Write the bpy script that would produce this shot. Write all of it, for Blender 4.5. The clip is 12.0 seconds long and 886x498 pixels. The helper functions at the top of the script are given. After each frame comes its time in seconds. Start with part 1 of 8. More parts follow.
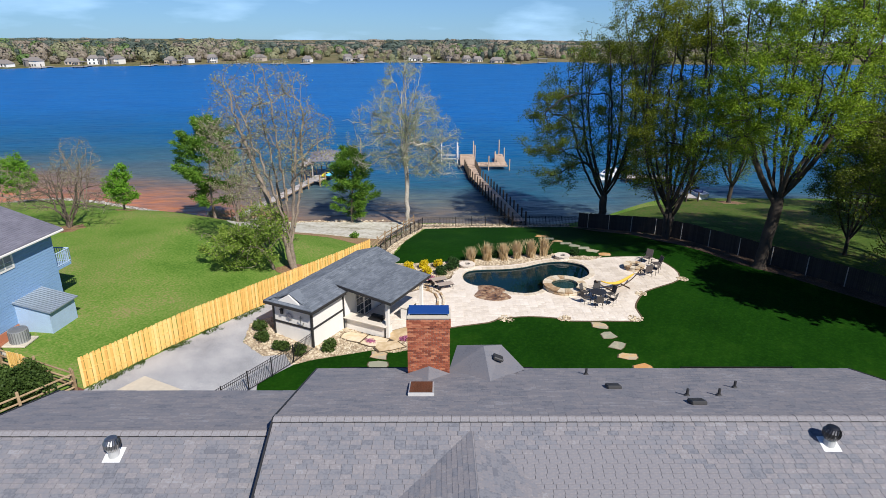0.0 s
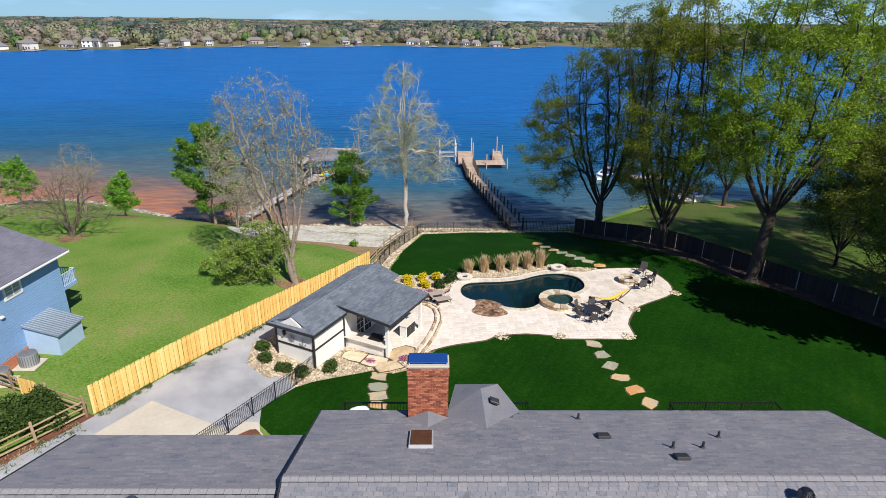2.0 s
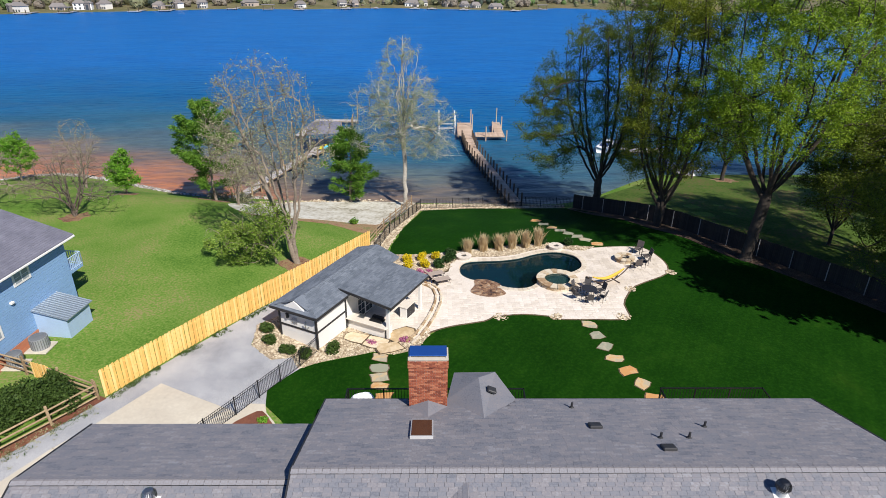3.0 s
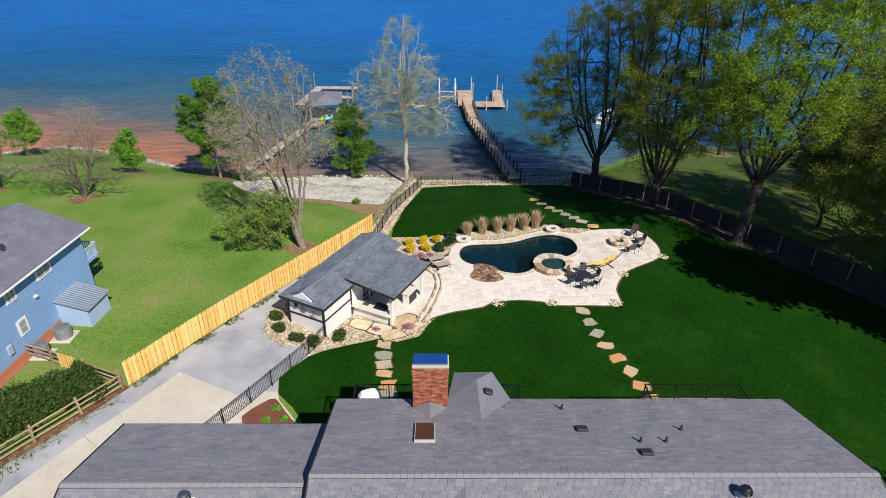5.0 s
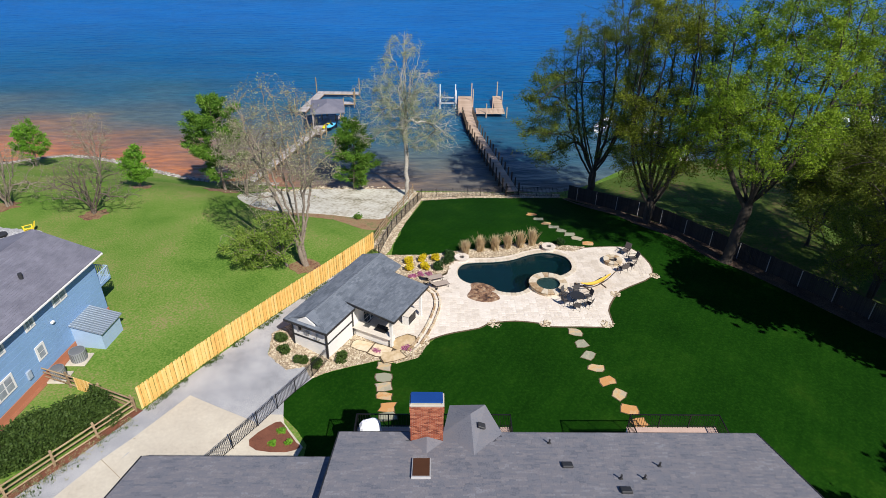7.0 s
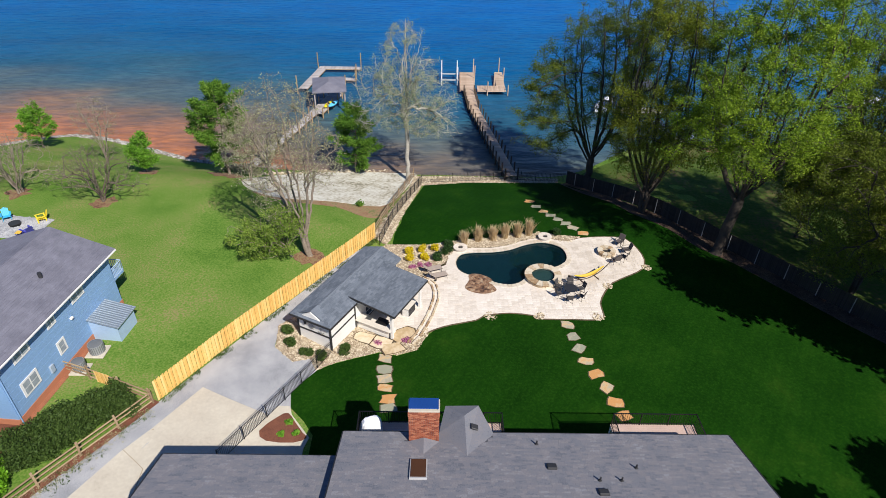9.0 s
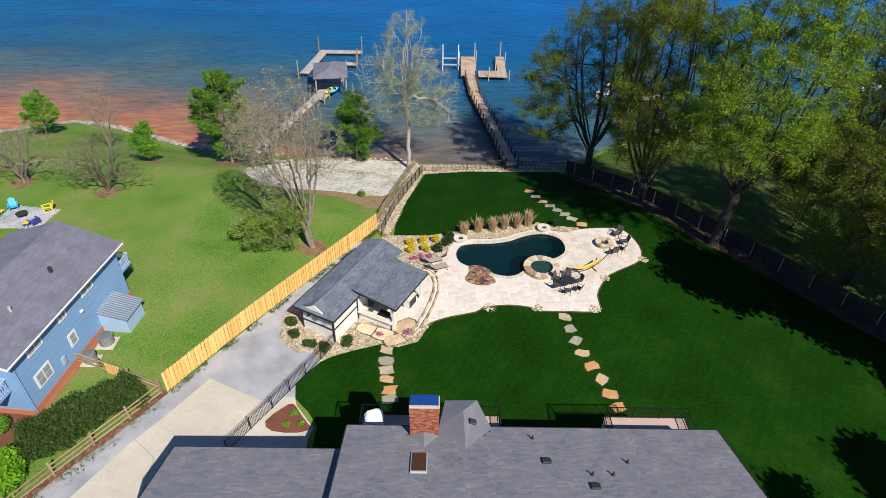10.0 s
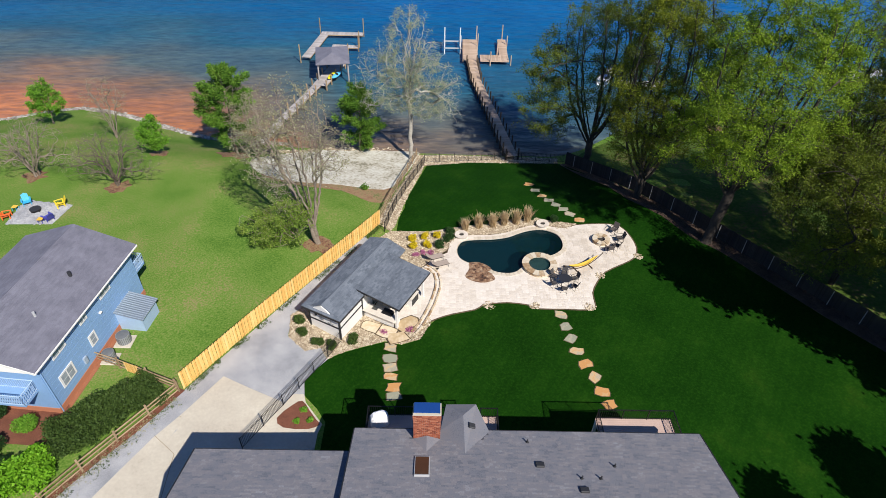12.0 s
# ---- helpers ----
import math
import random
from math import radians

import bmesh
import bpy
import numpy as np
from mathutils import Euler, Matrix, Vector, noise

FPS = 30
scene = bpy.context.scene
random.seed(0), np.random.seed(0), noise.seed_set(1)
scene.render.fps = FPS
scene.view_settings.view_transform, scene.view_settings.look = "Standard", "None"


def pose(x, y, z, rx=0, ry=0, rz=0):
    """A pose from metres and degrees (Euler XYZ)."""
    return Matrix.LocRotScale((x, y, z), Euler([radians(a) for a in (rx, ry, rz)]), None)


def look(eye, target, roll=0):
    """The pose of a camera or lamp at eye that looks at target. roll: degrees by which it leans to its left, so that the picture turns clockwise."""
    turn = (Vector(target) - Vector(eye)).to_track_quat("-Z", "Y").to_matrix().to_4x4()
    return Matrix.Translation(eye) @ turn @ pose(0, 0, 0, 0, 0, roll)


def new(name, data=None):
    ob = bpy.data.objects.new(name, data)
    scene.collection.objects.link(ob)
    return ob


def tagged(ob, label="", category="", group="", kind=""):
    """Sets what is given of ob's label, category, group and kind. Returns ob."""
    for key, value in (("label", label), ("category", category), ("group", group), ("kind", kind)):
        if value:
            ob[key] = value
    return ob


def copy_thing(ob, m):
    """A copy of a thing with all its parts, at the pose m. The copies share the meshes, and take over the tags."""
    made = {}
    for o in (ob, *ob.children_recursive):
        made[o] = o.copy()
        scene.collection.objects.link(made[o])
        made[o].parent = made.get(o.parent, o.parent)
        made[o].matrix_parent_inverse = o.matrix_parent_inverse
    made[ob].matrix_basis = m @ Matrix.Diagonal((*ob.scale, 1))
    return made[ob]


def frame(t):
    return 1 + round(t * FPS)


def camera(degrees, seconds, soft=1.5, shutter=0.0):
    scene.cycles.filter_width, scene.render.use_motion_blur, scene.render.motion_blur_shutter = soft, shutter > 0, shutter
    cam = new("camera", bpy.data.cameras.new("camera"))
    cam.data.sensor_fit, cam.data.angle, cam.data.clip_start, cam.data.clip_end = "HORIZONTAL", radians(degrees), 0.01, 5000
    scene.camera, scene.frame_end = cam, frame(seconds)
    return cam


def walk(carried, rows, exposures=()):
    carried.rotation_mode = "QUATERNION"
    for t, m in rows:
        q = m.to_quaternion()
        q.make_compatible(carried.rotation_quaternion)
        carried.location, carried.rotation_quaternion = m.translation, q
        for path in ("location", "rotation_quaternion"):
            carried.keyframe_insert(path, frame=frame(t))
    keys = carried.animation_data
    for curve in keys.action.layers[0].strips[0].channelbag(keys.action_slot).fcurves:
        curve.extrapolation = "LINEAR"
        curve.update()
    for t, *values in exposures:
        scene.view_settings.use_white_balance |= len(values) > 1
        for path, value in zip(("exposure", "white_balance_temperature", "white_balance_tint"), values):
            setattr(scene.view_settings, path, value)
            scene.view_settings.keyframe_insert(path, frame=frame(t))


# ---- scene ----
cam = camera(73.7, 12.0, soft=0.7)
PATH = [
    (0, (0.073, 1.757, 18.496), (0.092, 3.64, 17.82), 0.3),
    (0.5, (0.101, 1.807, 19.193), (0.122, 3.689, 18.517), 0.3),
    (1, (0.074, 1.874, 19.871), (0.096, 3.754, 19.189), 0.4),
    (1.5, (0.033, 1.895, 20.565), (0.058, 3.769, 19.867), 0.5),
    (2, (-0.012, 1.866, 21.251), (0.016, 3.727, 20.519), 0.6),
    (2.5, (-0.031, 1.82, 21.947), (0.0, 3.664, 21.172), 0.6),
    (3, (-0.03, 1.735, 22.646), (0.001, 3.55, 21.806), 0.6),
    (3.2, (-0.033, 1.694, 22.834), (0.001, 3.499, 21.973), 0.8),
    (4.8, (-0.15, 1.401, 25.628), (-0.115, 3.141, 24.642), 0.8),
    (5, (-0.145, 1.379, 25.784), (-0.112, 3.123, 24.804), 0.8),
    (5.5, (-0.102, 1.345, 26.542), (-0.069, 3.085, 25.557), 0.8),
    (6, (-0.081, 1.271, 27.341), (-0.048, 3.008, 26.349), 0.9),
    (6.5, (-0.016, 1.206, 28.119), (0.015, 2.938, 27.12), 1.0),
    (7, (0.041, 1.183, 28.874), (0.07, 2.909, 27.865), 1.0),
    (9, (0.241, 1.105, 32.186), (0.265, 2.762, 31.065), 1.3),
    (9.5, (0.232, 1.085, 32.941), (0.255, 2.721, 31.791), 1.5),
    (10, (0.228, 1.086, 33.754), (0.251, 2.7, 32.572), 1.5),
    (10.5, (0.211, 1.107, 34.59), (0.232, 2.697, 33.376), 1.6),
    (11, (0.138, 1.16, 35.471), (0.162, 2.726, 34.227), 1.7),
    (11.5, (0.069, 1.246, 36.332), (0.096, 2.79, 35.061), 1.8),
    (12, (0.053, 1.331, 37.071), (0.077, 2.878, 35.803), 1.8),
]
walk(cam, [(t, look(eye, target, roll)) for t, eye, target, roll in PATH], exposures=[(0.0, 0.30), (1.0, 0.36), (3.0, 0.36), (5.2, 0.26), (7.0, 0.30), (12.0, 0.29)])

# ---- light ----
SUN_WAY = Vector((4.8, -7.5, 8.75)).normalized()
sun = new("sun", bpy.data.lights.new("sun", "SUN"))
sun.data.energy, sun.data.angle, sun.data.color = 5.0, radians(0.53), (1.0, 0.95, 0.88)
sun.matrix_world = look(SUN_WAY * 100, (0, 0, 0))
world = bpy.data.worlds.new("sky")
scene.world = world
world.use_nodes = True
wn = world.node_tree
sky = wn.nodes.new("ShaderNodeTexSky")
sky.sky_type, sky.sun_disc = "NISHITA", False
sky.sun_elevation = math.asin(SUN_WAY.z)
sky.sun_rotation = math.atan2(SUN_WAY.x, SUN_WAY.y)
sky.air_density, sky.dust_density, sky.ozone_density = 1.0, 0.0, 1.6
tint = wn.nodes.new("ShaderNodeMix")
tint.data_type, tint.blend_type = "RGBA", "MULTIPLY"
tint.inputs[0].default_value, tint.inputs[7].default_value = 1.0, (0.56, 1.08, 2.05, 1)
wn.links.new(sky.outputs[0], tint.inputs[6])
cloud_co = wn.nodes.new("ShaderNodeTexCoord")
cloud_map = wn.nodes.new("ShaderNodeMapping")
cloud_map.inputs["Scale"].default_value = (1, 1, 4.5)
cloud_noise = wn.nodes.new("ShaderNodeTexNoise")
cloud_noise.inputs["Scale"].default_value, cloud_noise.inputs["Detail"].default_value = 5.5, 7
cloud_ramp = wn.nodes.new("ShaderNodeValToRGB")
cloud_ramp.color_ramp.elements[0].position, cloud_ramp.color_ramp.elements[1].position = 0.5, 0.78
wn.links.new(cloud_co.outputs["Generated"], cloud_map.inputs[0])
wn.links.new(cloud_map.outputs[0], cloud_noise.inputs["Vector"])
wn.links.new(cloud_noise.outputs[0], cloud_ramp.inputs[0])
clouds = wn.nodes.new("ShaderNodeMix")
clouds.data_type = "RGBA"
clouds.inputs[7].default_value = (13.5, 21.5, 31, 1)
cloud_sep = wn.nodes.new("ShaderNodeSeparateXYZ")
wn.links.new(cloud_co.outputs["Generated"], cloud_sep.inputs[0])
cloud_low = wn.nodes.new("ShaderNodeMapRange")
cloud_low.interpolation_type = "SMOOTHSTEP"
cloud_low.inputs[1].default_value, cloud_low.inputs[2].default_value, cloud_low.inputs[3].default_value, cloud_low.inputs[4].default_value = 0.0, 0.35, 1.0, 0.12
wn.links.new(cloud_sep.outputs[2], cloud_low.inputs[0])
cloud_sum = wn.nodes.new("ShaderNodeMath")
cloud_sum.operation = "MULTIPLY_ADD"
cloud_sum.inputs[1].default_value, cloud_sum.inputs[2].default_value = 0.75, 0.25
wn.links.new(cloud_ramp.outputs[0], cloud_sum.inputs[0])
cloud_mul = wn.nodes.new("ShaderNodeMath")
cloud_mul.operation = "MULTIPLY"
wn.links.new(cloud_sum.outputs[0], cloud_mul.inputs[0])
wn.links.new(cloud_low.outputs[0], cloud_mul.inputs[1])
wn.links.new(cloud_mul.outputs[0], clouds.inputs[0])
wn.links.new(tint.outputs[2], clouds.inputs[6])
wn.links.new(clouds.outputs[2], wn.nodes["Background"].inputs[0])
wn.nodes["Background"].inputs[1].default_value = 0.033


# ---- materials ----
def links(m):
    m.use_nodes = True
    nt = m.node_tree
    return nt, nt.nodes["Principled BSDF"]


def ramp(nt, fac, stops):
    r = nt.nodes.new("ShaderNodeValToRGB")
    e = r.color_ramp.elements
    while len(e) < len(stops):
        e.new(0.5)
    for el, (p, c) in zip(e, stops):
        el.position, el.color = p, (*c, 1)
    nt.links.new(fac, r.inputs[0])
    return r.outputs[0]


def tex(nt, scale, detail=4, kind="ShaderNodeTexNoise", stretch=None, rot=0.0):
    co = nt.nodes.new("ShaderNodeTexCoord").outputs["Object"]
    if stretch:
        mp = nt.nodes.new("ShaderNodeMapping")
        mp.inputs["Scale"].default_value = stretch
        mp.inputs["Rotation"].default_value = (0, 0, rot)
        nt.links.new(co, mp.inputs[0])
        co = mp.outputs[0]
    n = nt.nodes.new(kind)
    n.inputs["Scale"].default_value = scale
    if "Detail" in n.inputs:
        n.inputs["Detail"].default_value = detail
    nt.links.new(co, n.inputs["Vector"])
    return n


def mix(nt, fac, a, b, mode="MIX"):
    n = nt.nodes.new("ShaderNodeMix")
    n.data_type, n.blend_type = "RGBA", mode
    for v, i in ((fac, 0), (a, 6), (b, 7)):
        if isinstance(v, (int, float)):
            n.inputs[i].default_value = v
        elif isinstance(v, tuple):
            n.inputs[i].default_value = (*v, 1)
        else:
            nt.links.new(v, n.inputs[i])
    return n.outputs[2]


def bump(nt, b, height, strength, dist):
    n = nt.nodes.new("ShaderNodeBump")
    n.inputs["Strength"].default_value, n.inputs["Distance"].default_value = strength, dist
    nt.links.new(height, n.inputs["Height"])
    nt.links.new(n.outputs[0], b.inputs["Normal"])


def surf(name, stops, fine=8.0, coarse=0.6, rough=0.8, metal=0.0, relief=0.3, depth=0.01, vary=0.0, stretch=None, islands=0.0, rot=0.0, spec=0.5, grain=0.55):
    """A surface with grain at two scales; vary: spread between whole objects; islands: between loose pieces."""
    m = bpy.data.materials.new(name)
    nt, b = links(m)
    f = tex(nt, fine, 6, stretch=stretch, rot=rot)
    c = tex(nt, coarse, 7)
    half = nt.nodes.new("ShaderNodeMath")
    half.operation = "MULTIPLY_ADD"
    half.inputs[1].default_value, half.inputs[2].default_value = grain, 0.255 - grain / 2
    nt.links.new(f.outputs[0], half.inputs[0])
    add = nt.nodes.new("ShaderNodeMath")
    add.operation = "MULTIPLY_ADD"
    add.inputs[1].default_value = 0.5
    nt.links.new(c.outputs[0], add.inputs[0])
    nt.links.new(half.outputs[0], add.inputs[2])
    out = add.outputs[0]
    for amount, node, socket in ((vary, "ShaderNodeObjectInfo", "Random"), (islands, "ShaderNodeNewGeometry", "Random Per Island")):
        if amount:
            v = nt.nodes.new(node)
            k = nt.nodes.new("ShaderNodeMath")
            k.operation = "MULTIPLY_ADD"
            k.inputs[1].default_value, k.inputs[2].default_value = amount, -amount / 2
            nt.links.new(v.outputs[socket], k.inputs[0])
            s2 = nt.nodes.new("ShaderNodeMath")
            nt.links.new(out, s2.inputs[0])
            nt.links.new(k.outputs[0], s2.inputs[1])
            out = s2.outputs[0]
    nt.links.new(ramp(nt, out, stops), b.inputs["Base Color"])
    b.inputs["Roughness"].default_value, b.inputs["Metallic"].default_value = rough, metal
    b.inputs["Specular IOR Level"].default_value = spec
    if relief:
        bump(nt, b, f.outputs[0], relief, depth)
    return m


def tones(c, spread=0.3, lo=0.3, hi=0.7):
    return [(lo, tuple(v * (1 - spread) for v in c)), (hi, tuple(v * (1 + spread) for v in c))]


def stripes_lawn(name):
    m = bpy.data.materials.new(name)
    nt, b = links(m)
    f = tex(nt, 5, 9)
    f.inputs["Roughness"].default_value = 0.75
    c = tex(nt, 0.22, 8)
    c.inputs["Roughness"].default_value = 0.62
    w = tex(nt, 0.42, kind="ShaderNodeTexWave", stretch=(1, 1, 1), rot=radians(32))
    w.inputs["Distortion"].default_value = 0.6
    base = ramp(nt, f.outputs[0], [(0.3, (0.0024, 0.016, 0.001)), (0.5, (0.006, 0.034, 0.002)), (0.7, (0.021, 0.075, 0.0055))])
    base = mix(nt, 0.5, base, ramp(nt, c.outputs[0], [(0.3, (0.0028, 0.022, 0.001)), (0.5, (0.0062, 0.037, 0.0018)), (0.6, (0.0115, 0.05, 0.003)), (0.72, (0.027, 0.07, 0.0055))]))
    light = ramp(nt, w.outputs["Fac"], [(0.35, (0.96, 0.97, 0.96)), (0.65, (1.04, 1.03, 1.02))])
    nt.links.new(mix(nt, 1.0, base, light, "MULTIPLY"), b.inputs["Base Color"])
    b.inputs["Roughness"].default_value = 0.9
    b.inputs["Specular IOR Level"].default_value = 0.04
    bump(nt, b, f.outputs[0], 0.5, 0.03)
    return m


M = {
    "roof_felt": surf("roof_felt", tones((0.085, 0.085, 0.095), 0.3), 30, 2, 0.95),
    "lawn": stripes_lawn("lawn"),
    "meadow": surf("meadow", [(0.32, (0.066, 0.142, 0.02)), (0.45, (0.107, 0.198, 0.031)), (0.55, (0.148, 0.222, 0.046)), (0.67, (0.24, 0.21, 0.09))], 7, 0.22, 0.95, relief=0.6, depth=0.05, spec=0.05, grain=0.72),
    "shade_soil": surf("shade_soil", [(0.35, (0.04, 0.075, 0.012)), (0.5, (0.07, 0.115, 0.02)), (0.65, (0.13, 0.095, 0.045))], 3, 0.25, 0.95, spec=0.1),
    "gravel": surf("gravel", [(0.3, (0.19, 0.195, 0.21)), (0.47, (0.31, 0.315, 0.33)), (0.56, (0.38, 0.38, 0.39)), (0.72, (0.48, 0.475, 0.47))], 26, 0.6, 0.95, relief=0.7, depth=0.03, grain=0.58),
    "sand": surf("sand", [(0.36, (0.24, 0.22, 0.15)), (0.47, (0.48, 0.44, 0.35)), (0.6, (0.62, 0.6, 0.52))], 3, 0.5, 0.95),
    "concrete": surf("concrete", [(0.3, (0.36, 0.32, 0.25)), (0.43, (0.47, 0.42, 0.34)), (0.55, (0.52, 0.47, 0.38)), (0.7, (0.6, 0.55, 0.45))], 5, 0.55, 0.9, relief=0.15, grain=0.3),
    "mulch": surf("mulch", [(0.3, (0.08, 0.025, 0.015)), (0.7, (0.24, 0.09, 0.05))], 25, 1, 0.95, relief=0.9, depth=0.04),
    "bed_soil": surf("bed_soil", [(0.3, (0.22, 0.17, 0.11)), (0.7, (0.42, 0.34, 0.24))], 14, 1, 0.95, relief=0.8, depth=0.04),
    "shingle_grey": surf("shingle_grey", [(0.3, (0.14, 0.145, 0.168)), (0.42, (0.185, 0.19, 0.213)), (0.54, (0.205, 0.198, 0.213)), (0.64, (0.235, 0.222, 0.23)), (0.74, (0.26, 0.262, 0.282))], 14, 0.9, 0.92, relief=0.5, depth=0.008, islands=0.27, spec=0.25),
    "shingle_blue": surf("shingle_blue", [(0.25, (0.07, 0.085, 0.105)), (0.5, (0.13, 0.15, 0.18)), (0.8, (0.21, 0.235, 0.27))], 25, 0.9, 0.92, relief=0.4, depth=0.006, islands=0.22),
    "shingle_dark": surf("shingle_dark", [(0.3, (0.115, 0.113, 0.142)), (0.7, (0.21, 0.207, 0.248))], 25, 0.9, 0.75, relief=0.4, depth=0.006, islands=0.12),
    "white_paint": surf("white_paint", tones((0.76, 0.74, 0.7), 0.06), 12, 1, 0.55, relief=0.05),
    "black_trim": surf("black_trim", tones((0.02, 0.02, 0.022), 0.3), 9, 1, 0.6, relief=0.05),
    "black_iron": surf("black_iron", tones((0.012, 0.012, 0.013), 0.3), 30, 2, 0.45, metal=0.3, relief=0.05),
    "blue_siding": surf("blue_siding", tones((0.215, 0.36, 0.57), 0.1), 8, 0.4, 0.6, relief=0.1),
    "brick": surf("brick", [(0.25, (0.15, 0.04, 0.022)), (0.5, (0.31, 0.085, 0.042)), (0.75, (0.44, 0.17, 0.09))], 20, 2, 0.9, relief=0.4, vary=0.5, islands=0.3),
    "mortar": surf("mortar", tones((0.46, 0.4, 0.34), 0.2), 40, 2, 0.95),
    "fresh_wood": surf("fresh_wood", [(0.25, (0.62, 0.34, 0.085)), (0.5, (0.78, 0.48, 0.14)), (0.75, (0.86, 0.6, 0.24))], 6, 0.6, 0.75, stretch=(6, 6, 0.6), relief=0.15, vary=0.42),
    "rail_wood": surf("rail_wood", [(0.3, (0.2, 0.13, 0.07)), (0.7, (0.4, 0.29, 0.17))], 9, 0.8, 0.85, relief=0.3, vary=0.3),
    "dark_fence": surf("dark_fence", tones((0.03, 0.024, 0.021), 0.4), 8, 0.5, 0.85, vary=0.3),
    "dock_wood": surf("dock_wood", [(0.3, (0.36, 0.25, 0.17)), (0.7, (0.56, 0.42, 0.31))], 7, 0.5, 0.85, vary=0.3),
    "grey_dock": surf("grey_dock", [(0.3, (0.3, 0.27, 0.25)), (0.7, (0.5, 0.46, 0.44))], 7, 0.5, 0.85, vary=0.3),
    "dark_post": surf("dark_post", tones((0.07, 0.05, 0.035), 0.4), 7, 0.5, 0.9),
    "travertine": surf("travertine", [(0.25, (0.52, 0.45, 0.37)), (0.5, (0.66, 0.585, 0.5)), (0.75, (0.76, 0.7, 0.62))], 7, 0.8, 0.7, relief=0.12, vary=0.22, islands=0.22),
    "coping": surf("coping", [(0.25, (0.46, 0.38, 0.28)), (0.5, (0.58, 0.5, 0.39)), (0.75, (0.68, 0.61, 0.51))], 7, 1.2, 0.75, relief=0.2, vary=0.25),
    "edge_brown": surf("edge_brown", [(0.35, (0.05, 0.035, 0.02)), (0.6, (0.13, 0.09, 0.05)), (0.72, (0.05, 0.07, 0.015))], 9, 1.5, 0.95, relief=0.6, depth=0.03),
    "joint": surf("joint", tones((0.42, 0.36, 0.29), 0.15), 20, 1, 0.95),
    "flagstone": surf("flagstone", [(0.25, (0.52, 0.26, 0.09)), (0.42, (0.54, 0.38, 0.2)), (0.58, (0.4, 0.35, 0.25)), (0.75, (0.28, 0.28, 0.2))], 4, 0.8, 0.85, vary=0.9, relief=0.3),
    "river_rock": surf("river_rock", [(0.2, (0.22, 0.16, 0.1)), (0.5, (0.42, 0.34, 0.23)), (0.8, (0.58, 0.5, 0.37))], 9, 2, 0.85, islands=0.7, relief=0.2),
    "ledge_stone": surf("ledge_stone", [(0.25, (0.3, 0.19, 0.1)), (0.5, (0.48, 0.37, 0.24)), (0.75, (0.6, 0.52, 0.4))], 6, 1.5, 0.85, vary=0.7, islands=0.7, relief=0.3),
    "bark": surf("bark", [(0.3, (0.025, 0.02, 0.016)), (0.7, (0.075, 0.058, 0.045))], 10, 1.5, 0.95, stretch=(3, 3, 0.5), relief=0.8, depth=0.03),
    "pale_bark": surf("pale_bark", [(0.3, (0.24, 0.21, 0.17)), (0.7, (0.52, 0.49, 0.43))], 7, 1.2, 0.9, relief=0.4),
    "twig_bark": surf("twig_bark", [(0.3, (0.07, 0.052, 0.04)), (0.7, (0.19, 0.15, 0.115))], 7, 1.2, 0.95, relief=0.6, depth=0.02),
    "brown_bark": surf("brown_bark", [(0.3, (0.15, 0.115, 0.085)), (0.7, (0.33, 0.27, 0.21))], 7, 1.2, 0.95, relief=0.6, depth=0.02),
}


def leafy(name, stops, coarse=0.35, islands=0.32):
    m = surf(name, stops, 3, coarse, 0.6, relief=0, islands=islands, spec=0.2)
    b = m.node_tree.nodes["Principled BSDF"]
    col = b.inputs["Base Color"].links[0].from_socket
    nt = m.node_tree
    tr = nt.nodes.new("ShaderNodeBsdfTranslucent")
    nt.links.new(col, tr.inputs[0])
    mx = nt.nodes.new("ShaderNodeMixShader")
    mx.inputs[0].default_value = 0.35
    nt.links.new(b.outputs[0], mx.inputs[1])
    nt.links.new(tr.outputs[0], mx.inputs[2])
    nt.links.new(mx.outputs[0], nt.nodes["Material Output"].inputs[0])
    return m


M["leaf_spring"] = leafy("leaf_spring", [(0.25, (0.09, 0.165, 0.01)), (0.5, (0.18, 0.28, 0.016)), (0.75, (0.31, 0.42, 0.035))])
M["leaf_gold"] = leafy("leaf_gold", [(0.25, (0.09, 0.125, 0.01)), (0.5, (0.175, 0.215, 0.016)), (0.75, (0.3, 0.33, 0.032))])
M["leaf_olive"] = leafy("leaf_olive", [(0.25, (0.055, 0.085, 0.01)), (0.5, (0.115, 0.155, 0.016)), (0.75, (0.21, 0.25, 0.03))])
M["leaf_bright"] = leafy("leaf_bright", [(0.25, (0.09, 0.23, 0.018)), (0.5, (0.16, 0.35, 0.03)), (0.75, (0.26, 0.46, 0.06))])
M["leaf_pine"] = leafy("leaf_pine", [(0.25, (0.06, 0.15, 0.018)), (0.5, (0.12, 0.25, 0.03)), (0.75, (0.22, 0.36, 0.05))])
M["leaf_shrub"] = leafy("leaf_shrub", [(0.25, (0.03, 0.06, 0.012)), (0.5, (0.06, 0.105, 0.022)), (0.75, (0.1, 0.16, 0.035))])
M["leaf_lime"] = leafy("leaf_lime", [(0.25, (0.09, 0.24, 0.01)), (0.5, (0.18, 0.4, 0.02)), (0.75, (0.28, 0.52, 0.04))])
M["leaf_dark"] = leafy("leaf_dark", [(0.25, (0.015, 0.04, 0.01)), (0.5, (0.03, 0.075, 0.018)), (0.75, (0.06, 0.12, 0.03))])
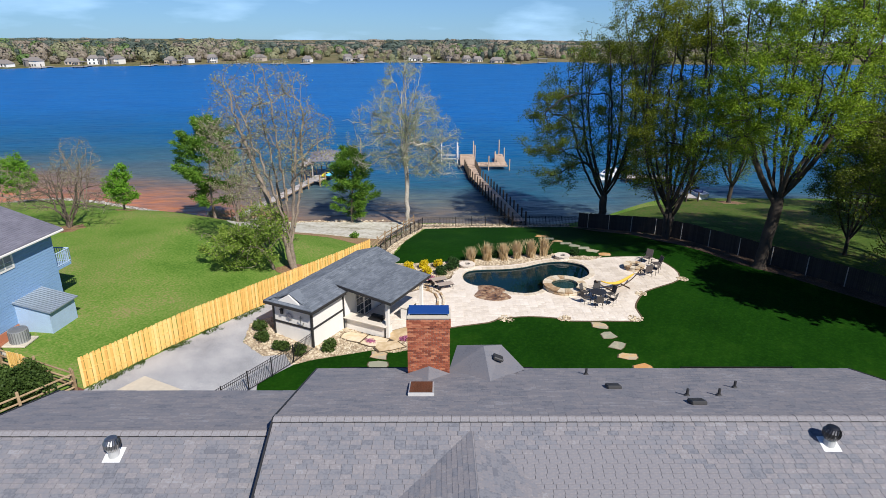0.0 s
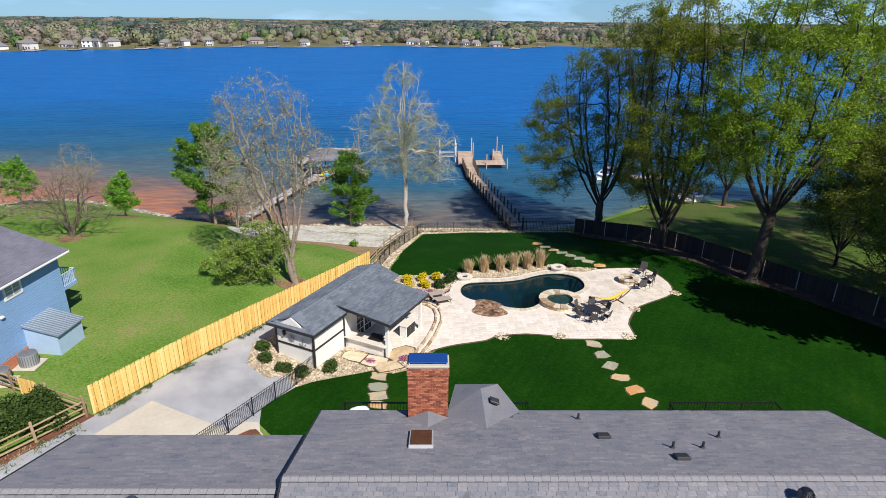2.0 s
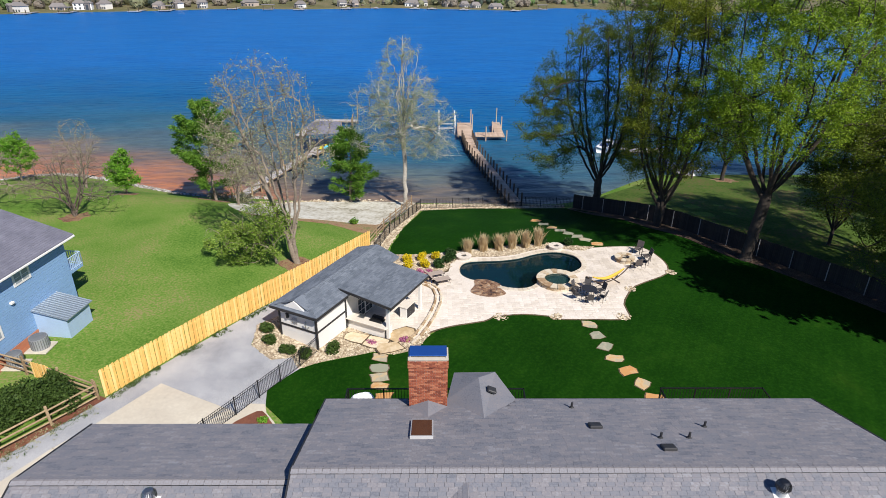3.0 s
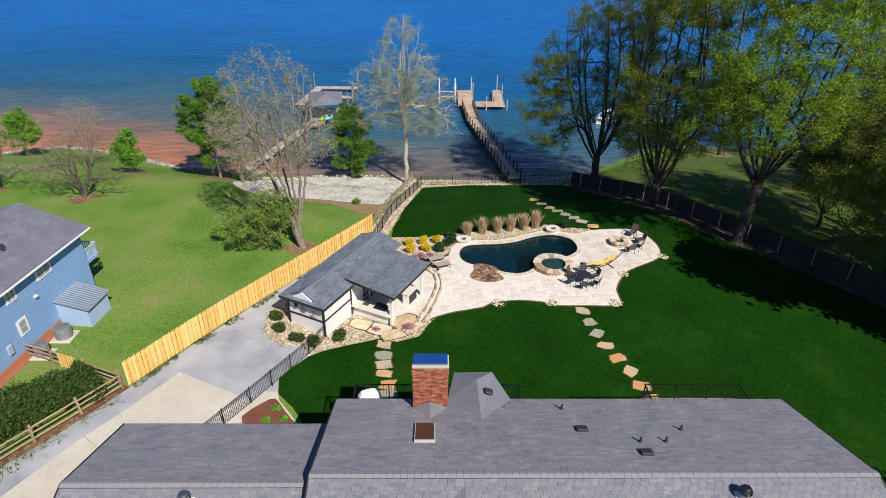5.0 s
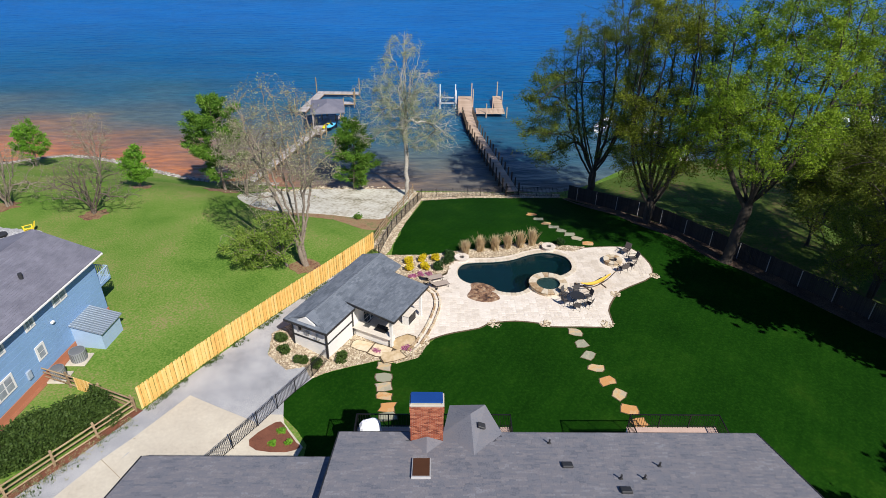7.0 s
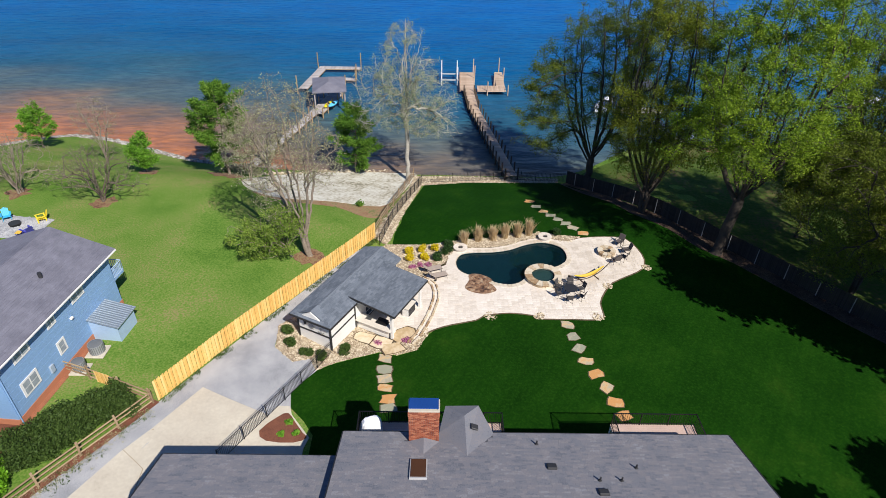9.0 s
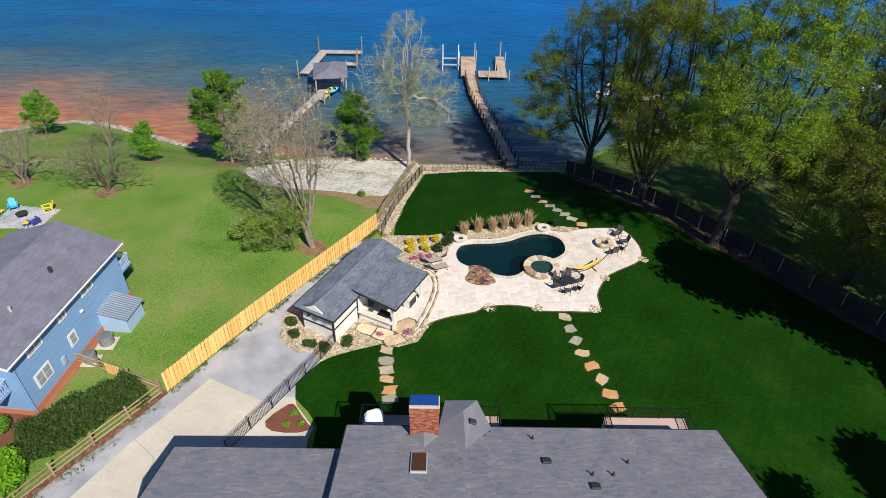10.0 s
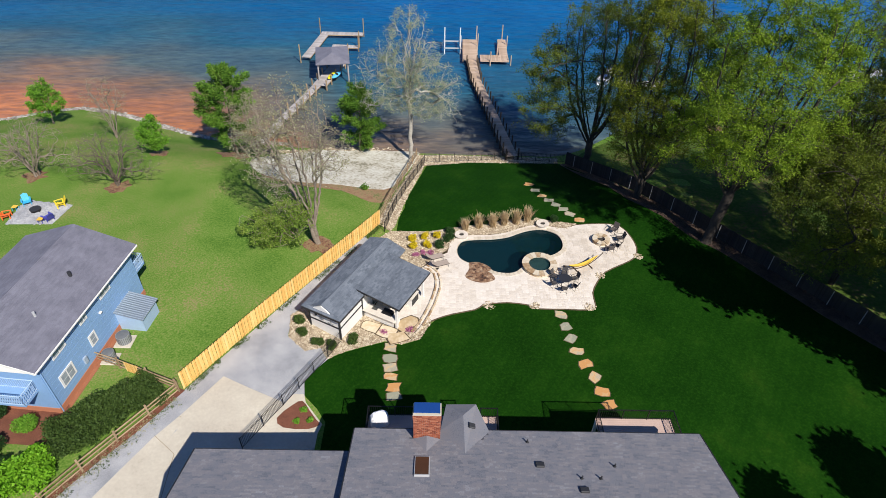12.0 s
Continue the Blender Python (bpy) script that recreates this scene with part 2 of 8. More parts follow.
M["leaf_pale"] = leafy("leaf_pale", [(0.25, (0.2, 0.235, 0.12)), (0.5, (0.33, 0.37, 0.2)), (0.75, (0.46, 0.49, 0.29))])
M["leaf_bud"] = leafy("leaf_bud", [(0.25, (0.22, 0.19, 0.11)), (0.5, (0.34, 0.33, 0.18)), (0.75, (0.46, 0.46, 0.28))])
# the far woods: distance haze is put into these paler leaf colours
M["leaf_far"] = leafy("leaf_far", [(0.25, (0.19, 0.205, 0.11)), (0.5, (0.29, 0.295, 0.17)), (0.75, (0.4, 0.39, 0.24))], 0.02, 0.13)
M["leaf_far_green"] = leafy("leaf_far_green", [(0.25, (0.1, 0.17, 0.055)), (0.5, (0.16, 0.25, 0.085)), (0.75, (0.19, 0.28, 0.09))], 0.02, 0.13)
M["leaf_far_brown"] = leafy("leaf_far_brown", [(0.25, (0.22, 0.185, 0.145)), (0.5, (0.31, 0.265, 0.21)), (0.75, (0.42, 0.37, 0.3))], 0.02, 0.13)
M["leaf_far_dark"] = leafy("leaf_far_dark", [(0.25, (0.075, 0.105, 0.09)), (0.5, (0.11, 0.145, 0.12)), (0.75, (0.16, 0.195, 0.155))], 0.02, 0.13)
M["straw"] = leafy("straw", [(0.25, (0.45, 0.32, 0.17)), (0.5, (0.62, 0.48, 0.28)), (0.75, (0.75, 0.62, 0.42))])
M["yellow_bloom"] = leafy("yellow_bloom", [(0.25, (0.55, 0.42, 0.01)), (0.75, (0.8, 0.66, 0.03))])
M["pink_bloom"] = leafy("pink_bloom", [(0.25, (0.4, 0.12, 0.24)), (0.75, (0.6, 0.25, 0.4))])


def plain(name, c, rough=0.6, metal=0.0, spread=0.1):
    if name not in M:
        M[name] = surf(name, tones(c, spread), 15, 1.5, rough, metal, relief=0.05)
    return M[name]


def lake_material():
    m = bpy.data.materials.new("lake")
    nt, b = links(m)
    co = nt.nodes.new("ShaderNodeTexCoord").outputs["Object"]
    sep = nt.nodes.new("ShaderNodeSeparateXYZ")
    nt.links.new(co, sep.inputs[0])
    # distance from the shore line, which bends away on the neighbour's side
    bend = nt.nodes.new("ShaderNodeMapRange")
    bend.interpolation_type = "SMOOTHSTEP"
    bend.inputs[1].default_value, bend.inputs[2].default_value, bend.inputs[3].default_value, bend.inputs[4].default_value = -26, -52, 69, 78.5
    nt.links.new(sep.outputs[0], bend.inputs[0])
    off = nt.nodes.new("ShaderNodeMath")
    off.operation = "SUBTRACT"
    nt.links.new(sep.outputs[1], off.inputs[0])
    nt.links.new(bend.outputs[0], off.inputs[1])
    wob = tex(nt, 0.05, 2, stretch=(1, 1.4, 1))
    wm = nt.nodes.new("ShaderNodeMath")
    wm.operation = "MULTIPLY_ADD"
    wm.inputs[1].default_value = 26
    nt.links.new(wob.outputs[0], wm.inputs[0])
    nt.links.new(off.outputs[0], wm.inputs[2])
    # the clay bottom shows mainly on the neighbour's side
    deep = nt.nodes.new("ShaderNodeMapRange")
    deep.interpolation_type = "SMOOTHSTEP"
    deep.inputs[1].default_value, deep.inputs[2].default_value, deep.inputs[4].default_value = -28, -8, 15
    nt.links.new(sep.outputs[0], deep.inputs[0])
    dm = nt.nodes.new("ShaderNodeMath")
    nt.links.new(wm.outputs[0], dm.inputs[0])
    nt.links.new(deep.outputs[0], dm.inputs[1])
    wm = dm
    d = nt.nodes.new("ShaderNodeMapRange")
    d.inputs[1].default_value, d.inputs[2].default_value = 10, 130
    nt.links.new(wm.outputs[0], d.inputs[0])
    col = ramp(nt, d.outputs[0], [(0.0, (0.5, 0.19, 0.08)), (0.06, (0.36, 0.15, 0.075)), (0.13, (0.2, 0.13, 0.088)), (0.2, (0.085, 0.115, 0.115)), (0.3, (0.022, 0.096, 0.15)), (0.5, (0.002, 0.09, 0.225)), (1.0, (0.001, 0.112, 0.36))])
    # light and dark of the waves is multiplied into the water's colour
    streak = tex(nt, 0.09, 6, stretch=(0.7, 1.4, 1), rot=radians(8))
    col = mix(nt, 1.0, col, ramp(nt, streak.outputs[0], [(0.35, (0.82, 0.86, 0.9)), (0.62, (1.08, 1.06, 1.04))]), "MULTIPLY")
    ripple = tex(nt, 0.8, 6, stretch=(0.6, 1.5, 1), rot=radians(-24))
    col = mix(nt, 1.0, col, ramp(nt, ripple.outputs[0], [(0.36, (0.78, 0.8, 0.84)), (0.62, (1.14, 1.12, 1.1))]), "MULTIPLY")
    nt.links.new(col, b.inputs["Base Color"])
    b.inputs["Roughness"].default_value = 0.38
    b.inputs["IOR"].default_value = 1.33
    b.inputs["Specular IOR Level"].default_value = 0.3
    w1 = tex(nt, 0.35, 5, stretch=(0.55, 1.5, 1), rot=radians(-15))
    w2 = tex(nt, 0.045, 3, stretch=(0.5, 1.4, 1), rot=radians(10))
    sm = nt.nodes.new("ShaderNodeMath")
    sm.operation = "MULTIPLY_ADD"
    sm.inputs[1].default_value = 1.5
    nt.links.new(w2.outputs[0], sm.inputs[0])
    nt.links.new(w1.outputs[0], sm.inputs[2])
    bump(nt, b, sm.outputs[0], 0.8, 0.9)
    return m


M["lake"] = lake_material()


# ---- shapes ----
def smooth(a, b, x):
    k = min(1.0, max(0.0, (x - a) / (b - a)))
    return k * k * (3 - 2 * k)


def g(x, y):
    """Height of the ground."""
    base = 0.15 * smooth(6, -2, x) + 1.15 * smooth(-4, -17, x) + 0.55 * smooth(-17, -24, x)
    right = smooth(14, 34, x)
    lo, hi = 50 + 8 * smooth(-15, -30, x) + 8 * right, 73 + 10.3 * smooth(-26, -52, x) - 5 * smooth(-52, -61, x) + 13 * right
    z = base + (-2.7 - base) * smooth(lo, hi, y)
    return z - 3.0 * smooth(hi, hi + 60, y)


LAKE = -2.5


def obj(name, verts, faces, material, parent=None, label="", flat=True):
    me = bpy.data.meshes.new(name)
    me.from_pydata([tuple(v) for v in verts], [], faces)
    if not flat:
        me.shade_smooth()
    me.materials.append(M[material] if isinstance(material, str) else material)
    ob = new(name, me)
    if parent:
        ob.parent = parent
    if label:
        ob["label"] = label
    return ob


def part(name, bm, material, parent=None, label=""):
    me = bpy.data.meshes.new(name)
    bm.to_mesh(me)
    bm.free()
    me.materials.append(M[material] if isinstance(material, str) else material)
    ob = new(name, me)
    if parent:
        ob.parent = parent
    if label:
        ob["label"] = label
    return ob


def thing(name, label, category, m=None, group="", kind=""):
    ob = new(name)
    ob.empty_display_size = 0.2
    if m is not None:
        ob.matrix_world = m
    return tagged(ob, label, category, group, kind)


def box(bm, x0, y0, z0, x1, y1, z1, bevel=0.0, m=None):
    r = bmesh.ops.create_cube(bm, size=1.0)
    t = Matrix.Translation(((x0 + x1) / 2, (y0 + y1) / 2, (z0 + z1) / 2)) @ Matrix.Diagonal((abs(x1 - x0), abs(y1 - y0), abs(z1 - z0), 1))
    bmesh.ops.transform(bm, matrix=(m @ t) if m is not None else t, verts=r["verts"])
    if bevel:
        es = {e for v in r["verts"] for e in v.link_edges}
        bmesh.ops.bevel(bm, geom=list(es), offset=bevel, segments=1, affect="EDGES")
    return r["verts"]


def boxed(*a, bevel=0.0, m=None):
    bm = bmesh.new()
    box(bm, *a, bevel=bevel, m=m)
    return bm


def rod(bm, a, b, r0, r1=None, n=8):
    a, b = Vector(a), Vector(b)
    d = b - a
    q = d.to_track_quat("Z", "Y").to_matrix().to_4x4()
    bmesh.ops.create_cone(bm, cap_ends=True, segments=n, radius1=r0, radius2=r0 if r1 is None else r1, depth=d.length,
                          matrix=Matrix.Translation((a + b) / 2) @ q)
    return bm


def inside(p, poly):
    x, y = p
    c = False
    j = len(poly) - 1
    for i in range(len(poly)):
        (xi, yi), (xj, yj) = poly[i], poly[j]
        if (yi > y) != (yj > y) and x < (xj - xi) * (y - yi) / (yj - yi) + xi:
            c = not c
        j = i
    return c


def rounded(poly, n=4):
    """A closed smooth outline through the corner points."""
    out = []
    k = len(poly)
    for i in range(k):
        p0, p1, p2, p3 = (Vector(poly[(i + d) % k]) for d in (-1, 0, 1, 2))
        for s in range(n):
            t = s / n
            out.append(tuple(0.5 * (2 * p1 + (p2 - p0) * t + (2 * p0 - 5 * p1 + 4 * p2 - p3) * t * t + (3 * p1 - p0 - 3 * p2 + p3) * t ** 3)))
    return out


def drape(name, poly, material, lift, skirt=0.12, step=1.0, height=g, holes=(), parent=None):
    """A sheet that follows the ground inside an outline, with a skirt down into the soil."""
    from mathutils.geometry import delaunay_2d_cdt
    rings = [list(poly)] + [list(h) for h in holes]
    pts, edges = [], []
    for r in rings:
        i0 = len(pts)
        pts += [Vector(p) for p in r]
        edges += [(i0 + i, i0 + (i + 1) % len(r)) for i in range(len(r))]
    xs, ys = [p[0] for p in poly], [p[1] for p in poly]
    x = min(xs) + step / 2
    while x < max(xs):
        y = min(ys) + step / 2
        while y < max(ys):
            if inside((x, y), poly) and not any(inside((x, y), h) for h in holes):
                pts.append(Vector((x, y)))
            y += step
        x += step
    v2, _, f2, *_ = delaunay_2d_cdt(pts, edges, [], 0, 1e-4)
    faces = []
    for f in f2:
        c = sum((v2[i] for i in f), Vector((0, 0))) / len(f)
        if inside(c, poly) and not any(inside(c, h) for h in holes):
            faces.append(list(f))
    verts = [(v.x, v.y, height(v.x, v.y) + lift) for v in v2]
    count = {}
    for f in faces:
        for a, b in zip(f, f[1:] + f[:1]):
            count[(a, b)] = 1
    rim = [(a, b) for a, b in count if (b, a) not in count]
    low = {}
    for a, b in rim:
        for i in (a, b):
            if i not in low:
                low[i] = len(verts)
                verts.append((verts[i][0], verts[i][1], verts[i][2] - skirt))
        faces.append([b, a, low[a], low[b]])
    return obj(name, verts, faces, material, parent)


# ---- ground and water ----
def axis(parts):
    out = []
    for a, b, n in parts:
        out += list(np.linspace(a, b, n, endpoint=False))
    return out + [parts[-1][1]]


gx = axis([(-2500, -120, 12), (-120, -60, 20), (-60, 60, 100), (60, 120, 20), (120, 2500, 12)])
gy = axis([(-2500, -60, 12), (-60, 0, 15), (0, 95, 80), (95, 160, 16), (160, 470, 12)])
POOL = rounded([(2.1, 46.5), (2.6, 47.7), (3.8, 48.1), (5.7, 48.25), (7.4, 48.7), (8.8, 49.5), (10.2, 50.0), (11.4, 49.95), (12.5, 49.2), (12.85, 47.9), (12.6, 46.8), (11.8, 46.0), (10.6, 45.4), (9.0, 44.6), (7.8, 43.3), (6.7, 43.0), (5.5, 43.3), (4.6, 44.2), (3.2, 44.4), (2.3, 45.2)], 3)


def offset(poly, d):
    """The outline moved outwards by d (counter-clockwise or not)."""
    area = sum(a[0] * b[1] - b[0] * a[1] for a, b in zip(poly, poly[1:] + poly[:1]))
    s = d if area > 0 else -d
    out = []
    for i, p in enumerate(poly):
        t = (Vector(poly[(i + 1) % len(poly)]) - Vector(poly[i - 1])).normalized()
        out.append((p[0] + t.y * s, p[1] - t.x * s))
    return out


PIT = offset(POOL, 1.25)
gv = [(x, y, g(x, y) - (2.2 if inside((x, y), PIT) else 0)) for y in gy for x in gx]
nx = len(gx)
gf = [(j * nx + i, j * nx + i + 1, (j + 1) * nx + i + 1, (j + 1) * nx + i) for j in range(len(gy) - 1) for i in range(nx - 1)]
ground = tagged(obj("ground", gv, gf, "meadow", flat=False), "rough yellow-green grass sloping to the lake", "ground", kind="structure")
lx, ly = axis([(-2500, 2500, 40)]), axis([(66, 620, 30)])
water = tagged(obj("water", [(x, y, LAKE) for y in ly for x in lx], [(j * 41 + i, j * 41 + i + 1, j * 41 + i + 42, j * 41 + i + 41) for j in range(30) for i in range(40)], "lake"),
               "wide rippled blue lake, reddish in the shallows", "lake", kind="structure")

FAR = 490.0
M["far_soil"] = surf("far_soil", [(0.35, (0.08, 0.085, 0.035)), (0.5, (0.13, 0.125, 0.06)), (0.65, (0.22, 0.17, 0.1))], 0.5, 0.03, 0.95, spec=0.1)


def far_height(x, y):
    return LAKE + 0.6 + 2.5 * smooth(FAR, FAR + 60, y) + 3 * smooth(FAR + 60, FAR + 500, y) * (0.6 + 0.4 * math.sin(x * 0.004 + 1))


def far_edge(x):
    return FAR + 22 - 112 * smooth(-110, -310, x) + 7 * math.sin(x * 0.02) + 5 * math.sin(x * 0.07) + 32 * math.exp(-((x + 30) / 40) ** 2) + 40 * smooth(60, 110, x) - 25 * smooth(110, 200, x)


fx, fd = axis([(-2500, -700, 10), (-700, 700, 90), (700, 2500, 10)]), [-3, 0, 4, 14, 40, 100, 250, 600, 1500, 2600]
fv = [(x, far_edge(x) + d, LAKE - 0.5 if d < 0 else far_height(x, FAR + d)) for d in fd for x in fx]
nf = len(fx)
tagged(obj("ground_far", fv, [(j * nf + i, j * nf + i + 1, (j + 1) * nf + i + 1, (j + 1) * nf + i) for j in range(len(fd) - 1) for i in range(nf - 1)], "far_soil", flat=False),
       "distant low wooded shore across the lake", "shore", kind="structure")

YARD = [(-9.7, 29.6), (-8.9, 31.0), (-8.3, 31.9), (-7.4, 32.6), (-6.0, 33.3), (-4.0, 34.1), (-2.6, 33.8), (-1.2, 34.4), (-0.4, 36.0), (0.4, 37.0), (1.6, 37.55), (3.6, 38.2), (4.4, 38.8), (6.6, 39.2), (8.6, 38.9), (9.2, 38.4), (13.9, 38.4), (14.4, 40.6),
        (15.1, 42.1), (16.4, 43.9), (18.4, 44.9), (19.8, 46.0), (20.1, 48.0), (19.4, 50.8), (17.2, 51.3), (14.6, 51.1), (12.6, 51.3), (10.6, 52.0), (7.0, 51.4), (4.0, 50.4), (1.2, 49.6), (-0.7, 49.0), (-4.0, 48.9), (-3.9, 51.0), (-3.2, 55.8),
        (-1.3, 65.4), (4, 66.8), (8.4, 67.6), (15.5, 67.0), (22.0, 58.4), (27.4, 50.6), (33.0, 43.0), (39.5, 33.5), (42, 24), (42, -8), (-7.6, -8), (-7.6, 26.2), (-8.4, 27.3), (-9.45, 28.3)]
tagged(drape("lawn", YARD, "lawn", 0.05, step=1.5), "deep green mown lawn with faint mower stripes", "lawn", kind="structure")
GRAVEL = [(-9.2, 33.2), (-10.2, 32.6), (-11.8, 33.9), (-11.9, 36.0), (-9.6, 36.5), (-5.6, 44.6), (-7.0, 48.0), (-12.95, 37.2), (-18.0, 28.1), (-18.6, 27.2), (-23.0, 20.2), (-28, 11), (-34, 0), (-30, 0), (-22.5, 14.5), (-18.6, 22.4), (-15.4, 28.7), (-12.0, 27.3), (-10.2, 27.4), (-9.3, 28.4), (-9.55, 29.6), (-8.7, 31.1), (-8.3, 32.0)]
tagged(drape("gravel_drive", GRAVEL, "gravel", 0.035), "pale grey crushed gravel drive", "drive", kind="structure")
CONCRETE = [(-15.6, 29.4), (-10.75, 27.5), (-11.2, 25.9), (-10.4, 24.6), (-10.4, 5), (-31.0, 0), (-23.4, 14.0), (-20.5, 20.3), (-18.8, 24.0), (-17.6, 25.9)]
pad = tagged(drape("pavement", CONCRETE, "concrete", 0.055), "cream concrete driveway pad with jointed slabs", "pavement", kind="structure")
for (ax, ay), (bx, by) in (((-17.6, 25.75), (-11.2, 24.85)), ((-18.75, 24.2), (-17.0, 22.9)), ((-21.4, 18.4), (-12.1, 18.0)), ((-17.0, 22.9), (-16.6, 18.2))):
    tagged(drape("pavement_joint", [(ax, ay), (bx, by), (bx, by + 0.05), (ax, ay + 0.05)] if abs(bx - ax) > 3 else [(ax, ay), (bx, by), (bx + 0.05, by), (ax + 0.05, ay)], "bed_soil", 0.062, 0.005), "dark joint between concrete slabs", "joint", kind="structure")
SAND = [(-20.6, 59.2), (-16.0, 57.6), (-11.0, 57.8), (-6.0, 57.6), (-4.4, 60.5), (-3.0, 66.0), (-2.8, 70.2), (-9, 70.0), (-15, 69.4), (-20, 67.2), (-22.4, 63.2)]
SOIL = [(-20.0, 58.4), (-15, 56.6), (-10.5, 56.2), (-7.4, 54.4), (-5.6, 54.8), (-5.2, 58.4), (-12, 59), (-18, 59.5)]
M["bare_soil"] = surf("bare_soil", [(0.35, (0.2, 0.1, 0.05)), (0.5, (0.3, 0.19, 0.1)), (0.62, (0.12, 0.15, 0.04))], 5, 0.7, 0.95)
tagged(drape("bare_soil", rounded(SOIL, 3), "bare_soil", 0.025), "bare reddish soil at the edge of the sand", "soil", kind="structure")
tagged(drape("sand_beach", rounded(SAND, 3), "sand", 0.04), "pale sandy beach at the lake edge", "beach", kind="structure")
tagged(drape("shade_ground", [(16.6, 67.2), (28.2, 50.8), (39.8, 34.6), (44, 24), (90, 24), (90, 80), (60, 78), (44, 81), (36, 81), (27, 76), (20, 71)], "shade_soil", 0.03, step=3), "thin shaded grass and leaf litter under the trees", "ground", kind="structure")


# ---- main house ----
EAVE, RIDGE_Y, SLOPE = 6.39, 15.95, 0.33


def shingle_plane(o, u, v, wide, long, cut=None, tab=0.30, row=0.145, thick=0.006, seed=1, gap=0.002, widths=(0.7, 0.9, 1.0, 1.2, 1.7)):
    """Overlapping shingle tabs on a slope. o: a lower corner, u: along the eave, v: up the slope. cut(a, b) tells which stay."""
    rnd = random.Random(seed)
    u, v = Vector(u).normalized(), Vector(v).normalized()
    n = u.cross(v).normalized()
    if n.z < 0:
        n = -n
    o = Vector(o)
    pieces = []
    rows = int(long / row)
    for r in range(rows + 1):
        b0 = r * row
        b1 = min(b0 + row * 1.12, long)
        if b1 - b0 < 0.02:
            continue
        a = -rnd.random() * tab
        while a < wide:
            w = tab * rnd.choice(widths)
            a0, a1 = max(0, a + gap), min(wide, a + w - gap)
            a += w
            if a1 - a0 < 0.03 or (cut and not cut((a0 + a1) / 2, (b0 + b1) / 2)):
                continue
            t = thick * rnd.uniform(0.6, 1.5)
            lo = b0 + rnd.uniform(-0.006, 0.006)
            q = [o + u * a0 + v * lo + n * 0.004, o + u * a1 + v * lo + n * 0.004, o + u * a1 + v * b1 + n * 0.009, o + u * a0 + v * b1 + n * 0.009,
                 o + u * a0 + v * lo + n * (t + 0.012), o + u * a1 + v * lo + n * (t + 0.012)]
            pieces.append(q)
    return pieces


def shingles(name, pieces, material, parent, label="", singles=0, key=None):
    """Tabs joined into one mesh; the first few, by key, become parts of their own."""
    faces = [(0, 1, 5, 4), (4, 5, 2, 3), (0, 4, 3), (1, 2, 5)]
    if singles:
        pieces = sorted(pieces, key=key)
        for q in pieces[:singles]:
            c = sum(q, Vector()) / 6
            ob = obj("shingle", [p - c for p in q], faces, material, parent)
            ob.location = c
        pieces = pieces[singles:]
    vs, fs = [], []
    for q in pieces:
        k = len(vs)
        vs += q
        fs += [tuple(i + k for i in f) for f in faces]
    ob = obj(name, vs, fs, material, parent, label)
    ob["kind"] = "stuff"
    return ob


def prism(bm, poly, a, b):
    """A solid between two outlines of the same count."""
    va = [bm.verts.new(p) for p in a]
    vb = [bm.verts.new(p) for p in b]
    bm.faces.new(va)
    bm.faces.new(vb[::-1])
    k = len(va)
    for i in range(k):
        bm.faces.new((va[i], vb[i], vb[(i + 1) % k], va[(i + 1) % k]))
    bmesh.ops.recalc_face_normals(bm, faces=bm.faces[:])


def slab(bm, pts, t):
    """A roof slab: the outline and the same outline t lower."""
    prism(bm, None, pts, [Vector(p) - Vector((0, 0, t)) for p in pts])


house = thing("house", "grey-shingled lakeside house with a brick chimney", "house")
X0, X1, GX0 = -4.55, 16.1, -13.5
GE_Y, G_RIDGE = 20.2, 7.83
FRONT_Y = 2 * RIDGE_Y - 21.75
# walls under the eaves
bm = bmesh.new()
box(bm, X0 + 0.4, FRONT_Y + 0.5, -0.3, X1 - 0.4, 21.2, 6.3)
part("wall", bm, "white_paint", house)
bm = bmesh.new()
box(bm, GX0 + 0.4, 2 * RIDGE_Y - GE_Y + 0.4, 0.2, X0 + 0.39, GE_Y - 0.45, 6.3)
part("wall", bm, "white_paint", house)
ridge_z = EAVE + SLOPE * (21.75 - RIDGE_Y)
bm = bmesh.new()
for ys in (21.75, FRONT_Y):
    slab(bm, [(X0, ys, EAVE), (X1, ys, EAVE), (X1, RIDGE_Y, ridge_z), (X0, RIDGE_Y, ridge_z)], 0.16)
roof = part("roof", bm, "roof_felt", house, "weathered grey asphalt shingle roof")
# lower wing to one side
wing_z = G_RIDGE
bm = bmesh.new()
for ys in (GE_Y, 2 * RIDGE_Y - GE_Y):
    slab(bm, [(GX0, ys, EAVE + 0.02), (X0 + 0.1, ys, EAVE + 0.02), (X0 + 0.1, RIDGE_Y, wing_z), (GX0, RIDGE_Y, wing_z)], 0.16)
wing = part("wing_roof", bm, "roof_felt", house)
# bay roof at the back
bay = [(0.55, 21.7, 6.42), (0.9, 23.55, 6.42), (2.75, 23.6, 6.42), (3.47, 21.65, 6.42)]
top = [(1.95, 19.75, 7.05), (1.9, 22.35, 7.05)]
bm = bmesh.new()
P = [bm.verts.new(p) for p in bay + top] + [bm.verts.new((x, y, z - 0.16)) for x, y, z in bay]
side_l, side_r = bm.verts.new((0.3, 20.9, 6.68)), bm.verts.new((3.6, 20.9, 6.68))
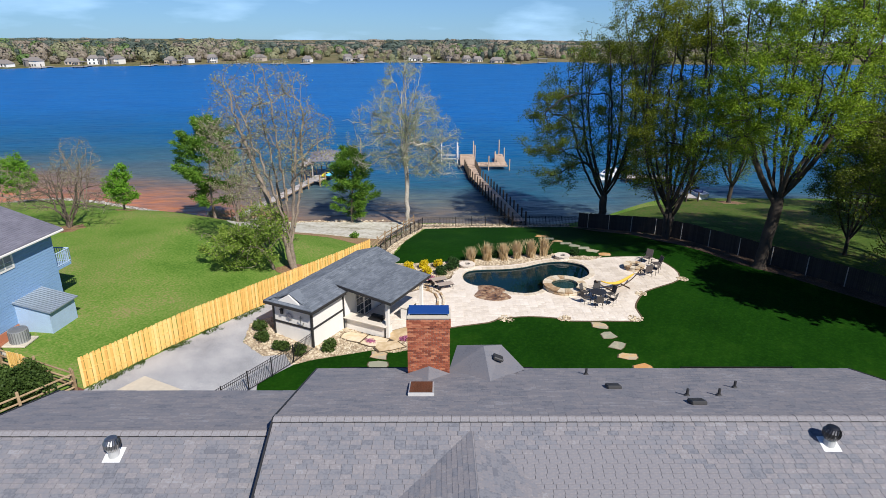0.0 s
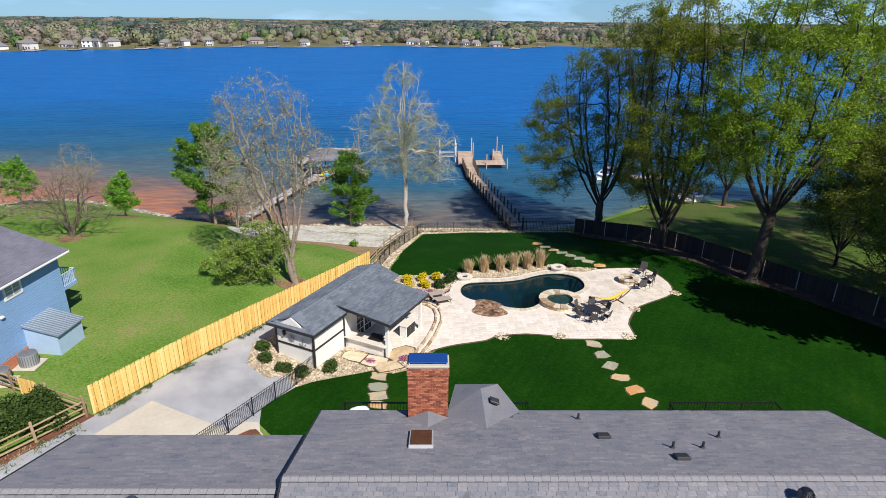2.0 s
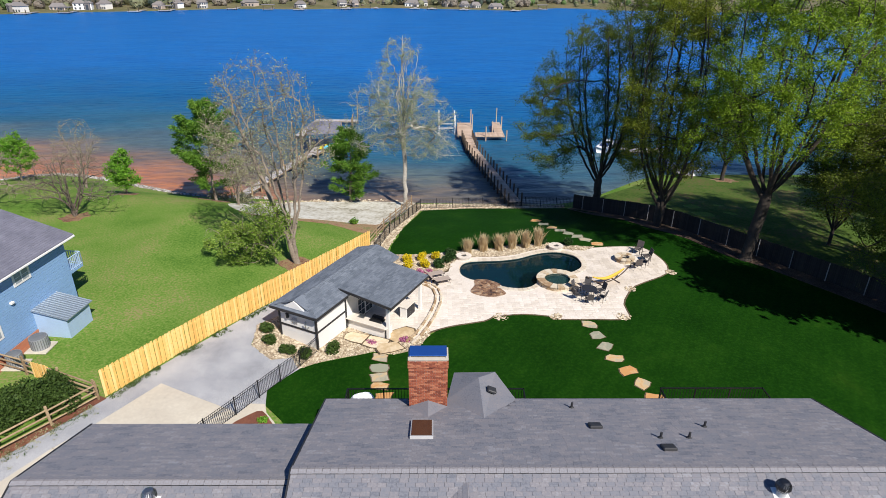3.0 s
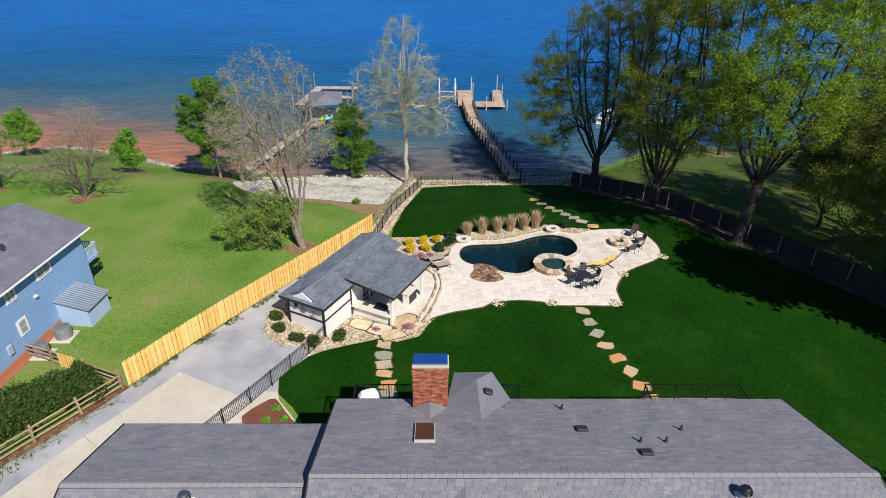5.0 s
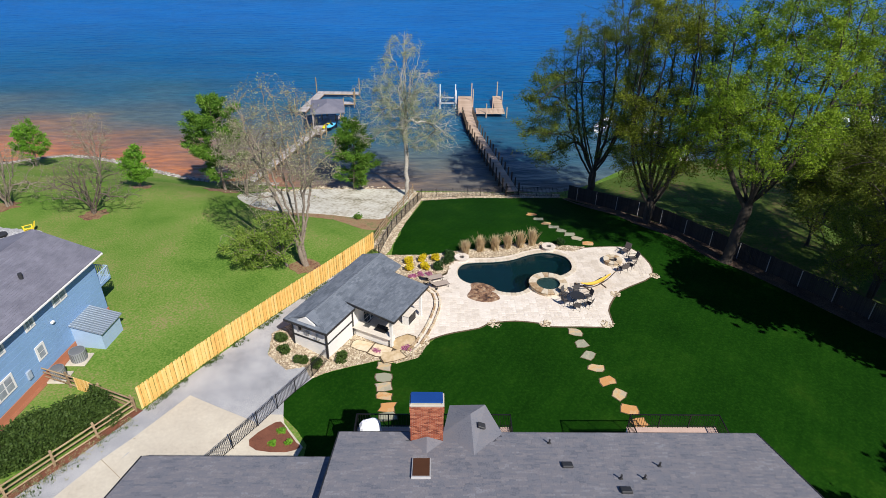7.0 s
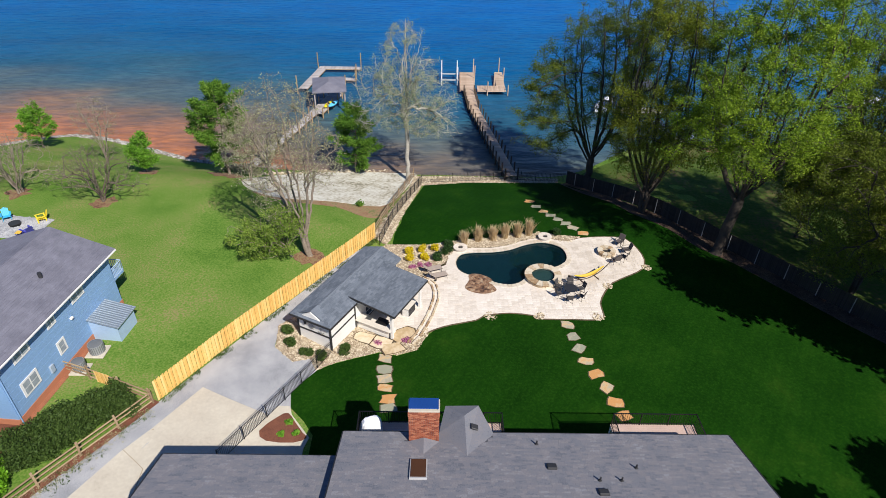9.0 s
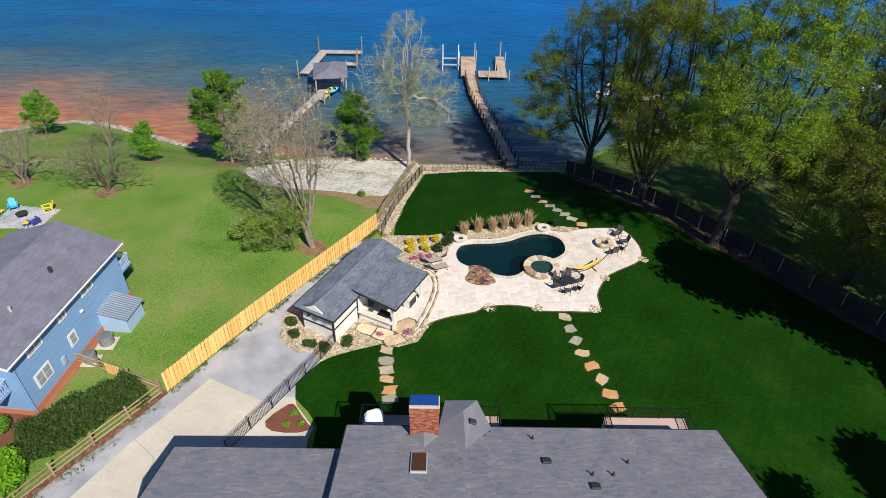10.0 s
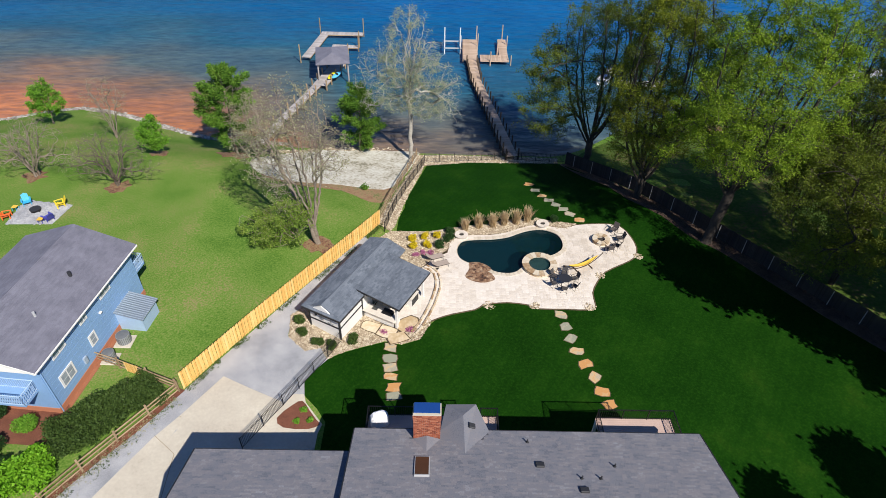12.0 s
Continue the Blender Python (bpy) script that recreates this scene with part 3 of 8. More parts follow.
for f in ((P[1], P[2], P[5]), (P[0], P[1], P[5], P[4]), (P[2], P[3], P[4], P[5]), (side_l, P[0], P[4]), (P[3], side_r, P[4]), (P[0], P[6], P[7], P[1]), (P[1], P[7], P[8], P[2]), (P[2], P[8], P[9], P[3]), (P[6], P[9], P[8], P[7])):
    bm.faces.new(f)
bmesh.ops.recalc_face_normals(bm, faces=bm.faces[:])
part("bay_roof", bm, "shingle_grey", house)
bm = bmesh.new()
prism(bm, None, [(0.9, 21.3, 0), (1.15, 23.2, 0), (2.55, 23.25, 0), (3.1, 21.3, 0)], [(0.9, 21.3, 6.4), (1.15, 23.2, 6.4), (2.55, 23.25, 6.4), (3.1, 21.3, 6.4)])
part("bay_wall", bm, "white_paint", house)
# front cross gable
GXC, GABLE = 1.05, 5.4
gz = ridge_z - 0.12
bm = bmesh.new()
for s in (-1, 1):
    slab(bm, [(GXC, RIDGE_Y - 0.25, gz), (GXC, 6.0, gz), (GXC + s * GABLE, 6.0, gz - SLOPE * GABLE), (GXC + s * GABLE, RIDGE_Y - 0.25 - GABLE, gz - SLOPE * GABLE)], 0.05)
part("gable_roof", bm, "shingle_grey", house)

# ---- pool house ----
PH = Matrix(((0.889, 0.457, 0, -10.7), (-0.457, 0.889, 0, 35.22), (0, 0, 1, 0), (0, 0, 0, 1)))
pool_house = thing("pool_house", "small white pool house with a blue-grey shingle roof and open bar", "house", PH)
W, L, FLOOR, PE, PR = 3.75, 10.2, 0.5, 3.1, 3.72
bm = bmesh.new()
box(bm, 0.4, 0.4, -0.3, W - 0.4, 0.55, PE - 0.1)
box(bm, 0.4, L - 0.55, -0.3, W - 0.4, L - 0.4, PE - 0.1)
box(bm, 0.4, 0.55, -0.3, 0.55, L - 0.55, PE - 0.1)
box(bm, W - 0.55, 0.55, -0.3, W - 0.4, L - 0.55, PE - 0.1)
part("wall", bm, "white_paint", pool_house)
bm = bmesh.new()
mid = W / 2
hip = 0.9
slab(bm, [(0, 0, PE), (0, L, PE), (mid, L, PR), (mid, hip, PR)], 0.14)
slab(bm, [(W, 0, PE), (W, L, PE), (mid, L, PR), (mid, hip, PR)], 0.14)
slab(bm, [(0, 0, PE), (W, 0, PE), (mid, hip, PR)], 0.14)
part("roof", bm, "shingle_blue", pool_house)
bm = bmesh.new()
slab(bm, [(2.95, 3.45, 3.44), (7.1, 3.45, 2.98), (7.1, 8.7, 2.98), (2.95, 8.7, 3.44)], 0.14)
part("porch_roof", bm, "shingle_blue", pool_house)
bm = bmesh.new()
box(bm, 6.5, 3.75, 0, 6.7, 3.95, 3.0)
part("post", bm, "white_paint", pool_house)
bm = bmesh.new()
box(bm, 6.5, 8.2, 0, 6.7, 8.4, 3.0)
part("post", bm, "white_paint", pool_house)

# ---- blue house ----
BX0, BX1, BY0, BY1, BE, BR = -33.05, -23.85, 24.9, 37.9, 6.9, 8.5
BLUE = Matrix.Translation((BX1, BY1, 0)) @ Matrix.Rotation(radians(-5), 4, "Z") @ Matrix.Translation((-BX1, -BY1, 0))
blue_house = thing("neighbour_house", "pale blue sided house with a dark shingle roof", "house", BLUE)
bm = bmesh.new()
box(bm, BX0 + 0.5, BY0 + 0.6, 1.2, BX1 - 0.52, BY1 - 0.5, BE - 0.05)
part("wall", bm, "blue_siding", blue_house)
bm = bmesh.new()
bmx = (BX0 + BX1) / 2
for xs in (BX0, BX1):
    slab(bm, [(xs, BY0, BE), (xs, BY1, BE), (bmx, BY1, BR), (bmx, BY0, BR)], 0.16)
part("roof", bm, "shingle_dark", blue_house)


# ---- trees ----
def sheet_mesh(name, verts, faces, material, parent, flat=True):
    """A mesh from arrays of corners and of faces that all have the same count of corners."""
    me = bpy.data.meshes.new(name)
    k = faces.shape[1]
    me.vertices.add(len(verts))
    me.vertices.foreach_set("co", verts.astype(np.float32).ravel())
    me.loops.add(faces.size)
    me.loops.foreach_set("vertex_index", faces.astype(np.int32).ravel())
    me.polygons.add(len(faces))
    me.polygons.foreach_set("loop_start", np.arange(0, faces.size, k, dtype=np.int32))
    me.update(calc_edges=True)
    if not flat:
        me.shade_smooth()
    me.materials.append(M[material])
    ob = new(name, me)
    ob.parent = parent
    return ob


def unit(v):
    return v / np.maximum(np.linalg.norm(v, axis=-1, keepdims=True), 1e-9)


def leaf_cards(rng, centres, size, lift=0.4):
    """Small pointed leaves round the centres, turned at random and tilted a little to the sky."""
    n = len(centres)
    a = unit(rng.normal(size=(n, 3)) * (1, 1, 0.7))
    b = unit(np.cross(a, unit(rng.normal(size=(n, 3)))))
    up = np.cross(a, b)
    b = np.where((up[:, 2:] < 0) & (rng.random((n, 1)) < lift), -b, b)
    s = size * rng.uniform(0.55, 1.3, (n, 1))
    v = np.stack([centres - a * s * 0.62, centres + b * s * 0.4, centres + a * s * 0.62, centres - b * s * 0.4], 1).reshape(-1, 3)
    return v, np.arange(4 * n).reshape(n, 4)


def grown_tree(name, base, seed, bark, leaf, label, lobes, bole=3.0, trunk_r=0.35, leaders=6, leader_z=0.8, spine=False, tips=1400, leaves=60000, leaf_size=0.13, spray=0.28, gaps=0.35, bare=0.1,
               twig=0.012, lean=(0.0, 0.0), rise=0.25, shell=0.45, wobble=0.12, step=0.55, stems=1, category="tree", low_bare=0.0, low=0.5, splay=0.5, core=0.0, fan=0.35):
    """A tree whose limbs reach out, from coarse to fine, for points inside the lobes (x, y, z, rx, ry, rz) of its crown."""
    rng = np.random.default_rng(seed)
    lobes = np.array(lobes, float)
    P = np.zeros((60000, 3))
    D = np.zeros((60000, 3))
    D[0] = unit(np.array((lean[0], lean[1], 1.0)))
    parent = np.full(60000, -1)
    count = 1
    paths = []

    def reach(start, goal, way, bend=1.0):
        """A bent limb from a node to the goal."""
        nonlocal count
        p0 = P[start]
        ln = np.linalg.norm(goal - p0)
        k = max(2, int(round(ln / step)))
        t = np.linspace(0, 1, k + 1)[1:, None]
        c = p0 + way * ln * 0.45
        pts = (1 - t) ** 2 * p0 + 2 * t * (1 - t) * c + t * t * goal
        kink = rng.normal(size=(k, 3)) * wobble * bend * min(1.0, ln * 0.25) * np.sin(np.pi * t * 0.8)
        pts = pts + kink
        idx = np.arange(count, count + k)
        P[idx] = pts
        parent[idx] = np.concatenate(([start], idx[:-1]))
        D[idx] = unit(pts - P[parent[idx]])
        count += k
        paths.append(np.concatenate(([start], idx)))
        return idx

    def inside_lobes(n, power):
        w = lobes[:, 3] * lobes[:, 4] * lobes[:, 5]
        pick = lobes[rng.choice(len(lobes), n, p=w / w.sum())]
        d = unit(rng.normal(size=(n, 3)))
        return pick[:, :3] + d * pick[:, 3:] * rng.random((n, 1)) ** power

    top = lobes[np.argmax(lobes[:, 2] + lobes[:, 5])]
    mean = np.average(lobes[:, :3], axis=0, weights=lobes[:, 3])
    boles = []
    for s in range(stems):
        a = seed + 2 * math.pi * s / stems
        out = np.array((math.cos(a), math.sin(a), 0)) * (0 if stems == 1 else splay)
        if s:
            count += 1
            P[count - 1], D[count - 1], parent[count - 1] = out * trunk_r, unit(np.array((lean[0], lean[1], 1.0)) + out), 0
        root = 0 if s == 0 else count - 1
        boles.append(reach(root, np.array((lean[0] * bole, lean[1] * bole, bole)) + out * bole * 0.35, D[root], 0.3))
    if spine:
        boles.append(reach(boles[0][-1], np.array((top[0], top[1], top[2] + top[5] * 0.98)), np.array((0, 0, 1.0)), 0.35))
    for s in range(leaders):
        a = seed * 1.7 + 2 * math.pi * (s / leaders) + rng.uniform(-0.3, 0.3)
        f = rng.uniform(0.25, 0.75)
        goal = mean + np.array((math.cos(a) * f * top[3], math.sin(a) * f * top[4], 0))
        goal[2] = mean[2] + (top[2] + top[5] - mean[2]) * leader_z * (1 - 0.5 * f * f) * rng.uniform(0.75, 1.0)
        own = boles[s % len(boles)] if not spine else boles[-1]
        start = own[int(len(own) * (rng.uniform(0.7, 0.999) if not spine else rng.uniform(0.05, 0.6)))]
        reach(start, goal, unit(D[start] * 0.3 + np.array((math.cos(a), math.sin(a), 0)) * (0.4 + 0.6 * f) * fan + (0, 0, 0.6)), 0.6)
    coarse = inside_lobes(max(6, tips // 22), 0.5)
    fine = inside_lobes(int(tips * 2.2), shell)
    keep = np.array([noise.noise(Vector(p * 0.33) + Vector((seed * 3.1, 0, 0))) for p in fine]) > -0.5 + gaps
    fine = fine[keep][:tips]
    first_fine = None
    for goals in (coarse, fine):
        if goals is fine:
            first_fine = len(paths)
        for q in goals:
            v = q - P[:count]
            d = np.linalg.norm(v, axis=1)
            cosine = (v * D[:count]).sum(1) / np.maximum(d, 1e-6)
            cost = d * (1.6 - 0.75 * cosine) + (P[:count, 2] < bole * 0.6) * 6 + np.maximum(0, P[:count, 2] - q[2]) * 0.35
            i = int(np.argmin(cost))
            if d[i] < 0.3:
                continue
            reach(i, q, unit(D[i] * 0.6 + v[i] / d[i] * 0.5 + np.array((0, 0, rise))))
    load = np.zeros(count)
    has_child = np.zeros(count, bool)
    has_child[parent[1:count][parent[1:count] >= 0]] = True
    load[~has_child] = 1.0
    for i in range(count - 1, 0, -1):
        if parent[i] >= 0:
            load[parent[i]] += load[i]
    e = math.log(trunk_r / twig) / math.log(max(2.0, load[0]))
    R = twig * load ** e
    k0, VV, FF = 0, [], []
    for path in paths:
        pts = P[path]
        r = R[path].copy()
        r[0] = min(r[0], r[1] * 1.15)
        n = 9 if r[1] > 0.14 else 6 if r[1] > 0.05 else 4 if r[1] > 0.025 else 3
        d = unit(np.gradient(pts, axis=0))
        side = unit(np.cross(d, (0.31, 0.83, 0.17)))
        other = np.cross(d, side)
        if path[0] == 0 and pts[0][2] < 0.1:
            r[0] = r[1] * 1.45
        ang = np.arange(n) * 2 * math.pi / n
        ring = pts[:, None] + (side[:, None] * np.cos(ang)[None, :, None] + other[:, None] * np.sin(ang)[None, :, None]) * r[:, None, None]
        VV.append(ring.reshape(-1, 3))
        i, j = np.meshgrid(np.arange(len(pts) - 1), np.arange(n), indexing="ij")
        FF.append(np.stack([i * n + j, i * n + (j + 1) % n, (i + 1) * n + (j + 1) % n, (i + 1) * n + j], -1).reshape(-1, 4) + k0)
        k0 += ring.shape[0] * n
    root = thing(name, label, category, pose(base[0], base[1], g(base[0], base[1]) - 0.1))
    sheet_mesh("trunk", np.concatenate(VV), np.concatenate(FF), bark, root, flat=False)
    if leaves:
        ends, weight = [], []
        zs = P[:count, 2]
        z_low = zs.min() + (zs.max() - zs.min()) * low
        for path in paths[first_fine:]:
            w = rng.gamma(1.6, 0.6) * (rng.random() > bare)
            if P[path[-1], 2] < z_low:
                w *= 1 - low_bare
            if core and P[path[-1], 2] < 0.72 * zs.max():
                w *= min(1.0, (np.linalg.norm(P[path[-1], :2] - mean[:2]) / core) ** 1.5)
            m = len(path)
            for a, b in zip(path[max(0, m - 4):-1], path[max(1, m - 3):]):
                ends.append((a, b))
                weight.append(w)
        ends, weight = np.array(ends), np.array(weight)
        pick = rng.choice(len(ends), leaves, p=weight / weight.sum())
        t = rng.uniform(0.0, 1.1, (leaves, 1))
        c = P[ends[pick, 0]] * (1 - t) + P[ends[pick, 1]] * t + rng.normal(size=(leaves, 3)) * spray * (1, 1, 0.75)
        v, f = leaf_cards(rng, c, leaf_size)
        sheet_mesh("crown", v, f, leaf, root)
    return root


def bush(name, base, r, h, n, leaf, label, seed, size=0.1, category="shrub", lumps=7, group=""):
    rnd = random.Random(seed)
    root = thing(name, label, category, pose(base[0], base[1], g(base[0], base[1])), group)
    LV, LF, V, F = [], [], [], []
    bm = bmesh.new()
    for i in range(6):
        a = i * 1.05 + rnd.random()
        rod(bm, (0, 0, -0.05), (math.cos(a) * r * 0.55, math.sin(a) * r * 0.55, h * 0.65), 0.02 * max(r, 0.5), 0.006, 5)
    part("stem", bm, "brown_bark", root)
    centres = [Vector((rnd.uniform(-1, 1) * r * 0.5, rnd.uniform(-1, 1) * r * 0.5, h * rnd.uniform(0.35, 0.68))) for _ in range(lumps)]
    for i in range(n):
        c = rnd.choice(centres)
        d = Vector((rnd.gauss(0, 1), rnd.gauss(0, 1), rnd.gauss(0, 1))).normalized() * rnd.uniform(0.6, 1.05)
        p = c + Vector((d.x * r * 0.55, d.y * r * 0.55, d.z * h * 0.35))
        p.z = max(p.z, 0.02)
        a = Vector((rnd.uniform(-1, 1), rnd.uniform(-1, 1), rnd.uniform(-0.5, 0.9))).normalized()
        b = a.cross(Vector((rnd.uniform(-1, 1), rnd.uniform(-1, 1), rnd.uniform(-1, 1)))).normalized()
        s = size * rnd.uniform(0.6, 1.4)
        j = len(LV)
        LV += [p - a * s * 0.7, p + b * s * 0.45, p + a * s * 0.7, p - b * s * 0.45]
        LF.append((j, j + 1, j + 2, j + 3))
    obj("foliage", LV, LF, leaf, root)
    return root


def pine(base, height, low, reach, seed, label, lean=(0.0, 0.0)):
    """A straight trunk, whorls of level boughs and tufts of needles."""
    rnd = random.Random(seed)
    root = thing("pine_tree", label, "tree", pose(base[0], base[1], g(*base) - 0.1))
    bm = bmesh.new()
    up_ = lambda z: Vector((lean[0] * z + 0.12 * math.sin(z * 0.7 + seed), lean[1] * z, z))
    for i in range(10):
        rod(bm, up_(height * i / 10), up_(height * (i + 1) / 10), 0.17 * (1 - i / 10.5), 0.17 * (1 - (i + 1) / 10.5), 8)
    V, F = [], []

    def tuft(c, d, r, n):
        for _ in range(n):
            a = (d * 0.7 + Vector((rnd.gauss(0, 0.6), rnd.gauss(0, 0.6), rnd.gauss(0, 0.5)))).normalized()
            s = a.cross(Vector((rnd.uniform(-1, 1), rnd.uniform(-1, 1), rnd.uniform(-1, 1)))).normalized() * r * 0.09
            p = c + Vector((rnd.gauss(0, r * 0.4), rnd.gauss(0, r * 0.4), rnd.gauss(0, r * 0.3)))
            j = len(V)
            V.extend([p - s, p + s, p + a * r + s * 0.5, p + a * r - s * 0.5])
            F.append((j, j + 1, j + 2, j + 3))

    z = low
    while z < height * 0.97:
        t = (z - low) / (height - low)
        shape = math.sin(math.pi * min(1, 0.18 + 0.82 * t)) ** 0.7
        for _ in range(rnd.choice((2, 3, 4))):
            a = rnd.uniform(0, 6.283)
            ln = max(0.35, reach * shape * rnd.uniform(0.55, 1.15))
            d = Vector((math.cos(a), math.sin(a), rnd.uniform(-0.05, 0.35) + 0.5 * t)).normalized()
            p0 = up_(z)
            p1 = p0 + d * ln * 0.6
            p2_ = p1 + (d + Vector((0, 0, 0.35))).normalized() * ln * 0.4
            rod(bm, p0, p1, 0.035, 0.022, 5)
            rod(bm, p1, p2_, 0.022, 0.01, 5)
            for q in range(4 + int(ln * 2.2)):
                f = rnd.uniform(0.35, 1.05)
                c = p0.lerp(p1, f / 0.6) if f < 0.6 else p1.lerp(p2_, (f - 0.6) / 0.4)
                side = Vector((-d.y, d.x, 0)) * rnd.uniform(-0.35, 0.35) * ln * (1.2 - f)
                tuft(c + side, (d + side * 0.5).normalized(), 0.42, 26)
        z += rnd.uniform(0.28, 0.5)
    tuft(up_(height * 0.98), Vector((0, 0, 1)), 0.5, 40)
    part("trunk", bm, "brown_bark", root)
    obj("needles", V, F, "leaf_pine", root)
    return root


# tall trees along the dark fence: base, seed, leaf, crown lobes, bole, trunk, leaders, stems, leaves
RIGHT = [
    ((18.6, 65.6), 3, "leaf_olive", [(-1.0, 0, 13.0, 7.4, 6.0, 8.0), (-5.4, -1, 11.0, 5.2, 4.5, 4.8), (0.8, 0, 19.0, 5.0, 4.5, 5.6), (-6.2, -1.5, 6.6, 4.2, 3.2, 2.4), (4.2, 0, 9, 4.2, 4.0, 5.0)], 4.2, 0.42, 10, 1, 80000),
    ((22.5, 56.6), 8, "leaf_gold", [(-0.7, 0, 13.5, 5.2, 4.8, 9.0), (-0.5, 0, 20.0, 4.6, 4.4, 5.6), (-1.8, -0.8, 7.2, 3.8, 3.0, 3.0), (1.6, 0.5, 8.0, 3.4, 3.0, 3.0), (-1.6, -2.6, 11.0, 4.2, 4.0, 5.0)], 3.0, 0.46, 12, 4, 84000),
    ((27.6, 48.7), 5, "leaf_spring", [(0.2, -0.5, 15.5, 7.6, 6.0, 7.2), (0.6, 0, 21.5, 6.8, 5.4, 5.6), (-4.8, -1, 12.6, 3.8, 3.4, 4.0), (5.8, -0.5, 13.5, 4.2, 4.0, 5.0), (-1.8, -4.4, 15.5, 5.6, 4.4, 5.4)], 6.8, 0.48, 9, 1, 118000),
    ((37.4, 42.6), 14, "leaf_olive", [(-5.6, -4.4, 9.2, 3.8, 3.2, 3.4), (-2.0, -4.4, 9.4, 3.6, 3.2, 3.6), (-3.6, -0.6, 9.6, 6.0, 4.8, 4.4), (-3.6, -1.6, 4.8, 3.0, 2.2, 2.6), (1.5, 0.6, 10.0, 4.8, 4.6, 5.0), (1.6, -2.0, 6.0, 4.0, 3.0, 3.6), (-0.6, -0.4, 6.4, 4.6, 3.4, 3.0), (-3.6, -0.4, 12.6, 4.4, 4.4, 3.2)], 2.2, 0.28, 9, 3, 90000),
    ((41.0, 47.5), 33, "leaf_olive", [(-0.6, -0.4, 13.5, 6.6, 5.6, 7.5), (0, 0, 18.5, 5.4, 5.0, 5.0)], 3.0, 0.36, 10, 2, 64000),
    ((37.0, 51.8), 45, "leaf_olive", [(0, 0, 8.6, 4.4, 4.0, 4.6), (-0.4, 0.4, 5.6, 3.6, 3.2, 2.8)], 1.6, 0.2, 7, 2, 36000),
    ((53.0, 69.6), 21, "leaf_olive", [(0, 0, 11.5, 6.5, 6.0, 9.0), (0, 0, 18.5, 5.0, 5.0, 5.0)], 2.6, 0.36, 12, 4, 46000),
    ((38.8, 77.6), 25, "leaf_spring", [(0, 0, 7.5, 3.6, 3.4, 4.6), (-0.4, 0, 10.5, 2.6, 2.6, 3.0)], 2.6, 0.26, 6, 1, 22000),
    ((49.0, 54.0), 29, "leaf_olive", [(0, 0, 10.5, 5.4, 5.0, 7.0), (0.5, 0, 14.5, 4.2, 4.0, 4.6)], 2.4, 0.26, 8, 2, 40000),
]
for at, sd, leaf, lobes, bl, tr, ld, st, nl in RIGHT:
    grown_tree("shade_tree", at, sd, "bark", leaf, "tall tree with dark rising limbs and thin new leaves", lobes, bl, tr, ld, stems=st, tips=2000, leaves=int(nl * 1.03), leaf_size=0.118, spray=0.27, gaps=0.24, twig=0.014, splay=0.22, rise=0.4, wobble=0.1, leader_z=0.95, low=0.5, low_bare=0.2 if bl > 2.5 else 0.0, core=4.2 if bl > 2.9 else 0.0, fan=0.9, lean=(0.09, 0.0) if bl > 6 else (0.0, 0.0))
# trees that stay out of view, added only to throw their shade into it
SHADE = [((37.4, 30.2), 18.5, 3.7, 11.5, (-4.2, 1.2)), ((41.0, 28.6), 17, 4.8, 8, (-0.8, 0)), ((46.0, 21.0), 17, 4.8, 8, (0, 0)), ((36.0, 13.6), 14.5, 2.6, 3, (0, 0)), ((28.2, 12.0), 12.0, 2.2, 3, (0, 0)), ((49.5, 31.0), 21, 5.0, 9, (0, 0)), ((57.0, 53.0), 19, 5.2, 6, (0, 0)), ((62.0, 60.0), 18, 5.2, 5, (0, 0))]
for i, (at, h, r, z0, (dx, dy)) in enumerate(SHADE):
    grown_tree("shade_tree", at, 40 + i, "bark", "leaf_olive", "tall leafy tree out of view, added for its shade", [(dx, dy, (z0 + h) / 2, r, r, (h - z0) / 2), (dx + 0.8, dy + 0.4, z0 + 1.5, r * 0.8, r * 0.8, 2.2)], z0 * 0.6, 0.32, 6, tips=420, leaves=12500, leaf_size=0.46, spray=0.45, gaps=0.28, twig=0.02)
grown_tree("sycamore_tree", (-3.4, 67.6), 5, "pale_bark", "leaf_pale", "tall pale-barked tree with sparse cream buds", [(0, 0, 12.2, 4.6, 4.2, 6.6), (-2.8, 0, 10.6, 4.4, 3.4, 4.4), (2.6, 0, 9.4, 4.6, 3.4, 3.8), (3.6, 0, 7.2, 3.4, 2.6, 2.0), (0, 0, 17.0, 2.6, 2.6, 2.4)], 4.5, 0.25, 12, 0.75, True, tips=1900, leaves=34000, leaf_size=0.09, spray=0.24, gaps=0.36, bare=0.2, twig=0.017, rise=0.35, wobble=0.2)
M["leaf_low"] = leafy("leaf_low", [(0.25, (0.11, 0.19, 0.025)), (0.5, (0.2, 0.3, 0.045)), (0.75, (0.34, 0.43, 0.09))])
grown_tree("broad_tree", (-11.3, 46.0), 12, "brown_bark", "leaf_bud", "half-bare broad tree with a pale forked trunk", [(-1.4, 0, 11.5, 4.6, 4.2, 5.6), (-3.8, 0.5, 10.5, 3.0, 3.0, 4.0), (1.4, 0, 11.0, 2.6, 2.6, 4.0), (-2.4, -0.5, 6.5, 2.6, 2.2, 2.0)], 2.4, 0.3, 7, 0.98, tips=2100, leaves=11000, leaf_size=0.1, spray=0.22, gaps=0.2, bare=0.35, twig=0.0105, lean=(-0.14, 0.0), rise=0.3, wobble=0.13, stems=3, splay=0.24, low_bare=0.2)
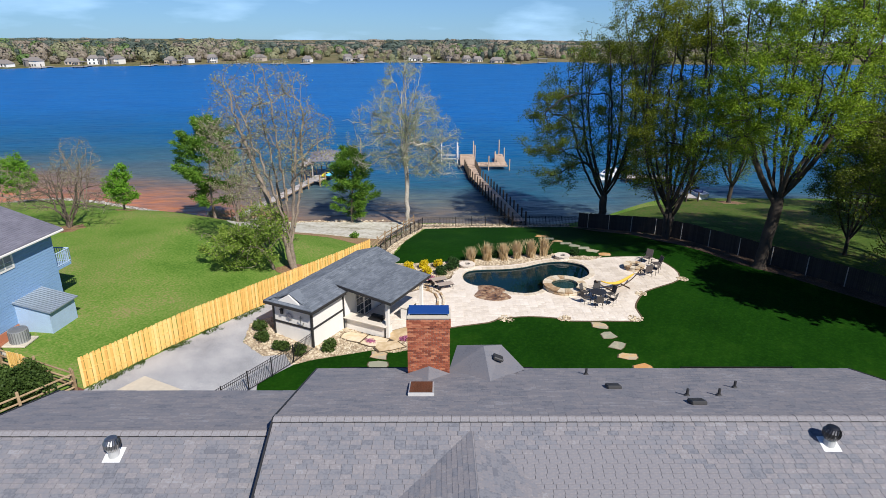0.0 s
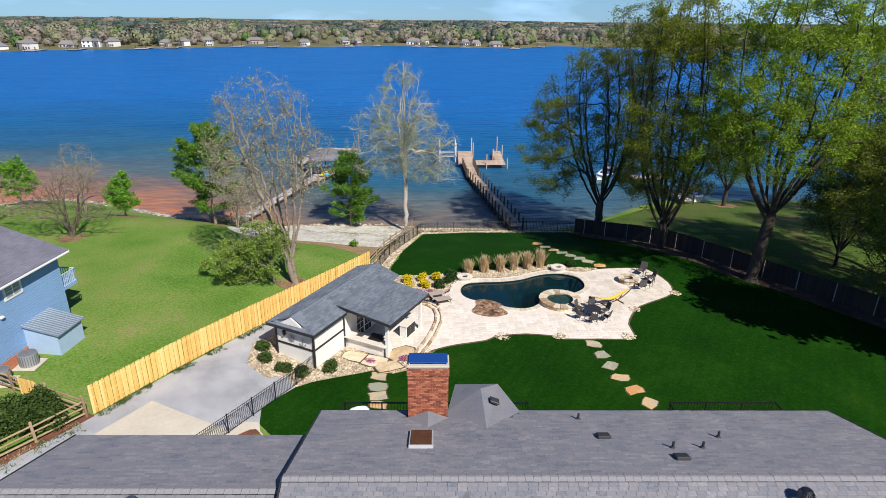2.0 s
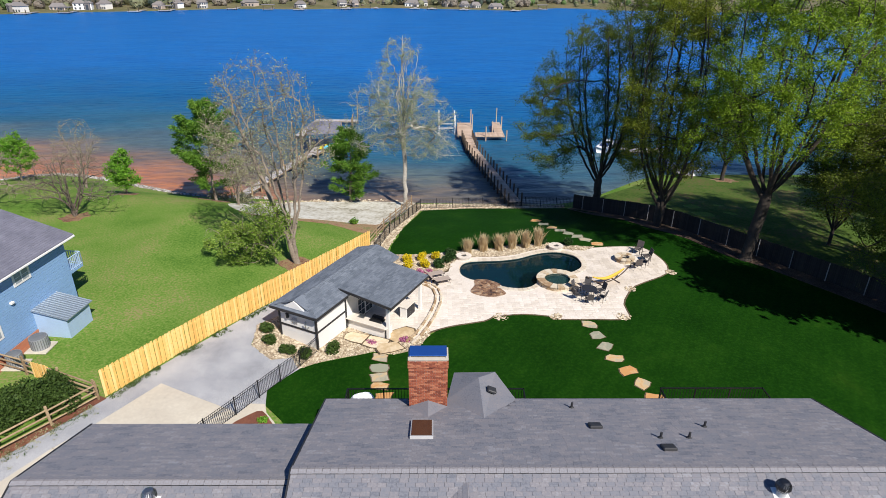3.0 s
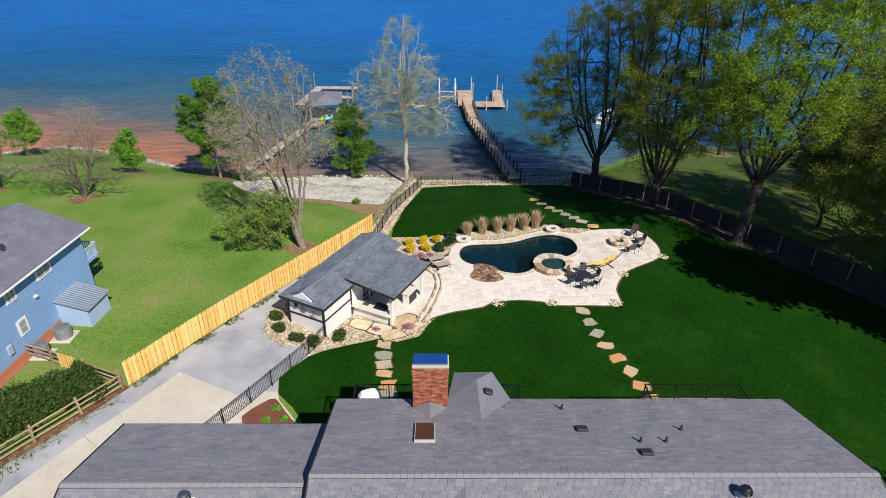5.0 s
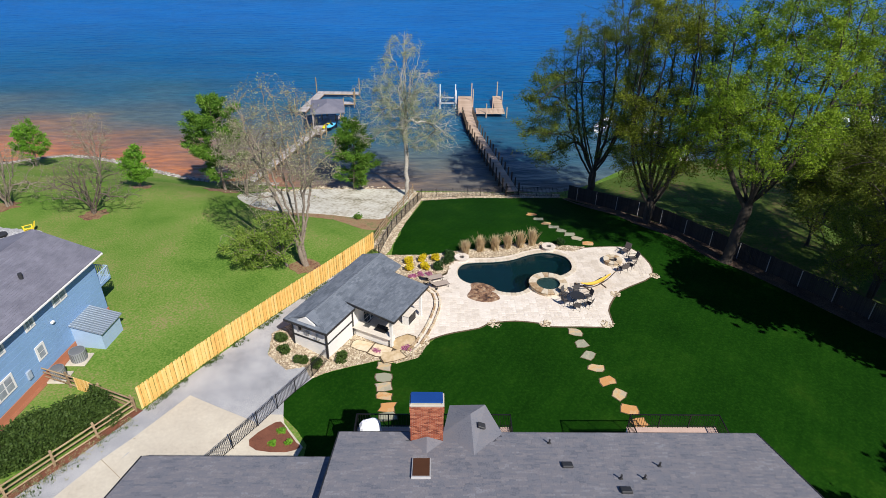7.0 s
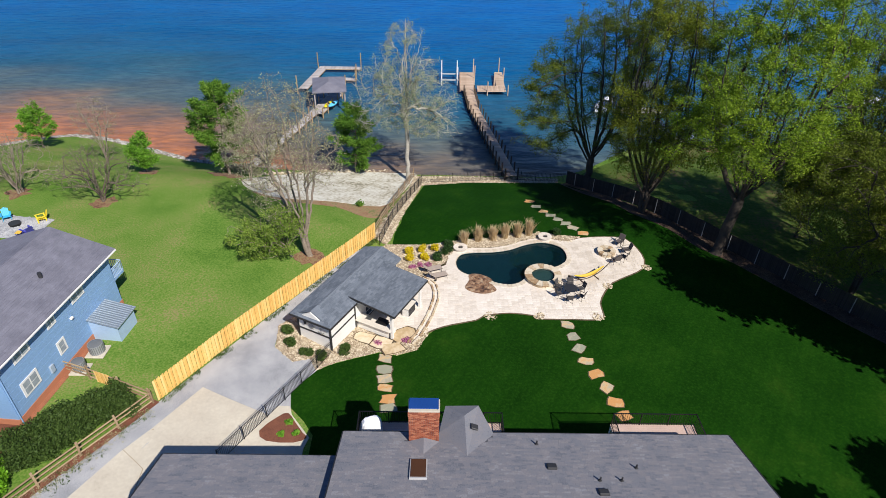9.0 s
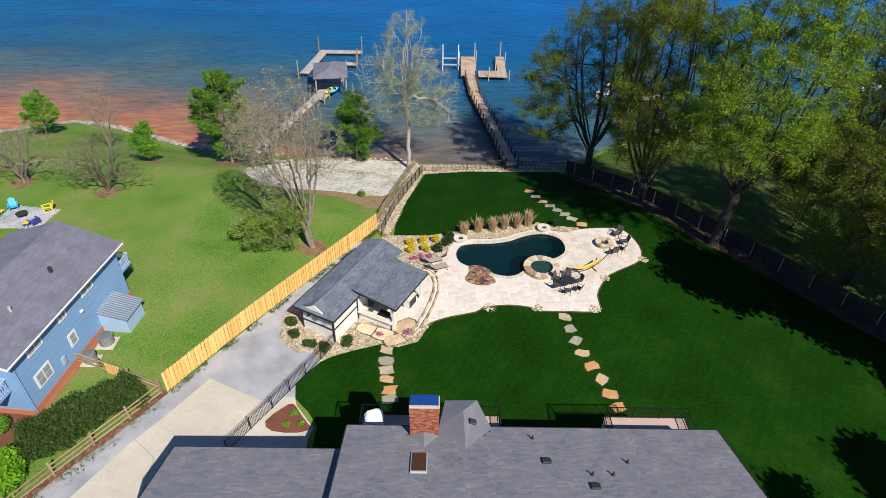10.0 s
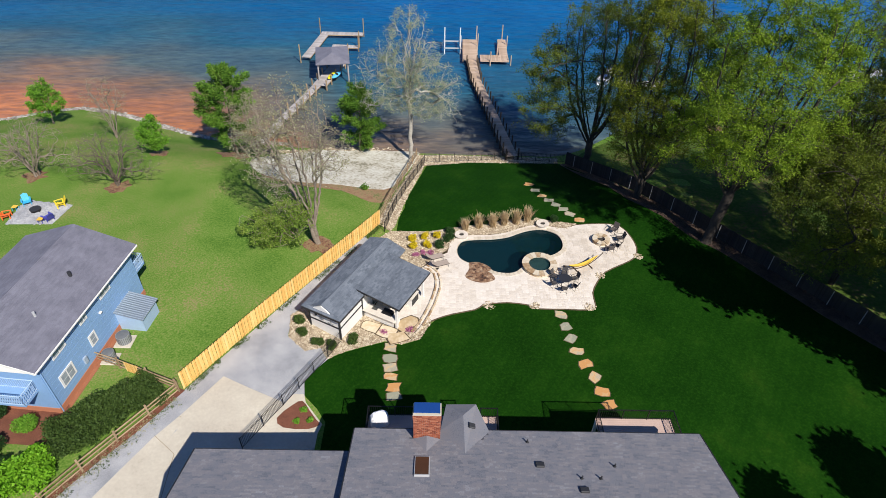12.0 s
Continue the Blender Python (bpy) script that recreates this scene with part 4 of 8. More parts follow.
grown_tree("low_tree", (-12.9, 45.6), 31, "brown_bark", "leaf_low", "low spreading leafy tree with drooping branches", [(-1.7, -1.0, 2.2, 2.7, 2.0, 1.8), (-0.2, -0.4, 3.8, 2.1, 1.7, 2.0), (-3.8, 0.4, 2.2, 2.4, 1.6, 1.3)], 0.6, 0.12, 7, 0.9, tips=800, leaves=13500, leaf_size=0.13, spray=0.2, gaps=0.36, twig=0.012, lean=(-0.3, 0), rise=0.1)
pine((-24.7, 65.2), 11.0, 1.9, 3.7, 3, "leaning pine with tufted green needles", (0.0, 0.0))
pine((-10.0, 69.6), 9.0, 0.8, 3.0, 4, "young conical pine at the water's edge")
grown_tree("bare_tree", (-21.6, 63.4), 37, "brown_bark", "leaf_bud", "thin half-bare tree with small yellow-green leaves", [(0, 0, 5.6, 2.6, 2.4, 3.2), (1.6, 0, 4.4, 2.4, 2.2, 2.4)], 1.2, 0.12, 5, 0.9, tips=420, leaves=4200, leaf_size=0.12, spray=0.22, gaps=0.3, bare=0.3, twig=0.012, stems=2)
for at, sd, bk in (((-33.6, 53.8), 7, "twig_bark"), ((-42.9, 55.2), 9, "brown_bark")):
    grown_tree("bare_tree", at, sd, bk, "leaf_bud", "low spreading bare tree with budding twigs", [(0, 0, 3.9, 4.2, 3.8, 2.0), (0.3, 0, 5.2, 3.0, 2.8, 1.8), (3.0, -0.4, 2.6, 3.0, 2.2, 1.0), (-2.4, 0, 2.7, 2.8, 2.4, 1.1)], 0.7, 0.2, 9, 0.75, tips=1300, leaves=2600, leaf_size=0.07, spray=0.14, gaps=0.15, bare=0.5, twig=0.0115, wobble=0.14, stems=3, splay=0.9, fan=0.8)
grown_tree("bare_tree", (-40.0, 67.0), 19, "brown_bark", "leaf_bud", "slender leafless tree with reddish twigs", [(0, 0, 5.0, 2.8, 2.4, 3.2)], 0.8, 0.12, 7, 0.9, tips=500, leaves=1500, leaf_size=0.08, spray=0.15, gaps=0.25, bare=0.5, twig=0.012, stems=3, splay=0.4)
grown_tree("bare_tree", (-48.0, 48.6), 23, "brown_bark", "leaf_olive", "dark spreading shrub tree by the seating pad", [(0, 0, 3.6, 2.8, 2.6, 2.4)], 0.5, 0.14, 7, 0.9, tips=400, leaves=4500, leaf_size=0.12, spray=0.2, gaps=0.25, twig=0.012, stems=3, splay=0.6)
for at, h, sd in (((-32.4, 61.2), 4.9, 41), ((-50.6, 71.8), 6.4, 43)):
    grown_tree("round_tree", at, sd, "brown_bark", "leaf_bright", "small rounded tree with bright green leaves", [(0, 0, h * 0.52, h * 0.35, h * 0.34, h * 0.37), (0, 0, h * 0.76, h * 0.2, h * 0.2, h * 0.25)], 0.7, 0.1, 6, 0.9, tips=320, leaves=9500, leaf_size=0.16, spray=0.16, gaps=0.15, bare=0.0, twig=0.012, rise=0.4, step=0.35)

# ---- fences ----
F0, F1 = Vector((-18.1, 28.2)), Vector((-5.75, 50.3))
picket_fence = thing("picket_fence", "new honey-coloured wooden privacy fence with dog-ear pickets", "fence", kind="structure")
n = 165
d = (F1 - F0).normalized()
for i in range(n):
    p = F0 + (F1 - F0) * (i / n)
    z = g(p.x, p.y)
    if i == 0:
        bm = bmesh.new()
        box(bm, -0.071, -0.009, 0.03, 0.071, 0.009, 1.74)
        box(bm, -0.05, -0.009, 1.74, 0.05, 0.009, 1.8)
        first = part("picket", bm, "fresh_wood", picket_fence)
        pk = first
    else:
        pk = new("picket", first.data)
        pk.parent = picket_fence
    pk.matrix_basis = pose(p.x, p.y, z + random.uniform(-0.02, 0.02), 0, random.uniform(-0.6, 0.6), math.degrees(math.atan2(d.y, d.x))) @ Matrix.Translation((0, 0.004 if i % 2 else -0.03, 0))
bm = bmesh.new()
for h in (0.35, 0.95, 1.55):
    a, b = F0, F1
    k = 12
    for i in range(k):
        p, q = a + (b - a) * i / k, a + (b - a) * (i + 1) / k
        rod(bm, (p.x, p.y, g(p.x, p.y) + h), (q.x, q.y, g(q.x, q.y) + h), 0.04, n=4)
part("rail", bm, "fresh_wood", picket_fence)



def weeds(name, label, line, n, wide, size, material, seed):
    """Low tufts of blades and fallen leaves along a line."""
    rnd = random.Random(seed)
    V, F = [], []
    for _ in range(n):
        k = rnd.randrange(len(line) - 1)
        p = Vector(line[k]).lerp(Vector(line[k + 1]), rnd.random())
        across = Vector((line[k + 1][1] - line[k][1], line[k][0] - line[k + 1][0])).normalized()
        if noise.noise(Vector((p.x * 0.6, p.y * 0.6, seed))) < -0.1:
            continue
        p += across * rnd.gauss(0, wide)
        z = g(p.x, p.y) + 0.035
        for _ in range(rnd.randrange(5, 12)):
            a, ln = rnd.uniform(0, 6.283), size * rnd.uniform(0.5, 1.3)
            o = Vector((p.x + rnd.gauss(0, size * 0.5), p.y + rnd.gauss(0, size * 0.5), z))
            side = Vector((-math.sin(a), math.cos(a), 0)) * ln * 0.16
            j = len(V)
            V += [o - side, o + side, o + Vector((math.cos(a) * ln * 0.7, math.sin(a) * ln * 0.7, ln * rnd.uniform(0.3, 0.9)))]
            F.append((j, j + 1, j + 2))
    tagged(obj(name, V, F, material), label, "weeds", kind="stuff")


weeds("fence_weeds", "ragged green weeds at the foot of the fence", [(F0.x + 0.25, F0.y - 0.15), (F1.x + 0.25, F1.y - 0.15)], 900, 0.14, 0.13, "leaf_shrub", 5)
weeds("drive_weeds", "dry leaves and weeds along the edge of the gravel", [(-18.4, 27.4), (-24.2, 17.2), (-30.6, 6.0)], 900, 0.3, 0.11, "leaf_bud", 6)
weeds("drive_weeds", "dry leaves and weeds along the edge of the gravel", [(-18.2, 27.3), (-24.0, 17.0), (-30.4, 6.0)], 500, 0.25, 0.12, "leaf_shrub", 7)

dark_fence = thing("privacy_fence", "dark stained board fence in the shade of trees", "fence", kind="structure")
A, B = Vector((16.4, 67.0)), Vector((41.5, 31.5))
n = 290
d = (B - A).normalized()
for i in range(n):
    p = A + (B - A) * (i / n)
    if i == 0:
        first = part("board", boxed(-0.07, -0.01, 0.02, 0.07, 0.01, 1.75), "dark_fence", dark_fence)
        pk = first
    else:
        pk = new("board", first.data)
        pk.parent = dark_fence
    pk.matrix_basis = pose(p.x, p.y, g(p.x, p.y) + random.uniform(-0.03, 0.03), 0, 0, math.degrees(math.atan2(d.y, d.x)))

# ---- patio and pool ----
PATIO = [(-1.9, 35.3), (-0.7, 36.3), (0.4, 37.0), (1.6, 37.55), (3.6, 38.2), (4.2, 38.7), (5.1, 39.0), (6.6, 39.2), (8.4, 38.95), (9.2, 38.5), (11.6, 38.5), (13.9, 38.5), (14.35, 39.1), (14.4, 40.6), (15.1, 42.1), (16.2, 43.6), (18.1, 44.8),
         (19.5, 45.8), (20.1, 47.3), (19.95, 49.1), (19.2, 50.9), (17.2, 51.2), (14.7, 50.9), (13.3, 50.3), (11.6, 50.65), (10.0, 50.7), (8.6, 50.1), (7.2, 49.35), (5.6, 48.9), (3.6, 48.75), (2.2, 48.3), (1.4, 47.2), (1.2, 45.8), (0.0, 45.0), (-1.0, 43.6), (-2.5, 42.5), (-4.5, 40), (-5.2, 37.2), (-3.5, 36.4)]
tagged(drape("patio_edge", offset(rounded(PATIO, 2), 0.13), "edge_brown", 0.066, skirt=0.05, holes=[offset(POOL, 0.5)]), "narrow dark brown strip round the terrace", "soil", kind="structure")
patio = tagged(drape("patio", rounded(PATIO, 2), "travertine", 0.08, skirt=0.2, holes=[offset(POOL, 0.02)]), "cream travertine paved pool terrace", "patio", kind="structure")

# ---- pool, spa and terrace things ----
pool = thing("swimming_pool", "kidney-shaped pool of dark teal water with stone coping", "pool", kind="structure")
basin_v = [(x, y, 0.04) for x, y in POOL] + [(x, y, -1.6) for x, y in POOL]
k = len(POOL)
obj("basin", basin_v, [(i, (i + 1) % k, k + (i + 1) % k, k + i) for i in range(k)] + [tuple(range(k, 2 * k))], plain("pebble_plaster", (0.012, 0.05, 0.06), 0.6, spread=0.4), pool)


def water_material(name, tint, clear=0.75):
    m = bpy.data.materials.new(name)
    nt, b = links(m)
    b.inputs["Base Color"].default_value = (*tint, 1)
    b.inputs["Roughness"].default_value = 0.03
    b.inputs["IOR"].default_value = 1.33
    b.inputs["Transmission Weight"].default_value = clear
    bump(nt, b, tex(nt, 1.6, 3).outputs[0], 0.06, 0.03)
    return m


M["pool_water"] = water_material("pool_water", (0.006, 0.035, 0.045))
M["spa_water"] = water_material("spa_water", (0.006, 0.028, 0.034), 0.3)
surface = obj("water_surface", [(x, y, -0.07) for x, y in POOL], [tuple(range(k))[::-1]], "pool_water", pool)
surface.visible_shadow = False


def coping(ring, inner, width, z0, z1, n, material, parent, name="coping_stone", seed=1):
    """Separate stones laid along a closed line."""
    rnd = random.Random(seed)
    out = offset(ring, width)
    ins = offset(ring, -inner)
    cum = [0]
    for a, b in zip(ring, ring[1:] + ring[:1]):
        cum.append(cum[-1] + (Vector(a) - Vector(b)).length)

    def at(line, s):
        s = s % cum[-1]
        i = max(j for j in range(len(ring)) if cum[j] <= s)
        t = (s - cum[i]) / (cum[i + 1] - cum[i])
        return Vector(line[i]).lerp(Vector(line[(i + 1) % len(ring)]), t)

    for i in range(n):
        s0, s1 = (i + 0.03) / n * cum[-1], (i + 0.97) / n * cum[-1]
        sm = (s0 + s1) / 2
        w = rnd.uniform(-0.05, 0.05)
        q = [at(ins, s0), at(ins, sm), at(ins, s1), at(out, s1).lerp(at(ins, s1), w), at(out, sm), at(out, s0).lerp(at(ins, s0), w)]
        c = sum(q, Vector((0, 0))) / 6
        top = z1 + rnd.uniform(-0.01, 0.01)
        vs = [(p.x - c.x, p.y - c.y, top) for p in q] + [(p.x - c.x, p.y - c.y, z0) for p in q]
        ob = obj(name, vs, [tuple(range(6)), tuple(range(11, 5, -1))] + [(a, a + 6, (a + 1) % 6 + 6, (a + 1) % 6) for a in range(6)], material, parent)
        ob.location = (c.x, c.y, 0)


coping(POOL, 0.06, 0.38, 0.02, 0.11, 74, "coping", pool)


def ring_pts(cx, cy, r, n=32):
    return [(cx + r * math.cos(2 * math.pi * i / n), cy + r * math.sin(2 * math.pi * i / n)) for i in range(n)]


def stone_ring(name, label, category, cx, cy, r_in, r_out, z0, z1, courses, stones, cap, kind="", material="ledge_stone"):
    root = thing(name, label, category, kind=kind)
    for c in range(courses):
        h = (z1 - z0 - 0.07) / courses
        ring = ring_pts(cx, cy, r_in, 36)
        rot = c % 2 * 3
        coping(ring[rot:] + ring[:rot], 0, r_out - r_in, z0 + c * h + 0.004, z0 + (c + 1) * h - 0.006, stones, material, root, "stone", c)
    coping(ring_pts(cx, cy, r_in, 36), 0.03, r_out - r_in + 0.06, z1 - 0.07, z1, stones, cap, root, "cap_stone", 9)
    return root


spa = stone_ring("hot_tub", "raised round spa with stacked stone sides", "hot tub", 10.0, 44.15, 1.05, 1.62, 0.0, 0.46, 3, 18, "ledge_stone")
obj("tub_shell", [(x, y, 0.35) for x, y in ring_pts(10.0, 44.15, 1.06)] + [(x, y, -0.95) for x, y in ring_pts(10.0, 44.15, 1.06)], [(i, (i + 1) % 32, 32 + (i + 1) % 32, 32 + i) for i in range(32)] + [tuple(range(32, 64))], plain("spa_plaster", (0.006, 0.018, 0.022), 0.6, spread=0.4), spa)
w = obj("water_surface", [(x, y, 0.3) for x, y in ring_pts(10.0, 44.15, 1.06)], [tuple(range(32))], "spa_water", spa)
w.visible_shadow = False
fire = stone_ring("fire_pit", "round stone fire pit on the terrace", "fire pit", 16.7, 48.2, 0.42, 0.82, 0.05, 0.48, 3, 11, "ledge_stone")
obj("ash_bed", [(x, y, 0.25) for x, y in ring_pts(16.7, 48.2, 0.43, 24)], [tuple(range(24))], plain("ash", (0.04, 0.035, 0.03), 0.95), fire)

# sunken entry of wet stone at the pool edge
entry = rounded([(3.3, 44.4), (3.25, 43.5), (2.85, 42.5), (3.3, 41.95), (4.23, 41.65), (5.1, 41.8), (5.65, 42.25), (5.35, 43.0), (5.3, 43.8), (4.3, 44.5)], 3)
M["wet_stone"] = surf("wet_stone", [(0.3, (0.05, 0.03, 0.02)), (0.45, (0.17, 0.09, 0.05)), (0.58, (0.28, 0.17, 0.1)), (0.72, (0.4, 0.3, 0.2))], 3, 1.2, 0.4, relief=0.5, depth=0.04, islands=0.25, grain=0.8)
beach = tagged(drape("pool_entry", entry, "wet_stone", 0.10, 0.15, 0.5), "wet brown stone entry shelf beside the pool", "stone shelf", kind="structure")

# fire bowls beside the pool
for x, y in ((2.6, 48.5), (11.1, 50.65)):
    u = stone_ring("stone_planter", "low round cream stone bowl beside the pool", "planter", x, y, 0.28, 0.62, 0.0, 0.42, 2, 9, "travertine", material="travertine")
    u["group"] = "bowls by the pool"
    obj("bowl_soil", [(px, py, 0.3) for px, py in ring_pts(x, y, 0.29, 16)], [tuple(range(16))], "ash", u)


# ---- furniture ----
def metal_chair(name, label, m, fabric, group, rocker=False):
    c = thing(name, label, "chair", m, group)
    bm = bmesh.new()
    box(bm, -0.26, -0.25, 0.40, 0.26, 0.25, 0.44, 0.015)
    part("seat", bm, fabric, c)
    bm = bmesh.new()
    box(bm, -0.25, 0, 0, 0.25, 0.03, 0.58, 0.012, Matrix.Translation((0, 0.24, 0.44)) @ Matrix.Rotation(radians(-14), 4, "X"))
    part("backrest", bm, fabric, c)
    for sx in (-1, 1):
        bm = bmesh.new()
        rod(bm, (sx * 0.28, -0.24, 0.62), (sx * 0.28, 0.3, 0.66), 0.018, n=6)
        rod(bm, (sx * 0.28, -0.24, 0.05 if rocker else 0), (sx * 0.28, -0.24, 0.62), 0.016, n=6)
        part("armrest", bm, "black_iron", c)
        for sy in (-0.24, 0.24):
            bm = bmesh.new()
            rod(bm, (sx * 0.26, sy, 0), (sx * 0.25, sy * 0.92, 0.42), 0.016, n=6)
            part("leg", bm, "black_iron", c)
    return c


dark_fabric = plain("dark_sling", (0.06, 0.055, 0.055), 0.8)
wicker = plain("dark_cushion", (0.09, 0.075, 0.07), 0.9)
ZP = 0.085
table = thing("patio_table", "round dark metal outdoor dining table", "table", pose(12.0, 41.75, ZP))
bm = bmesh.new()
bmesh.ops.create_cone(bm, cap_ends=True, segments=32, radius1=0.6, radius2=0.6, depth=0.03, matrix=Matrix.Translation((0, 0, 0.72)))
part("tabletop", bm, plain("smoked_glass", (0.03, 0.032, 0.04), 0.12), table)
for i in range(4):
    a = radians(45 + 90 * i)
    bm = bmesh.new()
    rod(bm, (0.5 * math.cos(a), 0.5 * math.sin(a), 0), (0.35 * math.cos(a), 0.35 * math.sin(a), 0.71), 0.022, n=6)
    part("leg", bm, "black_iron", table)
for i in range(6):
    a = radians(60 * i + 20)
    metal_chair("patio_chair", "dark metal sling chair at the round patio table", pose(12.0 + 1.08 * math.cos(a), 41.75 + 1.08 * math.sin(a), ZP, 0, 0, 60 * i + 20 - 90), dark_fabric, "chairs round the patio table")
for x, y, r in ((18.0, 47.1, -130), (18.6, 48.3, -85), (18.3, 49.7, -45), (17.2, 46.6, -170)):
    metal_chair("lounge_chair", "dark wicker rocking chair facing the fire pit", pose(x, y, ZP, 0, 0, r) @ Matrix.Diagonal((1.25, 1.25, 1.1, 1)), wicker, "chairs by the fire pit", True)


def lounger(m):
    c = thing("sun_lounger", "dark framed sun lounger with a tan sling", "lounger", m, "loungers by the pool")
    sling = plain("tan_sling", (0.36, 0.29, 0.24), 0.85)
    part("mattress", boxed(-0.32, -0.75, 0.34, 0.32, 0.45, 0.38, bevel=0.012), sling, c)
    bm = bmesh.new()
    box(bm, -0.32, 0, 0, 0.32, 0.75, 0.04, 0.012, Matrix.Translation((0, 0.46, 0.35)) @ Matrix.Rotation(radians(42), 4, "X"))
    part("backrest", bm, sling, c)
    for s in (-1, 1):
        bm = bmesh.new()
        rod(bm, (s * 0.34, -0.78, 0.35), (s * 0.34, 0.47, 0.35), 0.022, n=6)
        part("side_rail", bm, "black_iron", c)
        for y in (-0.6, 0.4):
            bm = bmesh.new()
            rod(bm, (s * 0.33, y - 0.08, 0), (s * 0.33, y, 0.35), 0.02, n=6)
            part("leg", bm, "black_iron", c)
        bm = bmesh.new()
        bmesh.ops.create_cone(bm, cap_ends=True, segments=12, radius1=0.11, radius2=0.11, depth=0.05, matrix=Matrix.Translation((s * 0.37, 0.5, 0.11)) @ Matrix.Rotation(radians(90), 4, "Y"))
        part("wheel", bm, "black_iron", c)
    return c


lounge = lounger(pose(0.55, 43.75, 0.2, 0, 0, 112))
copy_thing(lounge, pose(0.05, 44.75, 0.2, 0, 0, 112))

# hammock with a curved wooden stand
ham = thing("hammock", "yellow hammock slung on a curved dark wood stand", "hammock", pose(14.1, 44.1, ZP, 0, 0, 27) @ Matrix.Scale(0.88, 4))
bm = bmesh.new()
pts = [Vector((x, 0, 0.08 + 1.15 * (abs(x) / 2.6) ** 2.2)) for x in np.linspace(-2.6, 2.6, 17)]
for a, b in zip(pts, pts[1:]):
    rod(bm, a, b, 0.05, n=6)
part("stand", bm, plain("dark_teak", (0.05, 0.03, 0.02), 0.6), ham)
for x in (-0.9, 0.9):
    part("foot", boxed(x - 0.06, -0.65, 0, x + 0.06, 0.65, 0.08, bevel=0.015), "dark_teak", ham)
vs, fs = [], []
for i in range(21):
    t = i / 20
    x = -1.9 + 3.8 * t
    w = 0.05 + 0.2 * math.sin(math.pi * t) ** 0.7
    z = 0.95 - 0.55 * math.sin(math.pi * t)
    for j in range(7):
        s = j / 6 * 2 - 1
        vs.append((x, s * w, z + 0.1 * s * s))
for i in range(20):
    for j in range(6):
        fs.append((i * 7 + j, i * 7 + j + 1, i * 7 + j + 8, i * 7 + j + 7))
cloth = obj("cloth", vs, fs, plain("yellow_cloth", (0.72, 0.45, 0.06), 0.9), ham, flat=False)
sol = cloth.modifiers.new("thick", "SOLIDIFY")
sol.thickness = 0.02
for s in (-1, 1):
    bm = bmesh.new()
    rod(bm, (s * 1.9, 0, 0.95), (s * 2.58, 0, 1.2), 0.012, n=5)
    part("rope", bm, "straw", ham)


# ---- planting ----
def grass_clump(x, y, h, seed):
    rnd = random.Random(seed)
    root = thing("ornamental_grass", "tall dry straw-coloured plume grass clump", "grass clump", pose(x, y, g(x, y) + 0.05), "grasses behind the pool")
    V, F = [], []
    for i in range(420):
        a, lean = rnd.uniform(0, 6.283), abs(rnd.gauss(0, 0.2))
        hh = h * rnd.uniform(0.45, 1.0)
        b0 = Vector((rnd.gauss(0, 0.12), rnd.gauss(0, 0.12), 0))
        d = Vector((math.cos(a) * lean, math.sin(a) * lean, 1)).normalized()
        side = Vector((-math.sin(a), math.cos(a), 0)) * rnd.uniform(0.012, 0.03)
        m1 = b0 + d * hh * 0.6
        tip = b0 + d * hh + Vector((math.cos(a), math.sin(a), 0)) * lean * hh * 0.4
        j = len(V)
        V += [b0 - side, b0 + side, m1 + side * 1.6, m1 - side * 1.6, tip]
        F += [(j, j + 1, j + 2, j + 3), (j + 3, j + 2, j + 4)]
    obj("blades", V, F, "straw", root)


for i, (x, y, h) in enumerate(((3.0, 49.6, 1.5), (4.4, 50.1, 1.75), (5.9, 50.4, 1.65), (7.1, 50.7, 1.8), (8.4, 51.0, 1.8), (9.6, 51.4, 1.9))):
    grass_clump(x, y, h, i)
for i, (x, y) in enumerate(((-2.3, 47.5), (-1.1, 48.0), (0.1, 48.0), (-2.15, 46.4), (-0.8, 46.5))):
    bush("yellow_shrub", (x, y), 0.45, 0.85, 700, "yellow_bloom", "small shrub in full yellow bloom in the rock bed", 20 + i, 0.09, group="yellow shrubs by the pool house")
for i, (x, y, r) in enumerate(((1.3, 47.8, 0.6), (1.4, 49.1, 0.55), (0.4, 46.7, 0.5), (12.3, 51.6, 0.6), (10.0, 52.0, 0.5), (5.2, 50.9, 0.4))):
    bush("evergreen_shrub", (x, y), r, 0.8, 1100, "leaf_dark", "rounded dark green shrub in the rock bed", 30 + i, 0.09, group="dark shrubs by the pool")
for i, (x, y) in enumerate(((-11.1, 35.5), (-10.7, 34.2), (-9.3, 33.5), (-8.1, 33.1), (-6.5, 34.0))):
    bush("evergreen_shrub", (x, y), 0.55, 0.8, 1200, "leaf_shrub", "rounded green shrub in a bed of river stones", 40 + i, 0.09, group="shrubs round the pool house")
for i, (x, y) in enumerate(((-1.9, 45.3), (-1.2, 45.6), (-0.5, 45.6), (-2.0, 35.5), (-4.2, 35.0))):
    bush("pink_flowers", (x, y), 0.4, 0.3, 400, "pink_bloom", "low mat of pink flowers in the rock bed", 50 + i, 0.07)
for i, (x, y) in enumerate(((-9.6, 26.0), (-8.7, 26.2), (-9.3, 27.0))):
    bush("low_shrub", (x, y), 0.3, 0.35, 300, "leaf_bright", "small green plant in red mulch", 60 + i, 0.08)


